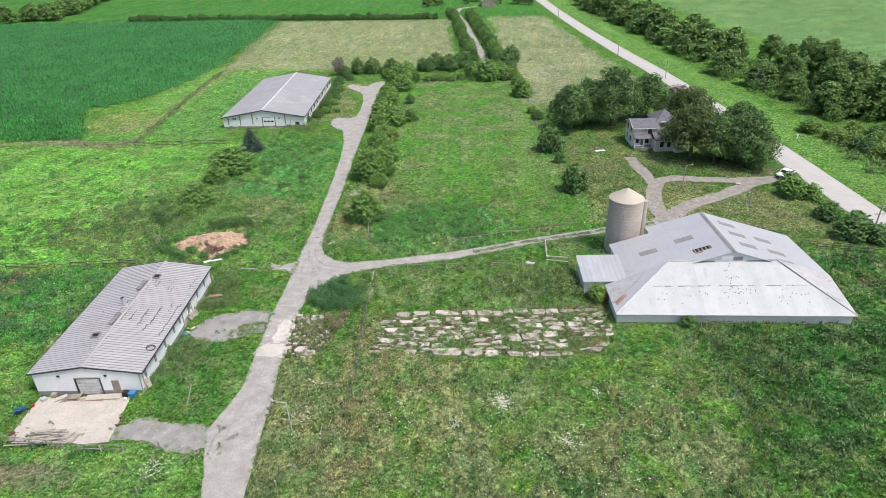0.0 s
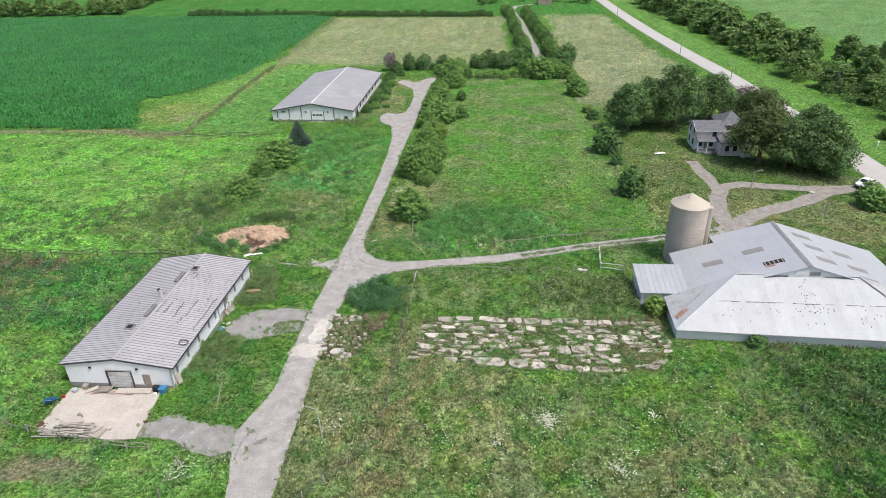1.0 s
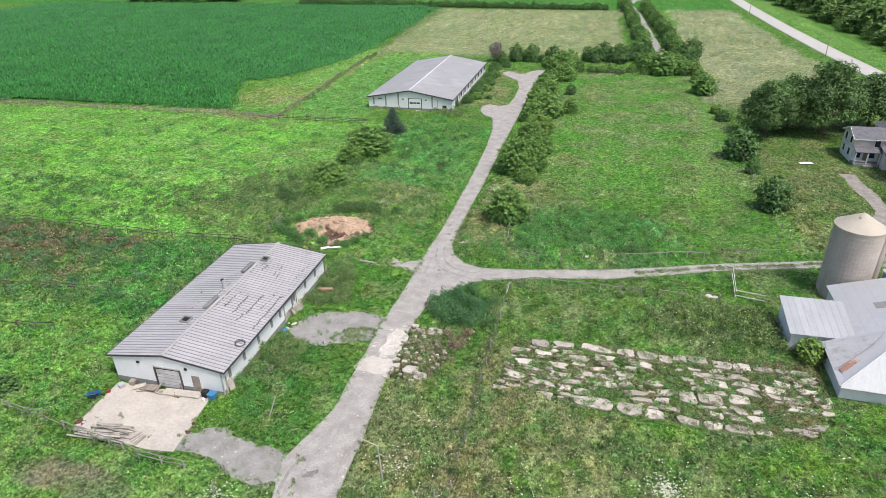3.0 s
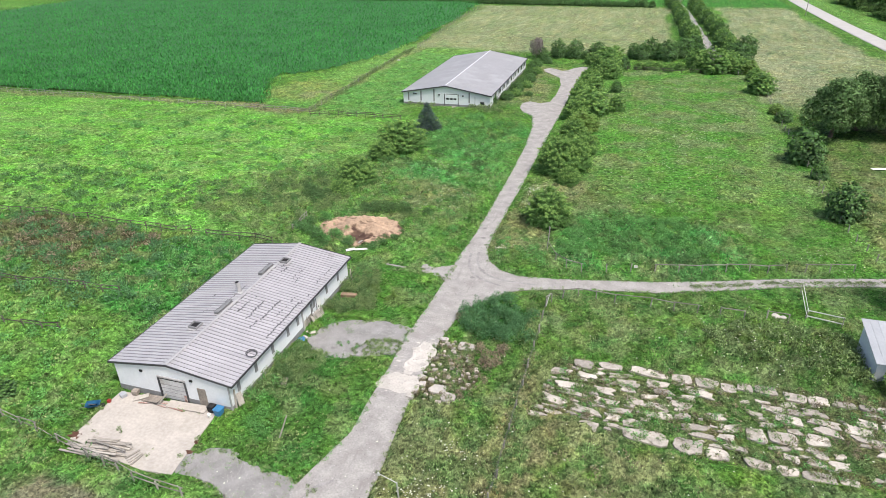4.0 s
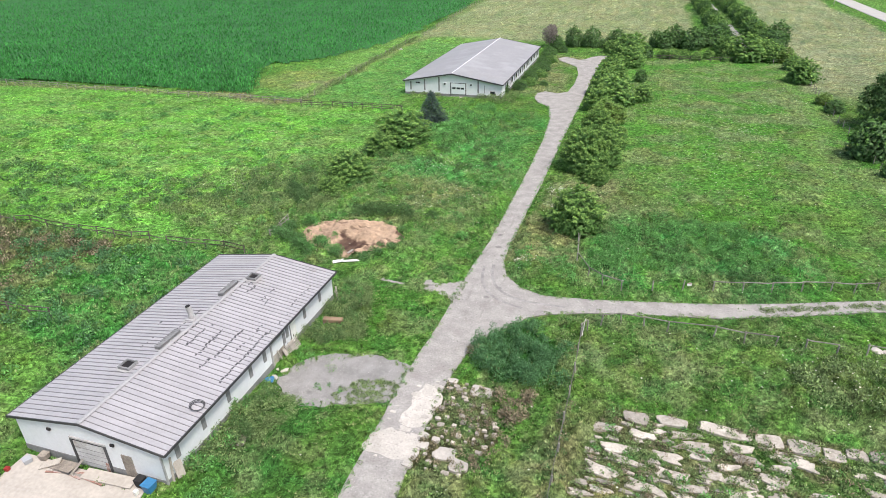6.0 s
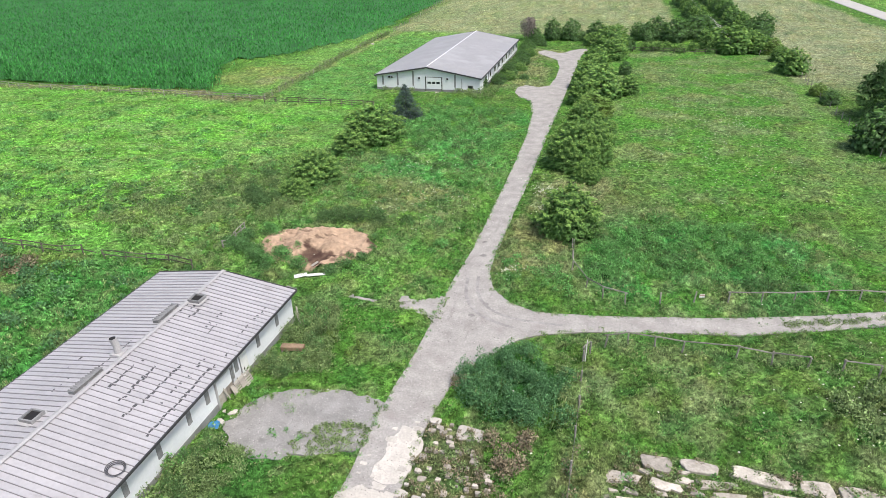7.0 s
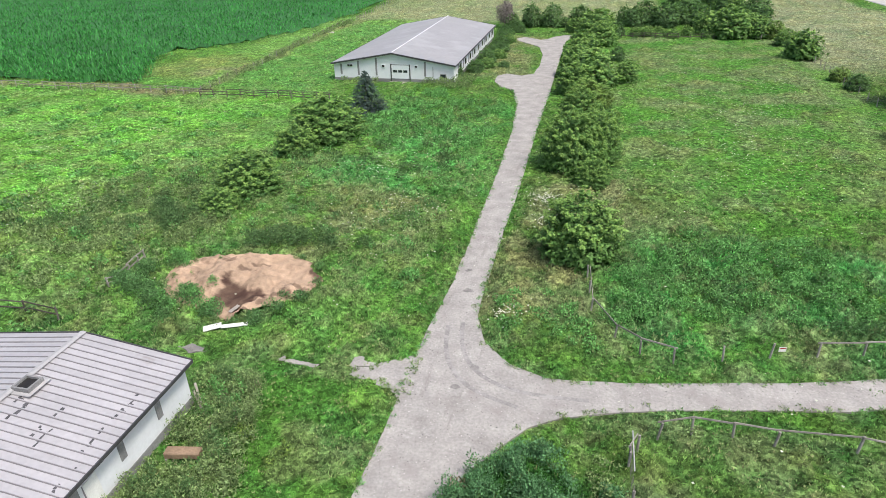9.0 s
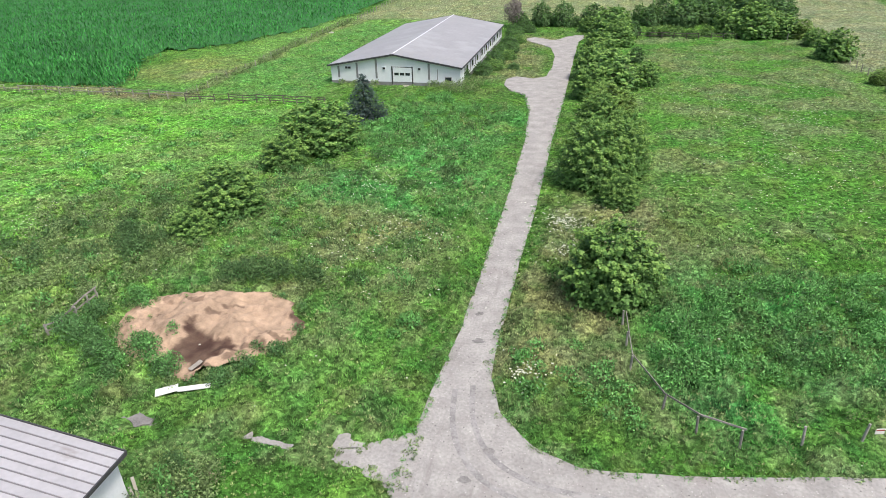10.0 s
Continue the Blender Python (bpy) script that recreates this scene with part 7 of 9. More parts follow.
def spots_in(poly, n, r, h):
    xs, ys = [p[0] for p in poly], [p[1] for p in poly]
    out = []
    while len(out) < n:
        x, y = wr.uniform(min(xs), max(xs)), wr.uniform(min(ys), max(ys))
        if inside(np.array(x), np.array(y), poly):
            out.append((x, y, wr.uniform(0.6, 1.3) * r, wr.uniform(0.6, 1.3) * h))
    return out


weed_mass("nettle_bed", spots_in([(-19.6, 73.6), (-19.8, 78.0), (-16.6, 80.4), (-12.3, 78.4), (-11.8, 73.4), (-15.3, 71.8)], 90, 0.7, 1.3), "dense dark green nettle bed beside the track", "nettle", 0.10, 760)
weed_mass("rubble_weeds", spots_in([(-13.6, 72.5), (-13.2, 80.6), (-11.8, 80.4), (-11.5, 72.5)], 34, 0.45, 0.6), "olive weeds between nettles and fence", "scrub", 0.12, 300)
weed_mass("withered_docks", spots_in([(-16.4, 71.6), (-14.2, 72.0), (-13.8, 69.4), (-15.6, 67.6), (-17.2, 70.2)], 22, 0.5, 0.7) + spots_in([(-20.4, 75.2), (-19.6, 78.2), (-18.8, 78.0), (-19.4, 75.0)], 9, 0.45, 0.7), "withered brown docks beside the rubble", "brown", 0.13, 420)
weed_mass("rubble_weeds", spots_in([(-20.8, 63.0), (-20.9, 71.6), (-16.0, 71.4), (-14.6, 66), (-16, 63)], 90, 0.33, 0.42), "dry brown and olive weeds between the broken concrete", "brown", 0.1, 420)
weed_mass("rubble_weeds", spots_in([(-20.6, 63.0), (-20.6, 71.6), (-16.0, 71.4), (-14.0, 66), (-15.5, 62.4)], 46, 0.36, 0.4), "olive weeds between the broken concrete", "scrub", 0.11, 420)
weed_mass("pad_weeds", [(-43.9, 51.7, 0.3, 0.3), (-43.5, 51.5, 0.2, 0.15), (-45.9, 50.9, 0.25, 0.12), (-45.3, 50.7, 0.2, 0.1), (-39.5, 49.9, 0.3, 0.1), (-39.4, 50.6, 0.15, 0.1), (-40.6, 55.4, 0.35, 0.2), (-40.0, 55.3, 0.3, 0.2), (-38.4, 55.3, 0.2, 0.15), (-36.7, 50.6, 0.3, 0.25), (-36.4, 52.6, 0.35, 0.3), (-47.3, 51.5, 0.5, 0.35), (-47.5, 53.4, 0.5, 0.4)], "weeds in the cracks of the concrete pad", "scrub", 0.08, 900)
weed_mass("slab_weeds", [(x, y, r, h * (0.6 if r < 0.3 else 1)) for x, y, r, h in spots_in(LOT, 560, 0.33, 0.32)], "olive weeds growing in the joints of the slabs", "scrub", 0.11, 360)
weed_mass("slab_weeds", spots_in(LOT, 260, 0.31, 0.32), "withered weeds growing in the joints of the slabs", "brown", 0.1, 380)
weed_mass("slab_weeds", spots_in(LOT, 90, 0.4, 0.4), "green weeds growing in the joints of the slabs", "herb", 0.11, 360)
weed_mass("meadow_weeds", spots_in([(-19.4, 90.6), (-20.4, 96), (-16, 96), (-13, 92.4), (-13, 89)], 26, 0.6, 0.6), "bright green weeds in the corner of the tracks", "herb", 0.13, 330)
weed_mass("meadow_weeds", spots_in([(-12.5, 92.5), (-11.5, 101), (-6, 107.6), (3.3, 107.5), (7.5, 98), (4, 94.5)], 150, 0.75, 0.9), "broad-leaved green weeds in the meadow corner", "herb", 0.125, 380)
weed_mass("rank_weeds", spots_in([(33, 40), (33, 66), (45, 66.5), (56, 67), (60, 86), (68, 84), (70, 60), (64, 40)], 240, 1.1, 1.1), "rank dark weeds and saplings beside the old barn", "dark", 0.25, 80)
weed_mass("barn_weeds", spots_in([(-35.4, 57.5), (-35.2, 66), (-31.5, 65), (-32.5, 58)], 34, 0.6, 0.8) + spots_in([(-35.3, 73.5), (-35.0, 82.5), (-32.0, 82), (-29.5, 75)], 60, 0.6, 0.8), "scrubby olive weeds along the barn wall", "scrub", 0.13, 330)
weed_mass("barn_weeds", spots_in([(-35.4, 57.5), (-35.2, 66), (-33.4, 65), (-33.5, 58)], 16, 0.5, 0.9) + spots_in([(-35.3, 76.5), (-35.0, 83), (-32.6, 82), (-31, 76)], 20, 0.5, 0.9), "green weeds along the barn wall", "herb", 0.13, 360)
weed_mass("heap_weeds", [(-46.8, 90.6, 1.4, 1.4), (-48.4, 91.2, 1.1, 1.0), (-45.2, 90.4, 0.9, 1.1), (-44.2, 89.2, 1.1, 1.2), (-42.0, 90.5, 1.1, 1.3), (-47.4, 93.2, 1.0, 1.0), (-41.2, 92.5, 0.55, 0.9), (-43.0, 89.0, 0.7, 0.8), (-34.0, 91.8, 0.8, 0.7), (-36.0, 88.9, 0.8, 0.8), (-46.0, 95.6, 0.8, 0.9), (-44.8, 94.6, 0.45, 0.6), (-39.5, 88.8, 0.9, 0.9), (-42.5, 87.9, 0.7, 0.8), (-34.9, 90.2, 0.7, 0.6)], "bushy green weeds at the edge of the sand heap", "weed", 0.11, 1000)
weed_mass("heap_weeds", [(-41.4, 99.2, 1.0, 1.3), (-39.8, 99.6, 1.2, 1.7), (-38.3, 99.8, 1.2, 1.8), (-37.2, 99.8, 1.0, 1.5), (-35.6, 100.0, 1.1, 1.7), (-34.6, 99.6, 0.7, 1.2), (-31.9, 100.3, 0.8, 1.1), (-50.8, 101.5, 1.5, 1.4), (-52.6, 103.4, 1.5, 1.6), (-49.5, 103.0, 1.0, 1.2)], "dark green bushy weeds behind the sand heap", "dark", 0.12, 900)
weed_mass("heap_weeds", [(-41.7, 90.4, 0.9, 1.3), (-42.2, 90.9, 0.7, 1.2), (-41.1, 92.2, 0.55, 1.3), (-39.5, 89.3, 0.9, 1.2), (-40.3, 89.1, 0.7, 1.1), (-42.4, 88.8, 0.6, 0.7), (-44.0, 89.6, 0.7, 1.0), (-43.2, 89.0, 0.6, 0.8), (-45.5, 95.3, 0.8, 1.2), (-44.8, 94.6, 0.45, 0.9), (-46.4, 95.6, 0.9, 1.0), (-42.9, 91.0, 0.6, 1.1)], "green weed clumps growing on the sand heap", "herb", 0.1, 900)
weed_mass("barn_weeds", [(-31.8, 55.0, 1.0, 0.9), (-33.0, 55.4, 0.8, 0.8), (-31.0, 56.4, 0.7, 0.7), (-32.6, 56.6, 0.9, 0.9)], "bushy green clump in the lawn by the barn corner", "herb", 0.1, 520)
weed_mass("far_barn_weeds", [(-38.6, 158.2, 1.6, 1.1), (-41.0, 158.8, 1.2, 0.9), (-36.0, 158.6, 1.5, 1.5), (-34.6, 161.0, 1.4, 1.3), (-50.5, 158.8, 0.9, 0.8), (-53.5, 158.9, 0.9, 0.7), (-56.0, 159.0, 0.8, 0.7), (-36.6, 155.6, 1.2, 1.0), (-34.6, 157.0, 1.3, 1.0)], "olive weeds growing against the far barn", "scrub", 0.2, 170)
heap_rim = []
for i in range(56):
    a, b = SAND[i % len(SAND)], SAND[(i + 1) % len(SAND)]
    t = wr.random()
    heap_rim.append((a[0] + (b[0] - a[0]) * t + wr.gauss(0, 0.35), a[1] + (b[1] - a[1]) * t + wr.gauss(0, 0.35), wr.uniform(0.25, 0.6), wr.uniform(0.3, 0.7)))
weed_mass("heap_weeds", [(-44.5, 95.4, 0.3, 0.75), (-43.0, 96.3, 0.25, 0.6), (-43.7, 93.4, 0.25, 0.8), (-42.2, 95.0, 0.2, 0.8), (-45.0, 93.0, 0.3, 0.6), (-44.2, 92.2, 0.25, 0.6), (-41.2, 97.0, 0.3, 0.6)], "small grey-green tufts on the sand", "scrub", 0.09, 900)
weed_mass("heap_weeds", heap_rim[:18], "olive weeds creeping over the edge of the sand", "scrub", 0.1, 700)
weed_mass("heap_weeds", heap_rim[44:], "green weeds creeping over the edge of the sand", "weed", 0.1, 700)
weed_mass("heap_weeds", [(-26.9, 96.0, 0.9, 0.8), (-27.6, 94.8, 0.5, 0.6)], "bright green weed clump beside the drive", "herb", 0.16, 420)
weed_mass("scrub_weeds", spots_in([(-60, 94), (-47, 96), (-46, 106), (-50, 116), (-62, 112)], 90, 0.9, 0.8) + spots_in([(-44, 99.5), (-27, 98), (-27, 110), (-42, 112)], 70, 0.7, 0.55), "olive scrub and tall weeds round the sand heap", "scrub", 0.125, 240)
weed_mass("barn_weeds", [(-28.6, 78.0, 0.5, 0.6), (-29.2, 77.2, 0.4, 0.4), (-31.2, 78.6, 0.6, 1.0)], "yellow-green weed clump in the lawn", "light", 0.13, 420)
weed_mass("lot_weeds", spots_in([(-11, 40), (30, 40), (30, 60), (-11, 61)], 90, 0.5, 0.45), "withered brown weeds in the rough lot", "brown", 0.13, 130)
weed_mass("lot_weeds", spots_in([(-19, 44), (-11, 44), (-11, 62), (-19, 62)], 50, 0.5, 0.5), "olive weeds between drive and fence", "scrub", 0.13, 260)


def spots_along(line, step, r, h, off=0.3):
    out = []
    for (a, b) in zip(line, line[1:]):
        n = max(1, int(math.dist(a, b) / step))
        for i in range(n):
            t = (i + wr.random()) / n
            if wr.random() < 0.75:
                out.append((a[0] + (b[0] - a[0]) * t + wr.gauss(0, off), a[1] + (b[1] - a[1]) * t + wr.gauss(0, off), wr.uniform(0.6, 1.4) * r, wr.uniform(0.6, 1.4) * h))
    return out


for kind_, n_, lab_ in (("herb", 190, "mounds of bright green herbs in the rough pasture"), ("scrub", 100, "mounds of pale olive weeds in the rough pasture"), ("weed", 70, "mounds of dark green weeds in the rough pasture")):
    weed_mass("weed_mounds", spots_in([(-62, 92), (-50, 88), (-47.5, 99), (-27, 99.5), (-26.5, 148), (-44, 156), (-46, 140), (-52, 118), (-64, 112)], n_, 0.62, 0.85), lab_, kind_, 0.15, 190)
weed_mass("weed_mounds", spots_in([(-64, 96), (-50, 98), (-48, 112), (-60, 110)], 26, 1.0, 1.0) + spots_in([(-46, 112), (-27, 114), (-27, 140), (-42, 146)], 34, 0.9, 0.8), "dark bushy mounds in the rough pasture", "dark", 0.15, 260)
weed_mass("weed_mounds", spots_in([(-12, 93.5), (-11, 101), (-6, 107), (5, 107), (7, 97)], 60, 0.6, 1.2), "tall mounds of green weeds in the meadow corner", "weed", 0.13, 260)
weed_mass("weed_mounds", spots_in([(-60, 40), (-49, 40), (-49, 84), (-60, 84), (-90, 70), (-90, 50)], 200, 0.8, 0.9), "mounds of rank weeds in the paddock", "herb", 0.19, 90)
weed_mass("barn_weeds", spots_in([(-35.3, 72.6), (-35.0, 83.0), (-31.6, 83.0), (-30.2, 75.6), (-31.6, 73.6)], 66, 0.5, 1.05), "tall olive scrub against the barn wall", "scrub", 0.085, 700)
weed_mass("barn_weeds", spots_in([(-35.3, 72.6), (-35.0, 83.0), (-32.2, 83.0), (-31.2, 75.6), (-32.6, 73.6)], 44, 0.5, 1.0), "dark green nettles against the barn wall", "dark", 0.085, 700)
weed_mass("barn_weeds", spots_in([(-34.8, 73.6), (-34.6, 83.0), (-31.6, 83.0), (-30.2, 75.6)], 7, 0.3, 1.2), "withered brown stalks among the scrub by the barn", "brown", 0.07, 700)
weed_mass("barn_weeds", spots_in([(-34.9, 61.5), (-34.6, 66.6), (-31.8, 66.2), (-30.4, 64.6), (-31.5, 61.5)], 46, 0.5, 0.7), "tall dry olive scrub south of the gravel yard", "scrub", 0.085, 600)
weed_mass("barn_weeds", spots_in([(-34.9, 58.5), (-34.6, 66.8), (-33.2, 66.2), (-32.4, 60)], 34, 0.5, 0.8), "dark green weeds south of the gravel yard", "dark", 0.085, 600)
weed_mass("gravel_weeds", spots_in([(-29.5, 67.0), (-28.6, 69.4), (-26.0, 70.6), (-24.6, 70.2), (-24.6, 68.4), (-27, 67.2)], 80, 0.3, 0.22), "low olive weeds spreading over the gravel yard", "scrub", 0.09, 520)
weed_mass("gravel_weeds", [(-30.9, 68.2, 0.3, 0.35), (-30.5, 68.0, 0.2, 0.2), (-30.0, 68.6, 0.25, 0.25), (-34.0, 71.2, 0.35, 0.4), (-33.6, 70.6, 0.3, 0.3), (-33.2, 71.6, 0.35, 0.4), (-28.9, 68.2, 0.3, 0.25)], "green weeds spreading over the gravel yard", "herb", 0.1, 480)
weed_mass("pasture_weeds", spots_in([(-62, 91), (-48, 88), (-46.5, 99), (-52, 110), (-70, 106), (-76, 97)], 130, 0.75, 0.75), "pale olive weeds on the rise behind the barn", "scrub", 0.15, 210)
weed_mass("pasture_weeds", spots_in([(-130, 100), (-76, 97), (-66, 110), (-56, 122), (-60, 140), (-130, 140)], 110, 1.1, 0.5), "deep green herbs in the western pasture", "herb", 0.26, 70)
weed_mass("pasture_weeds", spots_in([(-110, 88), (-62, 90), (-66, 104), (-110, 104)], 120, 1.0, 0.6), "dark green weeds along the paddock fence", "weed", 0.24, 80)
weed_mass("gravel_weeds", spots_along(YARD + YARD[:1], 0.45, 0.22, 0.2, 0.22) + spots_along(SIDE + SIDE[:1], 0.5, 0.22, 0.18, 0.2) + spots_along(SPOT_B + SPOT_B[:1], 0.4, 0.2, 0.15, 0.15) + spots_along(SPOT_A + SPOT_A[:1], 0.4, 0.2, 0.15, 0.15), "small weeds fringing the gravel patches", "scrub", 0.09, 560)
weed_mass("woodland_brush", [(float(np.interp(y_, [150, 155, 175, 205, 232, 265, 318, 390], [108, 96, 90, 87.5, 85.5, 85, 81, 75])) + wr.uniform(1, 22) * (1 if y_ < 260 else 0.5), y_, wr.uniform(1.6, 2.8), wr.uniform(2.2, 4.5)) for y_ in [152 + 225 * (i_ / 170) ** 1.2 for i_ in range(170)]], "leafy undergrowth closing the woodland edge", "wood", 0.5, 26)
weed_mass("verge_brush", spots_in([(85, 116), (88, 150), (106, 150), (108, 108), (90, 104)], 150, 1.2, 1.1), "olive brush on the far verge of the road", "scrub", 0.3, 60)
weed_mass("track_weeds", spots_along([(4, 89.4), (14, 92.9), (27, 96.7), (36, 99)], 0.25, 0.42, 0.2, 0.12), "low weeds along the middle of the side track", "scrub", 0.08, 520)
FRINGE = [p for p in DRIVE if 40 < p[1] < 160]
weed_mass("track_weeds", spots_along([p for p in FRINGE if p[0] < -21.9], 0.45, 0.2, 0.14, 0.14) + spots_along([p for p in FRINGE if p[0] > -21.5 and p[1] > 86], 0.45, 0.2, 0.14, 0.14), "green weeds fringing the driveway", "herb", 0.075, 620)
weed_mass("track_weeds", spots_along([p for p in FRINGE if p[0] < -21.9], 0.6, 0.2, 0.14, 0.14) + spots_along([p for p in FRINGE if p[0] > -21.5 and p[1] < 99], 0.5, 0.22, 0.16, 0.16), "olive weeds fringing the driveway", "scrub", 0.075, 620)
weed_mass("fence_weeds", spots_along([(-11.4, 75), (-11.4, 63), (-11.3, 50), (-12.2, 48.4), (-16.8, 42)], 0.7, 0.35, 0.6), "dark overgrowth along the wire fence", "dark", 0.11, 380)
weed_mass("fence_weeds", spots_along([(-11.5, 80.5), (-11.4, 63), (-11.3, 50), (-12.2, 48.4), (-16.8, 42)], 1.0, 0.35, 0.5), "withered overgrowth along the wire fence", "brown", 0.11, 300)
weed_mass("fence_weeds", spots_along([(-11.4, 81), (-10, 82.6), (-4.3, 83.3), (4.8, 83.2), (13.4, 84.1)], 0.6, 0.4, 0.6) + spots_along([(-10.9, 90.7), (-0.2, 93.2), (10, 96), (22.3, 99.4)], 1.0, 0.4, 0.6), "olive overgrowth along the track fences", "scrub", 0.12, 300)
weed_mass("fence_weeds", spots_along([(-1, 93.4), (7, 95.4)], 0.8, 0.7, 1.0), "dark green bushy weeds along the track fence", "weed", 0.13, 420)
weed_mass("fence_weeds", spots_along([(-125, 84.6), (-72, 85.5), (-49.2, 85.9)], 1.3, 0.5, 0.8) + spots_along([(-100, 67), (-59.8, 69.8)], 1.2, 0.5, 0.8) + spots_along([(-66, 51.2), (-47.8, 48.9), (-38.4, 47.3)], 0.9, 0.45, 0.7), "tall overgrowth along the paddock fences", "weed", 0.16, 160)
weed_mass("fence_weeds", spots_along([(-190, 149.0), (-132, 147.2), (-85, 146.8), (-76, 147.2)], 1.2, 0.5, 0.6) + spots_along([(-76.4, 148), (-77.2, 172), (-78.7, 196), (-79.1, 225)], 0.8, 0.8, 1.0), "dry olive overgrowth along the maize fence", "scrub", 0.22, 90)
weed_mass("pasture_weeds", spots_in([(-100, 66), (-50, 66), (-50, 84), (-100, 84)], 170, 1.1, 0.9), "tall rank green weeds in the old paddocks", "nettle", 0.20, 110)
weed_mass("pasture_weeds", spots_in([(-100, 72), (-68, 72), (-64, 84), (-100, 84)], 70, 0.9, 0.9), "withered brown docks in the old paddock", "brown", 0.18, 120)
weed_mass("north_weeds", spots_in([(-44, 128), (-26, 126), (-27, 146), (-40, 158), (-44, 146)], 80, 1.1, 0.7), "dark green weeds before the far barn", "herb", 0.22, 110)
weed_mass("lot_weeds", spots_in([(4, 76), (19, 75), (19, 83), (6, 82)], 60, 0.9, 0.8), "olive weeds in the lot", "scrub", 0.17, 170)


def flowers(name, groups, label):
    pts = []
    for (x, y, s, n) in groups:
        for _ in range(n):
            q = wr.choice((0.5, 1.0, 1.9))
            pts.append((wr.gauss(x, s * q), wr.gauss(y, s * q), wr.uniform(0.35, 0.75)))
    p = np.array(pts)
    p[:, 2] = relief(p[:, 0], p[:, 1], cover(p[:, 0], p[:, 1])[1]) + 0.3 * p[:, 2]
    m = len(p)
    s = 0.035 + 0.06 * rng.random(m)
    a = rng.random(m) * math.tau
    v = np.stack([p + np.stack([np.cos(a + k * math.pi / 2) * s, np.sin(a + k * math.pi / 2) * s, 0.02 * (k % 2) + 0 * s], 1) for k in range(4)], 1).reshape(-1, 3)
    return tagged(np_mesh(name, v, np.arange(4 * m).reshape(m, 4), M_FLOWER), label, "flowers", "", "stuff")


flowers("wild_flowers", [(5.6, 53.5, 0.8, 420), (12.0, 47.5, 0.6, 120), (0.5, 50.0, 0.5, 80), (16.5, 55.0, 0.5, 60), (14, 50, 1.8, 50), (20, 53, 3.0, 60), (9, 46, 1.5, 50), (24, 57, 3, 40), (-16.0, 51.0, 1.4, 200), (-15.5, 57, 1.6, 70), (0, 45, 2.5, 60), (17, 43, 3, 60), (-29.6, 45, 1.2, 200), (-5, 52, 3, 120),
                         (-18.3, 113, 1.0, 260), (-17.5, 108, 1.0, 150), (8, 148, 3, 160), (14, 165, 4, 160), (2, 135, 4, 120), (-5, 158, 3, 120), (-36, 118, 3, 200), (-31, 108, 3, 160), (-62, 104, 3, 220), (-80, 118, 5, 200), (-90, 130, 7, 200), (-70, 128, 4, 120), (-19.2, 92.8, 0.5, 60), (7, 79, 4, 100), (10, 50, 11, 260), (20, 48, 9, 240), (20, 100, 3, 60), (4, 150, 9, 420), (10, 180, 9, 260), (2, 125, 8, 320), (-80, 115, 16, 420), (-110, 130, 14, 300), (-34, 130, 6, 200), (-33, 105, 5, 160), (12, 79, 6, 120)],
        "scattered white wild flower heads")


M_TROUGH = mat("tan_boards", (0.24, 0.17, 0.115), 0.85, var=0.25, scale=1.5, bump=0.2)
M_MARK = mat("pressed_gravel", (0.24, 0.23, 0.225), 0.95, var=0.25, scale=1.2, spots=[((0.325, 0.31, 0.30), 0.9, 0.5)])


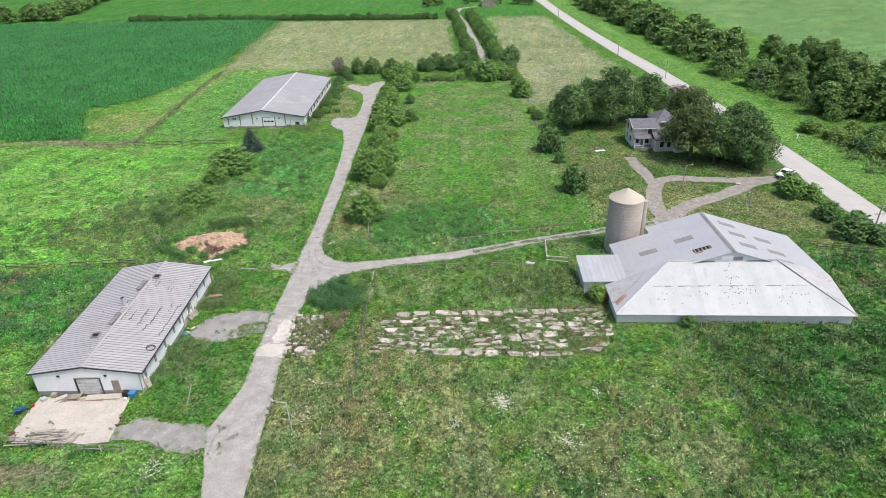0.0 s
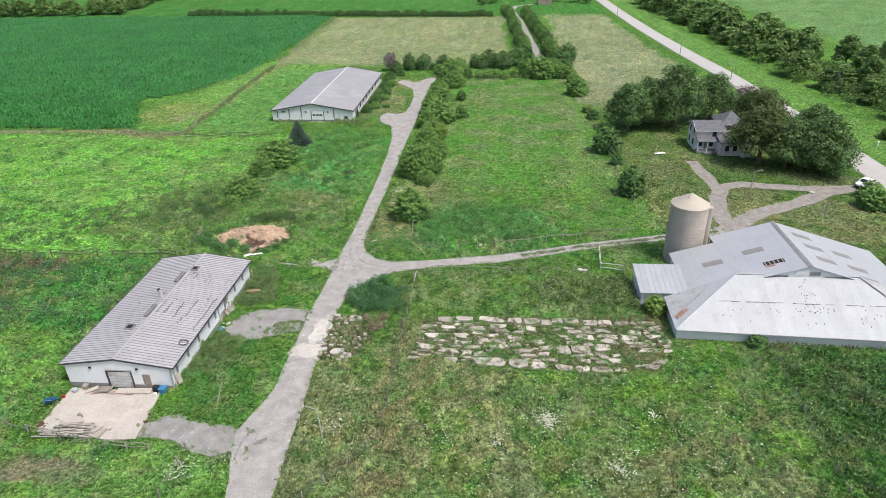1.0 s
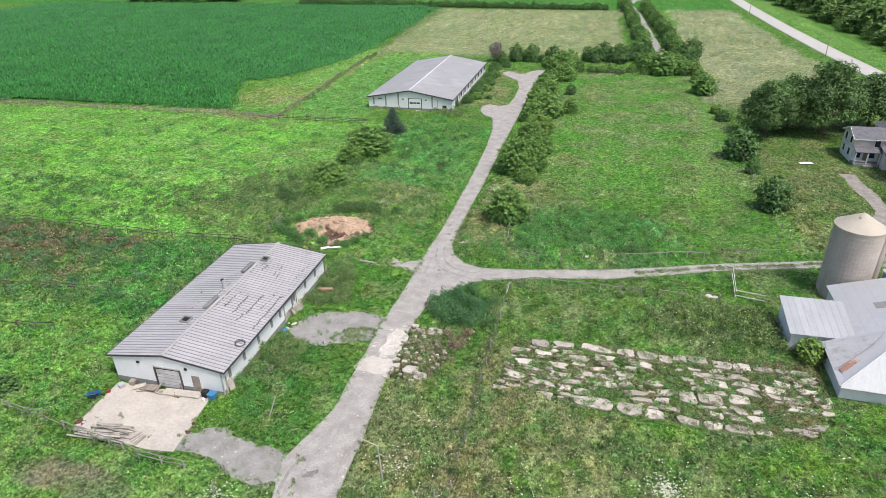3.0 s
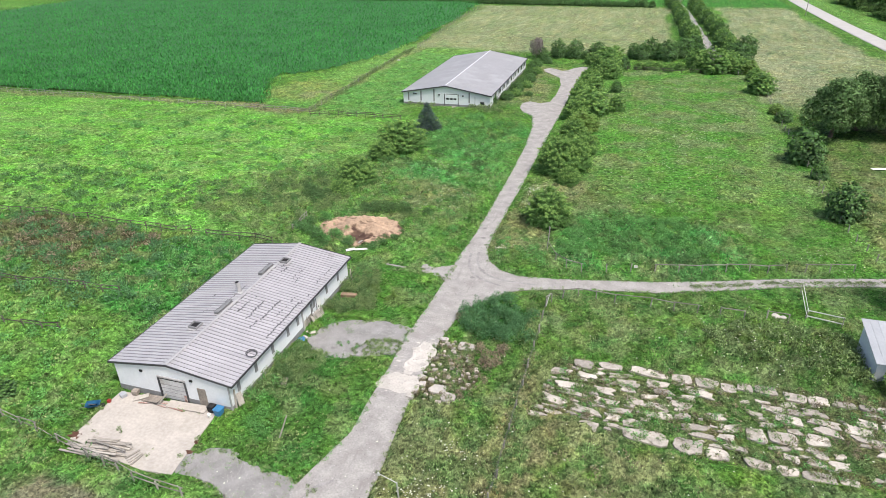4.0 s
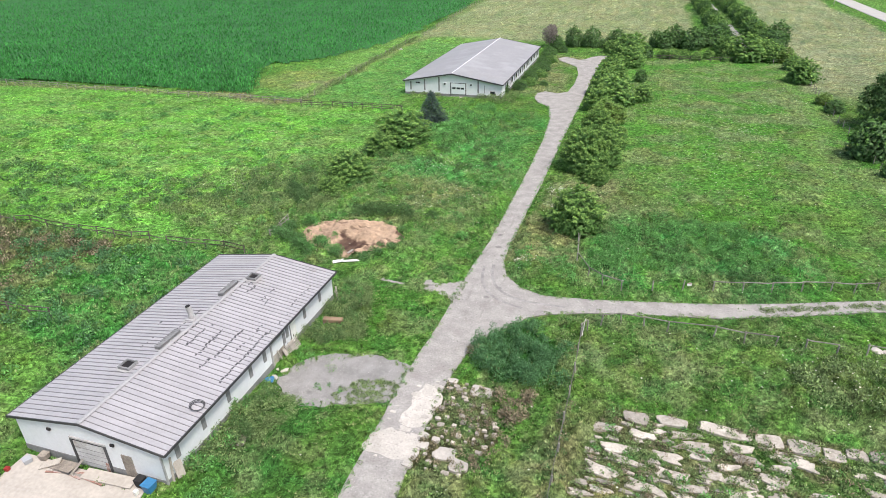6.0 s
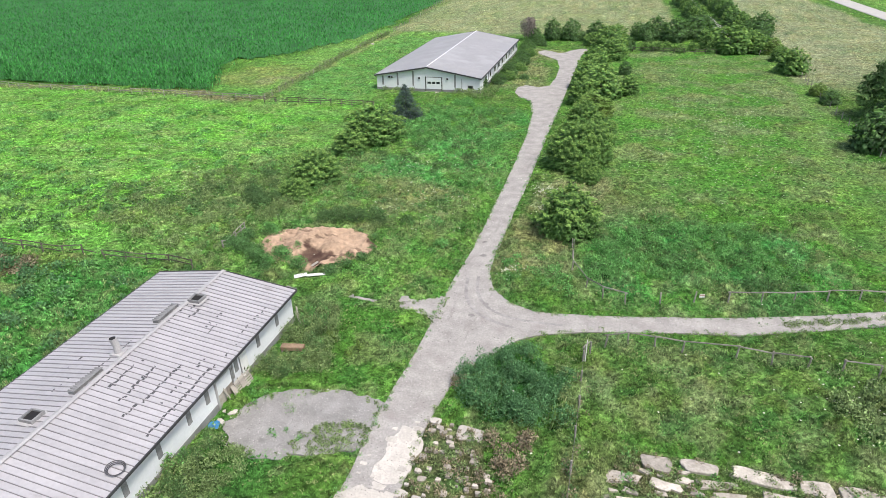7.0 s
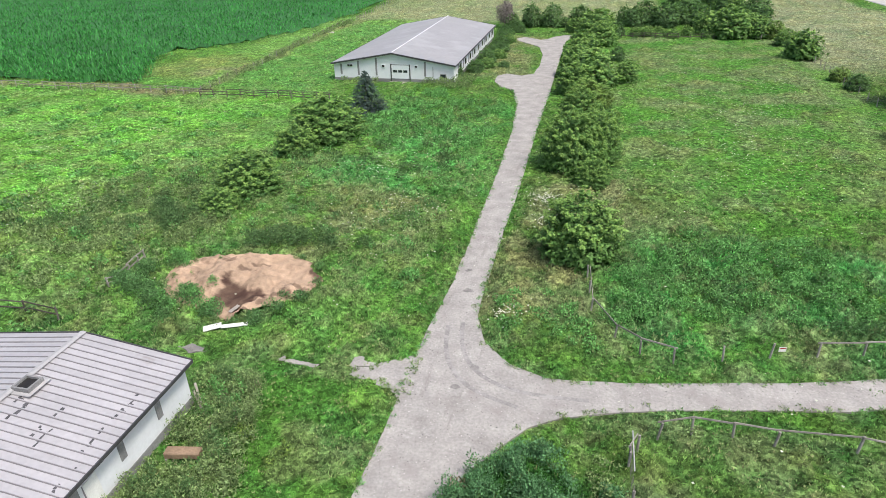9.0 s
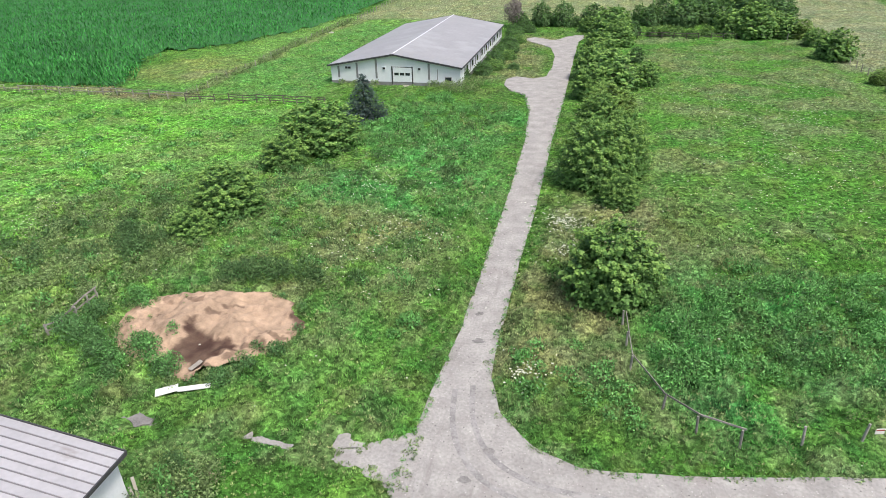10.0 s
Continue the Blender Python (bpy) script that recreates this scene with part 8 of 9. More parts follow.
# ---- fences ----
def fence(line, h=1.15, gap=2.6, rails=(0.5, 1.0), style="wire", label="", seed=1, post_r=0.075, lean=5.0):
    """Posts along a line, each a part, with wires or boards from post to post."""
    rr = random.Random(seed)
    f = thing("fence", (*line[0], 0), 0, label, "fence")
    ox, oy = line[0]
    pts = []
    for (a, b) in zip(line, line[1:]):
        a, b = Vector(a), Vector(b)
        n = max(1, round((b - a).length / gap))
        pts += [a.lerp(b, i / n) for i in range(n)]
    pts.append(Vector(line[-1]))
    bx, by = np.array([p.x for p in pts]), np.array([p.y for p in pts])
    lift = 0.6 * relief(bx, by, cover(bx, by)[1])
    bm = bmesh.new()
    tube(bm, (0, 0, -0.5), (0, 0, h), post_r, post_r * 0.9, 7)
    first = None
    for p, up in zip(pts, lift):
        m = pose(p.x - ox + rr.uniform(-0.05, 0.05), p.y - oy + rr.uniform(-0.05, 0.05), up + rr.uniform(-0.12, 0.02), rr.uniform(-lean, lean), rr.uniform(-lean, lean), rr.uniform(0, 90))
        if first is None:
            first = part("post", bm, M_WOODDARK if style == "dark" else M_WOOD, f)
            first.matrix_basis = m
        else:
            again("post", first, m, f)
    for z in rails:
        if style == "wire":
            bm = bmesh.new()
            for p, q, ua, ub in zip(pts, pts[1:], lift, lift[1:]):
                mid = (p + q) / 2
                um = (ua + ub) / 2 - 0.05
                tube(bm, (p.x - ox, p.y - oy, z + ua), (mid.x - ox, mid.y - oy, z + um), 0.011, seg=4, cap=False)
                tube(bm, (mid.x - ox, mid.y - oy, z + um), (q.x - ox, q.y - oy, z + ub), 0.011, seg=4, cap=False)
            part("wire", bm, M_WIRE, f, "slack fence wire")
        else:
            for p, q, ua, ub in zip(pts, pts[1:], lift, lift[1:]):
                if rr.random() < 0.12:
                    continue
                bm = bmesh.new()
                za, zb = ua + z + rr.uniform(-0.06, 0.06), ub + z + rr.uniform(-0.1, 0.06)
                d = (q - p).normalized() * 0.1
                n = Vector((-d.y, d.x)).normalized() * 0.07
                pa, pb = (p.x - d.x - ox + n.x, p.y - d.y - oy + n.y), (q.x + d.x - ox + n.x, q.y + d.y - oy + n.y)
                w = 0.05
                v = [bm.verts.new((*c, zz + s)) for c, zz in ((pa, za), (pb, zb)) for s in (-w, w)]
                v2 = [bm.verts.new((c[0] + n.x * 0.5, c[1] + n.y * 0.5, zz + s)) for c, zz in ((pa, za), (pb, zb)) for s in (-w, w)]
                for q4 in ((v[0], v[1], v[3], v[2]), (v2[2], v2[3], v2[1], v2[0]), (v[1], v2[1], v2[3], v[3]), (v[0], v[2], v2[2], v2[0]), (v[0], v2[0], v2[1], v[1]), (v[2], v[3], v2[3], v2[2])):
                    bm.faces.new(q4)
                part("rail", bm, {"board": M_WOOD, "dark": M_WOODDARK, "white": M_PLASTICW}[style], f)
    return f


WIRE3 = (0.35, 0.7, 1.05)
fence([(-13.9, 98.5), (-13.6, 94.5), (-12.1, 91.4), (-10.5, 90.1), (-8.6, 89.5), (-2.9, 91.0), (2.6, 92.3), (10.7, 94.5), (16.9, 96.1), (22.5, 97.8)], 1.15, 2.5, (1.06,), "board", "old grey post and rail fence beside the track", 1, 0.07)
fence([(-11.5, 80.8), (-11.1, 81.7), (-10.0, 82.8), (-8.3, 83.3), (-4.3, 83.4), (-0.5, 83.6), (2.0, 83.5), (4.3, 83.3), (9.0, 83.7), (13.4, 84.3)], 1.15, 2.6, (1.06,), "board", "weathered post and rail fence round the lot", 2)
fence([(-11.5, 80.6), (-11.4, 75.3), (-11.4, 63.1), (-11.3, 50.1), (-12.2, 48.4), (-16.8, 42.0), (-18, 36)], 1.1, 2.8, (0.4, 0.75, 1.05), "wire", "old wire fence with leaning wooden posts", 3)
fence([(32.3, 66.4), (31.5, 53.6), (31.4, 40.6), (31.3, 30)], 1.15, 2.8, WIRE3, "wire", "old wire fence along the weedy lot", 4)
fence([(-125, 84.6), (-97.1, 85.1), (-72.0, 85.5), (-49.2, 85.9)], 1.2, 2.5, (0.6, 1.1), "dark", "dark weathered board fence round the paddock", 5)
fence([(-100, 67.0), (-76.7, 68.5), (-59.8, 69.8)], 1.15, 2.5, (0.6, 1.05), "dark", "dark weathered board fence across the paddock", 6)
fence([(-92, 60.0), (-67.9, 61.3), (-60.5, 61.8)], 1.1, 2.5, (0.6, 1.0), "dark", "low sagging board fence in the paddock", 7)
fence([(-190, 148.8), (-132, 146.9), (-109, 147.0), (-85, 146.5), (-75.6, 146.0)], 1.25, 2.8, (0.6, 1.1), "board", "weathered fence along the maize field", 8)
fence([(-75.3, 145.6), (-66, 145.8), (-53.5, 146.0)], 1.2, 2.2, (0.4, 0.8, 1.15), "dark", "dark board fence before the far barn", 9)
fence([(-76.4, 147.6), (-77.0, 160), (-77.4, 174), (-78.7, 196), (-79.2, 212), (-79.0, 232), (-83.6, 290), (-85.6, 346)], 1.2, 3.2, WIRE3, "wire", "overgrown wire fence beside the maize field", 10)
fence([(-66, 51.2), (-47.8, 48.9), (-41.9, 48.0), (-38.4, 47.3), (-33.5, 46.9)], 1.05, 2.3, (0.4, 0.95), "board", "low weathered fence south of the concrete pad", 11)
fence([(-30.0, 47.4), (-29.9, 41.6), (-30.1, 32)], 1.2, 2.2, WIRE3, "wire", "wire fence with thin posts beside the driveway", 12)
fence([(-9, 206.4), (2.8, 206.1), (12.6, 206.7)], 1.2, 2.6, (0.5, 1.05), "dark", "dark post and rail fence at the meadow's end", 13)
fence([(15.8, 206.9), (23.2, 206.2), (23.8, 180), (23.2, 163), (23.9, 150), (23.9, 126), (23.9, 112), (25.6, 101)], 1.2, 3.0, (0.5, 1.05), "wire", "wire fence along the meadow's edge", 14)
fence([(56.4, 89.2), (63.0, 87.2), (68.3, 86.1)], 1.25, 2.3, (0.4, 0.8, 1.15), "dark", "dark board fence beside the old barn", 15)
fence([(-48.4, 90.1), (-48.6, 92.6), (-48.7, 94.8)], 1.1, 1.4, (0.5, 0.95), "board", "short broken fence leaning by the sand heap", 16, lean=14)
fence([(66.0, 121.6), (68.4, 120.7), (70.4, 121.2)], 1.1, 1.4, (0.5, 0.95), "board", "short wooden fence by the drive mouth", 17)
fence([(15.7, 91.0), (15.2, 85.3), (18.4, 84.5)], 1.2, 5.7, (0.35, 1.1), "white", "white pipe rail fence beside the track", 18, 0.05, 0.5)
gate = thing("farm_gate", (12.8, 206.8, 0), 2, "pale metal field gate", "gate")
for z in (0.35, 0.65, 0.95, 1.2):
    part("bar", tube(bmesh.new(), (0, 0, z), (2.8, 0, z), 0.03, seg=6), M_LAMP, gate)
for x in (0.02, 2.78):
    part("upright", tube(bmesh.new(), (x, 0, -0.1), (x, 0, 1.25), 0.04, seg=6), M_LAMP, gate)
sign = thing("warning_sign", (-2.4, 91.0, 0.85), 14, "small white fence sign with a red band", "sign")
part("board", B(-0.22, 0.22, -0.09, -0.07, 0, 0.32), M_PLASTICW, sign)
part("band", B(-0.2, 0.2, -0.094, -0.091, 0.2, 0.28), M_RED, sign)
rail = thing("fence_pipe", (-11.45, 79.6, 0.95), 0, "grey metal pipe fixed along the fence", "pipe")
part("pipe", tube(bmesh.new(), (0.1, 0, 0), (0.1, 2.6, 0.08), 0.035, seg=8), M_LAMP, rail)


# ---- poles and lamps ----
def utility_pole(x, y, h, arms, lean=0.0):
    p = thing("utility_pole", (x, y, 0), 0, "brown wooden utility pole with a crossarm" if arms else "plain leaning wooden pole", "pole")
    part("shaft", tube(bmesh.new(), (0, 0, -0.2), (lean, 0, h), 0.14, 0.1, 9), M_WOOD, p)
    for z in arms:
        part("crossarm", B(lean - 0.9, lean + 0.9, -0.06, 0.06, z - 0.06, z + 0.06), M_WOOD, p)
        for dx in (-0.8, 0.8):
            part("insulator", tube(bmesh.new(), (lean + dx, 0, z + 0.06), (lean + dx, 0, z + 0.22), 0.05, 0.03, 6), M_LAMP, p)
    return p


utility_pole(71.0, 94.0, 5.2, (3.4, 4.9), 0.15)
utility_pole(55.1, 105.2, 3.9, (), 0.05)
utility_pole(64.3, 240.6, 6.0, (5.6,))
utility_pole(71.0, 205.3, 6.0, (5.6,))
utility_pole(56.5, 330.0, 6.5, (6.0,))


def lamp_post(x, y, h, arm, label, wood):
    p = thing("yard_lamp", (x, y, 0), 0, label, "lamp post")
    part("pole", tube(bmesh.new(), (0, 0, -0.2), (arm[0] * 0.12, arm[1] * 0.12, h), 0.1 if wood else 0.075, 0.08 if wood else 0.055, 9), M_WOOD if wood else M_LAMP, p)
    e = (arm[0], arm[1], h + arm[2])
    ar = part("arm", tube(bmesh.new(), (arm[0] * 0.12, arm[1] * 0.12, h - 0.05), e, 0.035, 0.03, 6), M_LAMP, p)
    hd = part("head", tube(bmesh.new(), (e[0], e[1], e[2] + 0.08), (e[0] * 1.02, e[1] * 1.02, e[2] - 0.12), 0.07, 0.14, 10), M_LAMP, p, "pale lamp head")
    return p


lamp_post(-16.8, 49.4, 4.4, (-1.6, 0.2, 0.25), "pale steel yard lamp with a long arm", False)
lamp_post(45.9, 114.3, 4.7, (1.3, 0.1, 0.25), "leaning wooden yard lamp with a pale head", True)
post = thing("leaning_post", (-30.0, 54.7, 0), 0, "pale bare post leaning in the grass", "post")
part("post", tube(bmesh.new(), (0, 0, -0.2), (0.65, 0.75, 2.0), 0.075, 0.06, 8), M_WOODPALE, post)


# ---- pickup truck ----
def pickup(x, y, rz):
    t = thing("pickup_truck", (x, y, 0), rz, "silver-white pickup truck parked at the drive mouth", "truck")
    bm = bmesh.new()
    prof = [(-2.7, 0.45), (2.65, 0.45), (2.7, 0.75), (2.6, 0.98), (1.35, 1.1), (0.65, 1.68), (-0.85, 1.72), (-1.05, 1.12), (-2.68, 1.1)]
    a = [bm.verts.new((px, -0.92, z)) for px, z in prof]
    c = [bm.verts.new((px, 0.92, z)) for px, z in prof]
    bm.faces.new(a[::-1])
    bm.faces.new(c)
    for i in range(len(prof)):
        j = (i + 1) % len(prof)
        bm.faces.new((a[i], a[j], c[j], c[i]))
    bmesh.ops.recalc_face_normals(bm, faces=bm.faces)
    bmesh.ops.bevel(bm, geom=bm.edges[:], offset=0.05, segments=1, affect="EDGES")
    body = part("body", bm, M_CARPAINT, t)
    part("bed", B(-2.58, -1.2, -0.78, 0.78, 1.06, 1.115), M_TRIM, body, "dark load bed")
    part("windscreen", slab(bmesh.new(), [(1.27, -0.74, 1.2), (1.27, 0.74, 1.2), (0.72, 0.68, 1.66), (0.72, -0.68, 1.66)], 0.02), M_GLASS, body)
    for s in (-1, 1):
        part("side_window", B(-0.78, 0.62, min(s * 0.925, s * 0.94), max(s * 0.925, s * 0.94), 1.18, 1.6), M_GLASS, body)
        part("headlight", B(2.66, 2.72, min(s * 0.5, s * 0.85), max(s * 0.5, s * 0.85), 0.74, 0.92), M_GLASS, body)
    part("bumper", B(2.66, 2.8, -0.88, 0.88, 0.45, 0.66), M_TRIM, t)
    for wx in (-1.75, 1.75):
        for s in (-1, 1):
            w = part("wheel", tube(bmesh.new(), (wx, s * 0.72, 0.38), (wx, s * 0.97, 0.38), 0.38, 0.38, 16), M_BLACK, t, "black tyre")
            part("rim", tube(bmesh.new(), (wx, s * 0.965, 0.38), (wx, s * 0.985, 0.38), 0.22, 0.22, 12), M_LAMP, w)
    t.matrix_basis = t.matrix_basis @ Matrix.Diagonal((0.86, 0.92, 0.92, 1))
    return t


pickup(68.6, 119.4, 212)


# ---- clutter round the near barn ----
def board(name, p, q, w, th, material, label, category="board"):
    o = thing(name, p, 0, label, category)
    d = Vector(q) - Vector(p)
    m = d.to_track_quat("X", "Z").to_matrix().to_4x4()
    part("board", B(0, d.length, -w / 2, w / 2, 0, th, m=m), material, o)
    return o


pile = thing("lumber_pile", (-43.6, 49.3, 0), 4, "loose pile of weathered boards and posts", "lumber")
pr = random.Random(8)
for k in range(34):
    ln = pr.uniform(1.8, 4.2)
    m = pose(pr.uniform(-1.5, 1.2), pr.uniform(-0.85, 0.85), 0.1 + 0.028 * (k % 12), 0, pr.uniform(-2, 2), pr.uniform(-9, 9))
    part("board", B(-ln / 2, ln / 2, -0.08, 0.08, 0, pr.uniform(0.04, 0.09), m=m), M_WOODPALE if pr.random() < 0.75 else M_WOOD, pile)
for k in range(4):
    m = pose(3.0 + 0.25 * k, 0.1 - 0.15 * k, 0.1, 0, 0, 60 + 6 * k)
    part("board", B(-0.6, 0.6, -0.08, 0.08, 0, 0.08, m=m), M_WOODPALE, pile)


def wheelbarrow(x, y, rz):
    w = thing("wheelbarrow", (x, y, 0.02), rz, "blue wheelbarrow tipped beside the pad", "wheelbarrow")
    bm = bmesh.new()
    lo = [bm.verts.new(v) for v in ((-0.4, -0.25, 0.3), (0.3, -0.2, 0.3), (0.3, 0.2, 0.3), (-0.4, 0.25, 0.3))]
    hi = [bm.verts.new(v) for v in ((-0.6, -0.4, 0.62), (0.65, -0.36, 0.58), (0.65, 0.36, 0.58), (-0.6, 0.4, 0.62))]
    bm.faces.new(lo)
    for i in range(4):
        j = (i + 1) % 4
        bm.faces.new((lo[i], lo[j], hi[j], hi[i]))
    bmesh.ops.solidify(bm, geom=bm.faces[:], thickness=0.03)
    part("tray", bm, M_BLUE, w)
    for s in (-1, 1):
        part("handle", tube(bmesh.new(), (0.6, s * 0.1, 0.2), (-1.1, s * 0.3, 0.5), 0.025, seg=6), M_WOOD, w)
        part("leg", tube(bmesh.new(), (-0.35, s * 0.25, 0.32), (-0.4, s * 0.25, 0), 0.02, seg=6), M_TRIM, w)
    part("wheel", tube(bmesh.new(), (0.75, -0.06, 0.2), (0.75, 0.06, 0.2), 0.2, 0.2, 14), M_BLACK, w)
    return w


wheelbarrow(-48.1, 53.3, 30)
def bin_(x, y, material, label, s=1.0, h=0.75, lid=None):
    b = thing("storage_bin", (x, y, 0.06), jit.uniform(0, 90), label, "bin")
    bm = bmesh.new()
    bmesh.ops.create_cone(bm, cap_ends=True, segments=4, radius1=0.38 * s, radius2=0.46 * s, depth=h, matrix=pose(0, 0, h / 2, 0, 0, 45))
    bmesh.ops.bevel(bm, geom=bm.edges[:], offset=0.03, segments=1, affect="EDGES")
    part("tub", bm, material, b)
    if lid:
        part("lid", B(-0.36 * s, 0.36 * s, -0.36 * s, 0.36 * s, h, h + 0.05, bevel=0.015), lid, b)
    return b


bin_(-36.5, 55.7, M_BLUE, "blue plastic storage bin by the barn corner", 1.1, 0.7, M_BLUE)
bin_(-37.4, 55.9, M_BLACK, "black plastic rubbish bin by the barn corner", 0.95, 0.7)
bin_(-37.2, 55.2, M_PLASTICW, "small white bucket on the pad", 0.45, 0.35)
bin_(-47.3, 54.3, M_RED, "red plastic tub beside the pad", 0.5, 0.3)
bin_(-46.6, 55.3, M_TIN, "grey metal tub by the barn wall", 0.9, 0.4)
bin_(-45.7, 55.9, M_BROWN, "weathered board crate against the barn wall", 0.9, 0.5)
board("door_panel", (-44.5, 55.7, 0.1), (-42.6, 55.5, 0.45), 0.9, 0.05, M_BROWN, "brown broken door panel lying by the entrance", "panel")
board("door_panel", (-45.4, 55.2, 0.1), (-44.2, 55.9, 0.3), 0.6, 0.05, M_WOODPALE, "pale broken board by the entrance", "panel")
board("loose_board", (-42.7, 55.2, 0.1), (-42.3, 56.1, 0.75), 0.2, 0.05, M_WOODPALE, "pale board leaning on the door jamb")
for k in range(7):
    board("loose_board", (pr.uniform(-45.4, -38.4), pr.uniform(54.9, 55.9), 0.09), (pr.uniform(-45.4, -38.4), pr.uniform(55.0, 55.9), 0.12), 0.14, 0.04, M_WOOD if k % 2 else M_RUST, "splintered board on the concrete pad")
board("ramp_slab", (-41.9, 55.6, 0.12), (-37.9, 55.8, 0.14), 0.9, 0.06, M_CONC, "cracked concrete strip at the barn wall", "slab")
for (p, q, w) in (((-35.3, 56.6, 0.0), (-35.52, 57.0, 2.1), 0.16), ((-35.0, 57.1, 0.0), (-35.5, 57.4, 1.4), 0.55), ((-35.1, 61.9, 0.0), (-34.2, 63.6, 0.25), 0.2), ((-35.0, 60.0, 0.02), (-34.0, 60.9, 0.1), 0.18), ((-35.0, 70.2, 0), (-35.42, 70.0, 1.35), 0.16), ((-34.8, 70.75, 0), (-35.4, 70.9, 0.9), 0.35), ((-35.1, 80.6, 0), (-35.4, 80.9, 1.3), 0.14), ((-34.8, 80.2, 0.1), (-35.4, 80.6, 1.0), 0.12)):
    board("leaning_board", p, q, w, 0.05, M_WOODPALE, "grey board leaning against the barn wall")
board("sheet_of_plywood", (-34.3, 61.0, 0.18), (-32.9, 61.3, 0.22), 1.1, 0.03, M_BROWN, "brown plywood sheet lying in the weeds", "plywood")


def pallet(x, y, tilt, rz):
    p = thing("pallet", (x, y, 0.02), rz, "grey wooden pallet leaning on the barn wall", "pallet")
    base = pose(0, 0, 0, tilt, 0, 0)
    for k in range(7):
        part("slat", B(-0.6, 0.6, 0.0, 0.022, 0.02 + 0.165 * k, 0.02 + 0.165 * k + 0.1, m=base), M_WOODPALE, p)
    for k in (-0.58, -0.04, 0.5):
        part("bearer", B(k, k + 0.08, 0.022, 0.11, 0, 1.15, m=base), M_WOOD, p)
    return p


pallet(-34.85, 71.6, -22, 90)
pallet(-34.7, 72.05, -26, 84)
for k in range(16):
    x, y, r = pr.uniform(-35.2, -34.4), pr.uniform(67.9, 70.6), pr.uniform(0.12, 0.3)
    rock = thing("concrete_lump", (x, y, 0.04), pr.uniform(0, 180), "pale broken concrete lump at the barn door", "rubble")
    bm = bmesh.new()
    bmesh.ops.create_icosphere(bm, subdivisions=1, radius=r)
    for v in bm.verts:
        v.co *= 1 + 0.5 * noise.noise(v.co * 3.0 + Vector((x, y, 0)))
        v.co.z *= 0.45
    part("stone", bm, M_RUBBLE, rock)
tarp = thing("blue_tarp", (-34.95, 67.75, 0.0), 20, "crumpled blue tarpaulin at the barn wall", "tarp")
bm = bmesh.new()
bmesh.ops.create_grid(bm, x_segments=8, y_segments=6, size=0.36)
for v in bm.verts:
    v.co.z = 0.16 + 0.18 * noise.noise(v.co * 3.1)
bmesh.ops.solidify(bm, geom=bm.faces[:], thickness=0.02)
part("sheet", bm, M_BLUE, tarp)
drum = thing("feed_trough", (-34.8, 76.7, 0.1), 10, "upturned tan wooden feed trough lying in the weeds", "trough")
part("body", B(0.1, 1.95, -0.28, 0.3, -0.04, 0.34, bevel=0.05), M_TROUGH, drum)
for k in (0.15, 1.85):
    part("runner", B(k, k + 0.12, -0.32, 0.37, -0.15, -0.04), M_WOOD, drum)
plank = thing("dumped_panel", (-39.0, 87.2, 0.12), 32, "dirty white bent panel lying by the sand heap", "panel")
part("panel", B(0, 1.2, -0.3, 0.3, 0, 0.05, m=pose(0, 0, 0, 0, -4, 0)), M_PLASTICW, plank)
part("strip", B(1.15, 2.9, -0.16, 0.2, 0.04, 0.09, m=pose(0, 0, 0, 3, 2, -6)), M_PLASTICW, plank)
board("short_board", (-38.2, 89.3, 0.25), (-37.9, 90.1, 0.35), 0.3, 0.04, M_WOODPALE, "short pale board on the sand heap")
sheet = thing("white_sheet", (34.9, 136.8, 0.15), 15, "white sheet lying in the house yard", "sheet")
part("sheet", B(-1.2, 1.2, -0.4, 0.4, 0, 0.06, bevel=0.02), M_PLASTICW, sheet)
for x, y, r in ((12.4, 85.4, 0.45), (13.1, 85.3, 0.35), (57.6, 115.9, 0.5), (-77.9, 208.0, 0.6), (10.0, 79.4, 0.22), (4.6, 82.5, 0.3)):
    rock = thing("pale_rock", (x, y, 0.1), jit.uniform(0, 180), "pale rough rock in the grass", "rock")
    bm = bmesh.new()
    bmesh.ops.create_icosphere(bm, subdivisions=2, radius=r)
    for v in bm.verts:
        v.co *= 1 + 0.35 * noise.noise(v.co * 2.2 + Vector((x, y, 0)))
        v.co.z *= 0.4
    part("stone", bm, M_RUBBLE, rock)
mk = thing("marker_post", (82.4, 142.6, 0), 0, "small white marker post on the verge", "post")
part("post", B(-0.12, 0.12, -0.06, 0.06, -0.1, 1.0, bevel=0.02), M_PLASTICW, mk)
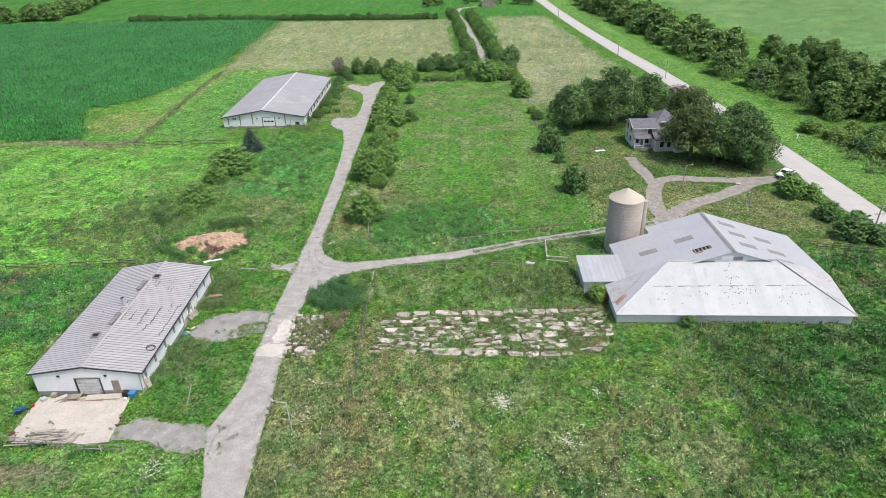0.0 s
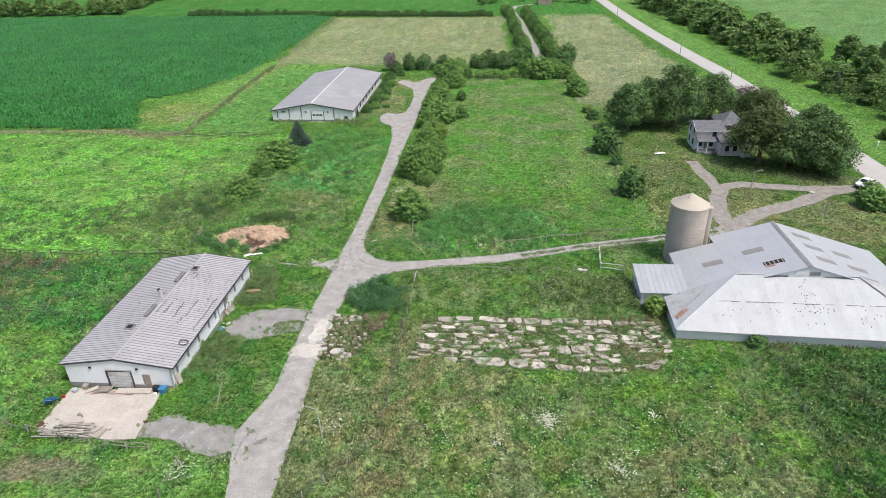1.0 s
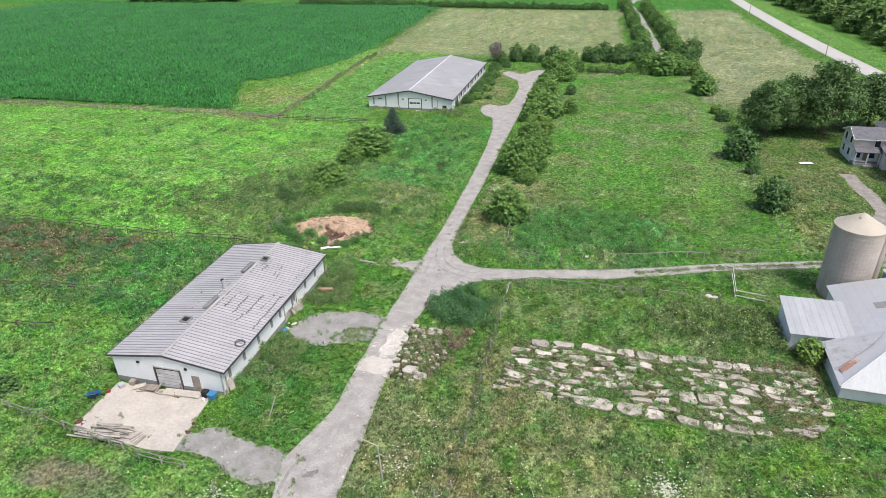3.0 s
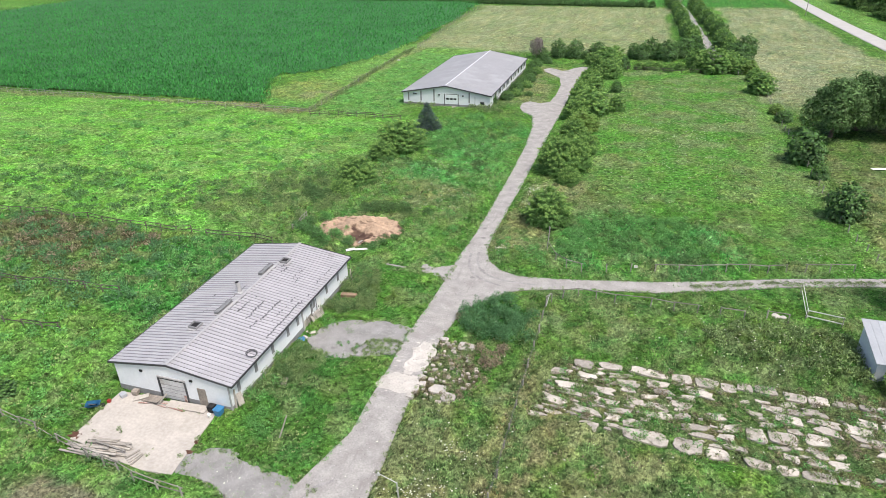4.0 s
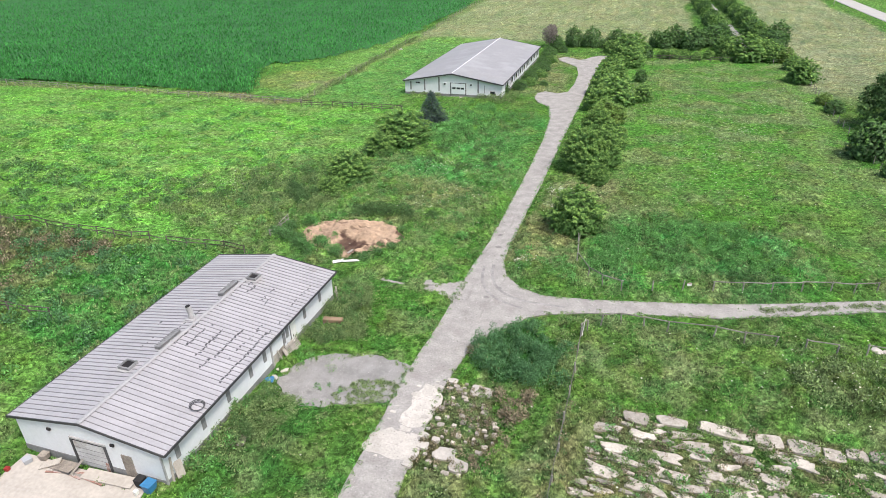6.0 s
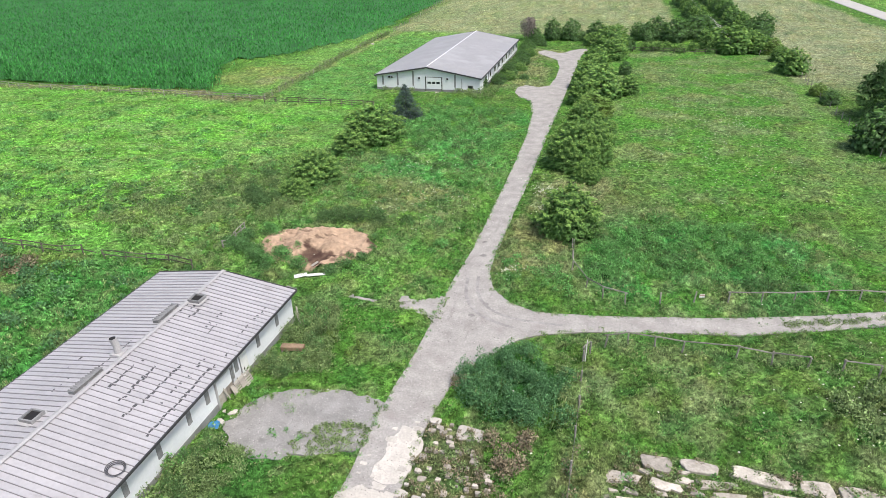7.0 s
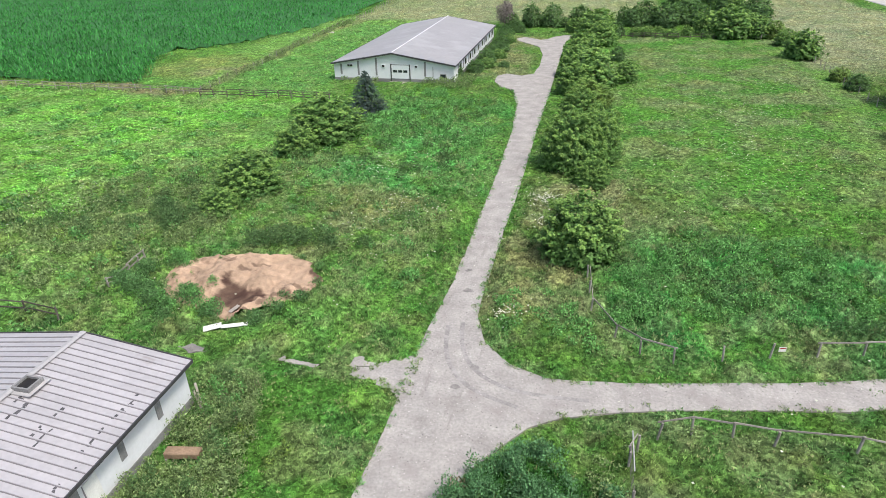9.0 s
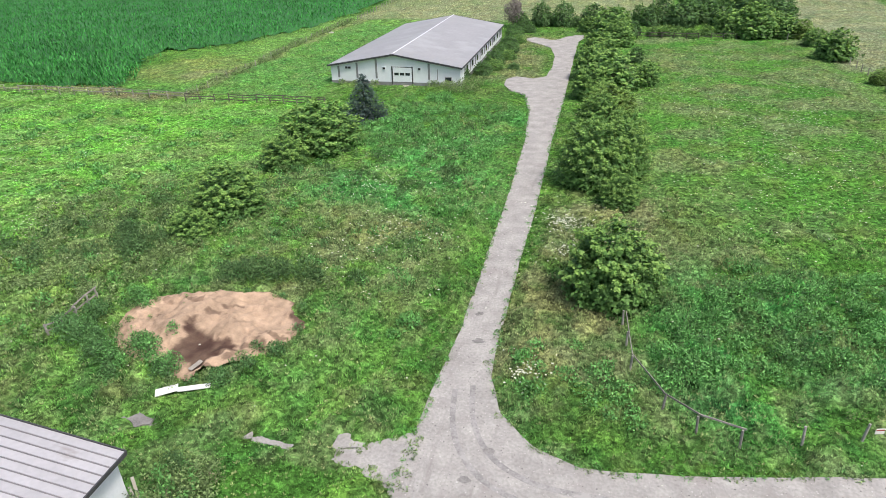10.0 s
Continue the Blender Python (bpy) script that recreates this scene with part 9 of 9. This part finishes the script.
part("cap", B(-0.2, 0.2, -0.1, 0.1, 1.0, 1.18, bevel=0.03), M_PLASTICW, mk)
shed = thing("far_shed", (26, 398, 0), 0, "small grey barn among distant trees", "barn")
part("wall", gable_walls(bmesh.new(), -4, 4, -5, 5, -0.2, 3.2, 5.6, 0), M_BROWN, shed)
for s in (-1, 1):
    part("roof", slab(bmesh.new(), [(0, -5.3, 5.7), (s * 4.4, -5.3, 3.0), (s * 4.4, 5.3, 3.0), (0, 5.3, 5.7)], 0.1), M_ROOF2, shed)
for k, (x, y, r) in enumerate(((-22.4, 95.6, 0.3), (-22.9, 98.6, 0.28), (-20.3, 86.9, 0.22), (-21.2, 84.9, 0.26), (-23.2, 49.2, 0.7), (-19.6, 76.2, 0.8), (-47.1, 50.1, 0.55), (-36.1, 52.4, 0.4), (-36.3, 51.2, 0.35))):
    patch("mud_patch", wobble([(x + r * q * math.cos(a) * 1.2, y + r * q * math.sin(a) * 0.9) for a, q in [(i * math.tau / 12, 0.45 + 0.75 * pr.random()) for i in range(12)]], 0.1, 0.5 * r, 60 + k), 0.036 if k < 6 else 0.068, M_DAMP if k < 5 else M_MANURE, "dark damp patch in the gravel", "mud")

# worn wheel marks where the tracks meet
for k, line in enumerate(([(-22.0, 91.5), (-21.6, 88.6), (-20.2, 86.2), (-17.6, 85.0), (-13.5, 85.2)], [(-22.9, 91.0), (-22.5, 87.6), (-20.6, 84.8), (-17.4, 83.9)], [(-23.4, 51.8), (-24.6, 51.0), (-25.2, 49.0), (-25.0, 46.8)])):
    pts = [Vector(p) for p in line]
    fine = []
    for i in range(len(pts) - 1):
        fine += [tuple(pts[i].lerp(pts[i + 1], j / 5)) for j in range(5)]
    fine.append(line[-1])
    for _ in range(8):
        fine = [fine[0]] + [((a[0] + 2 * b[0] + c[0]) / 4, (a[1] + 2 * b[1] + c[1]) / 4) for a, b, c in zip(fine, fine[1:], fine[2:])] + [fine[-1]]
    patch("wheel_mark", band(fine, 0.15), 0.035, M_MARK, "faint darker wheel mark in the gravel", "wheel mark")
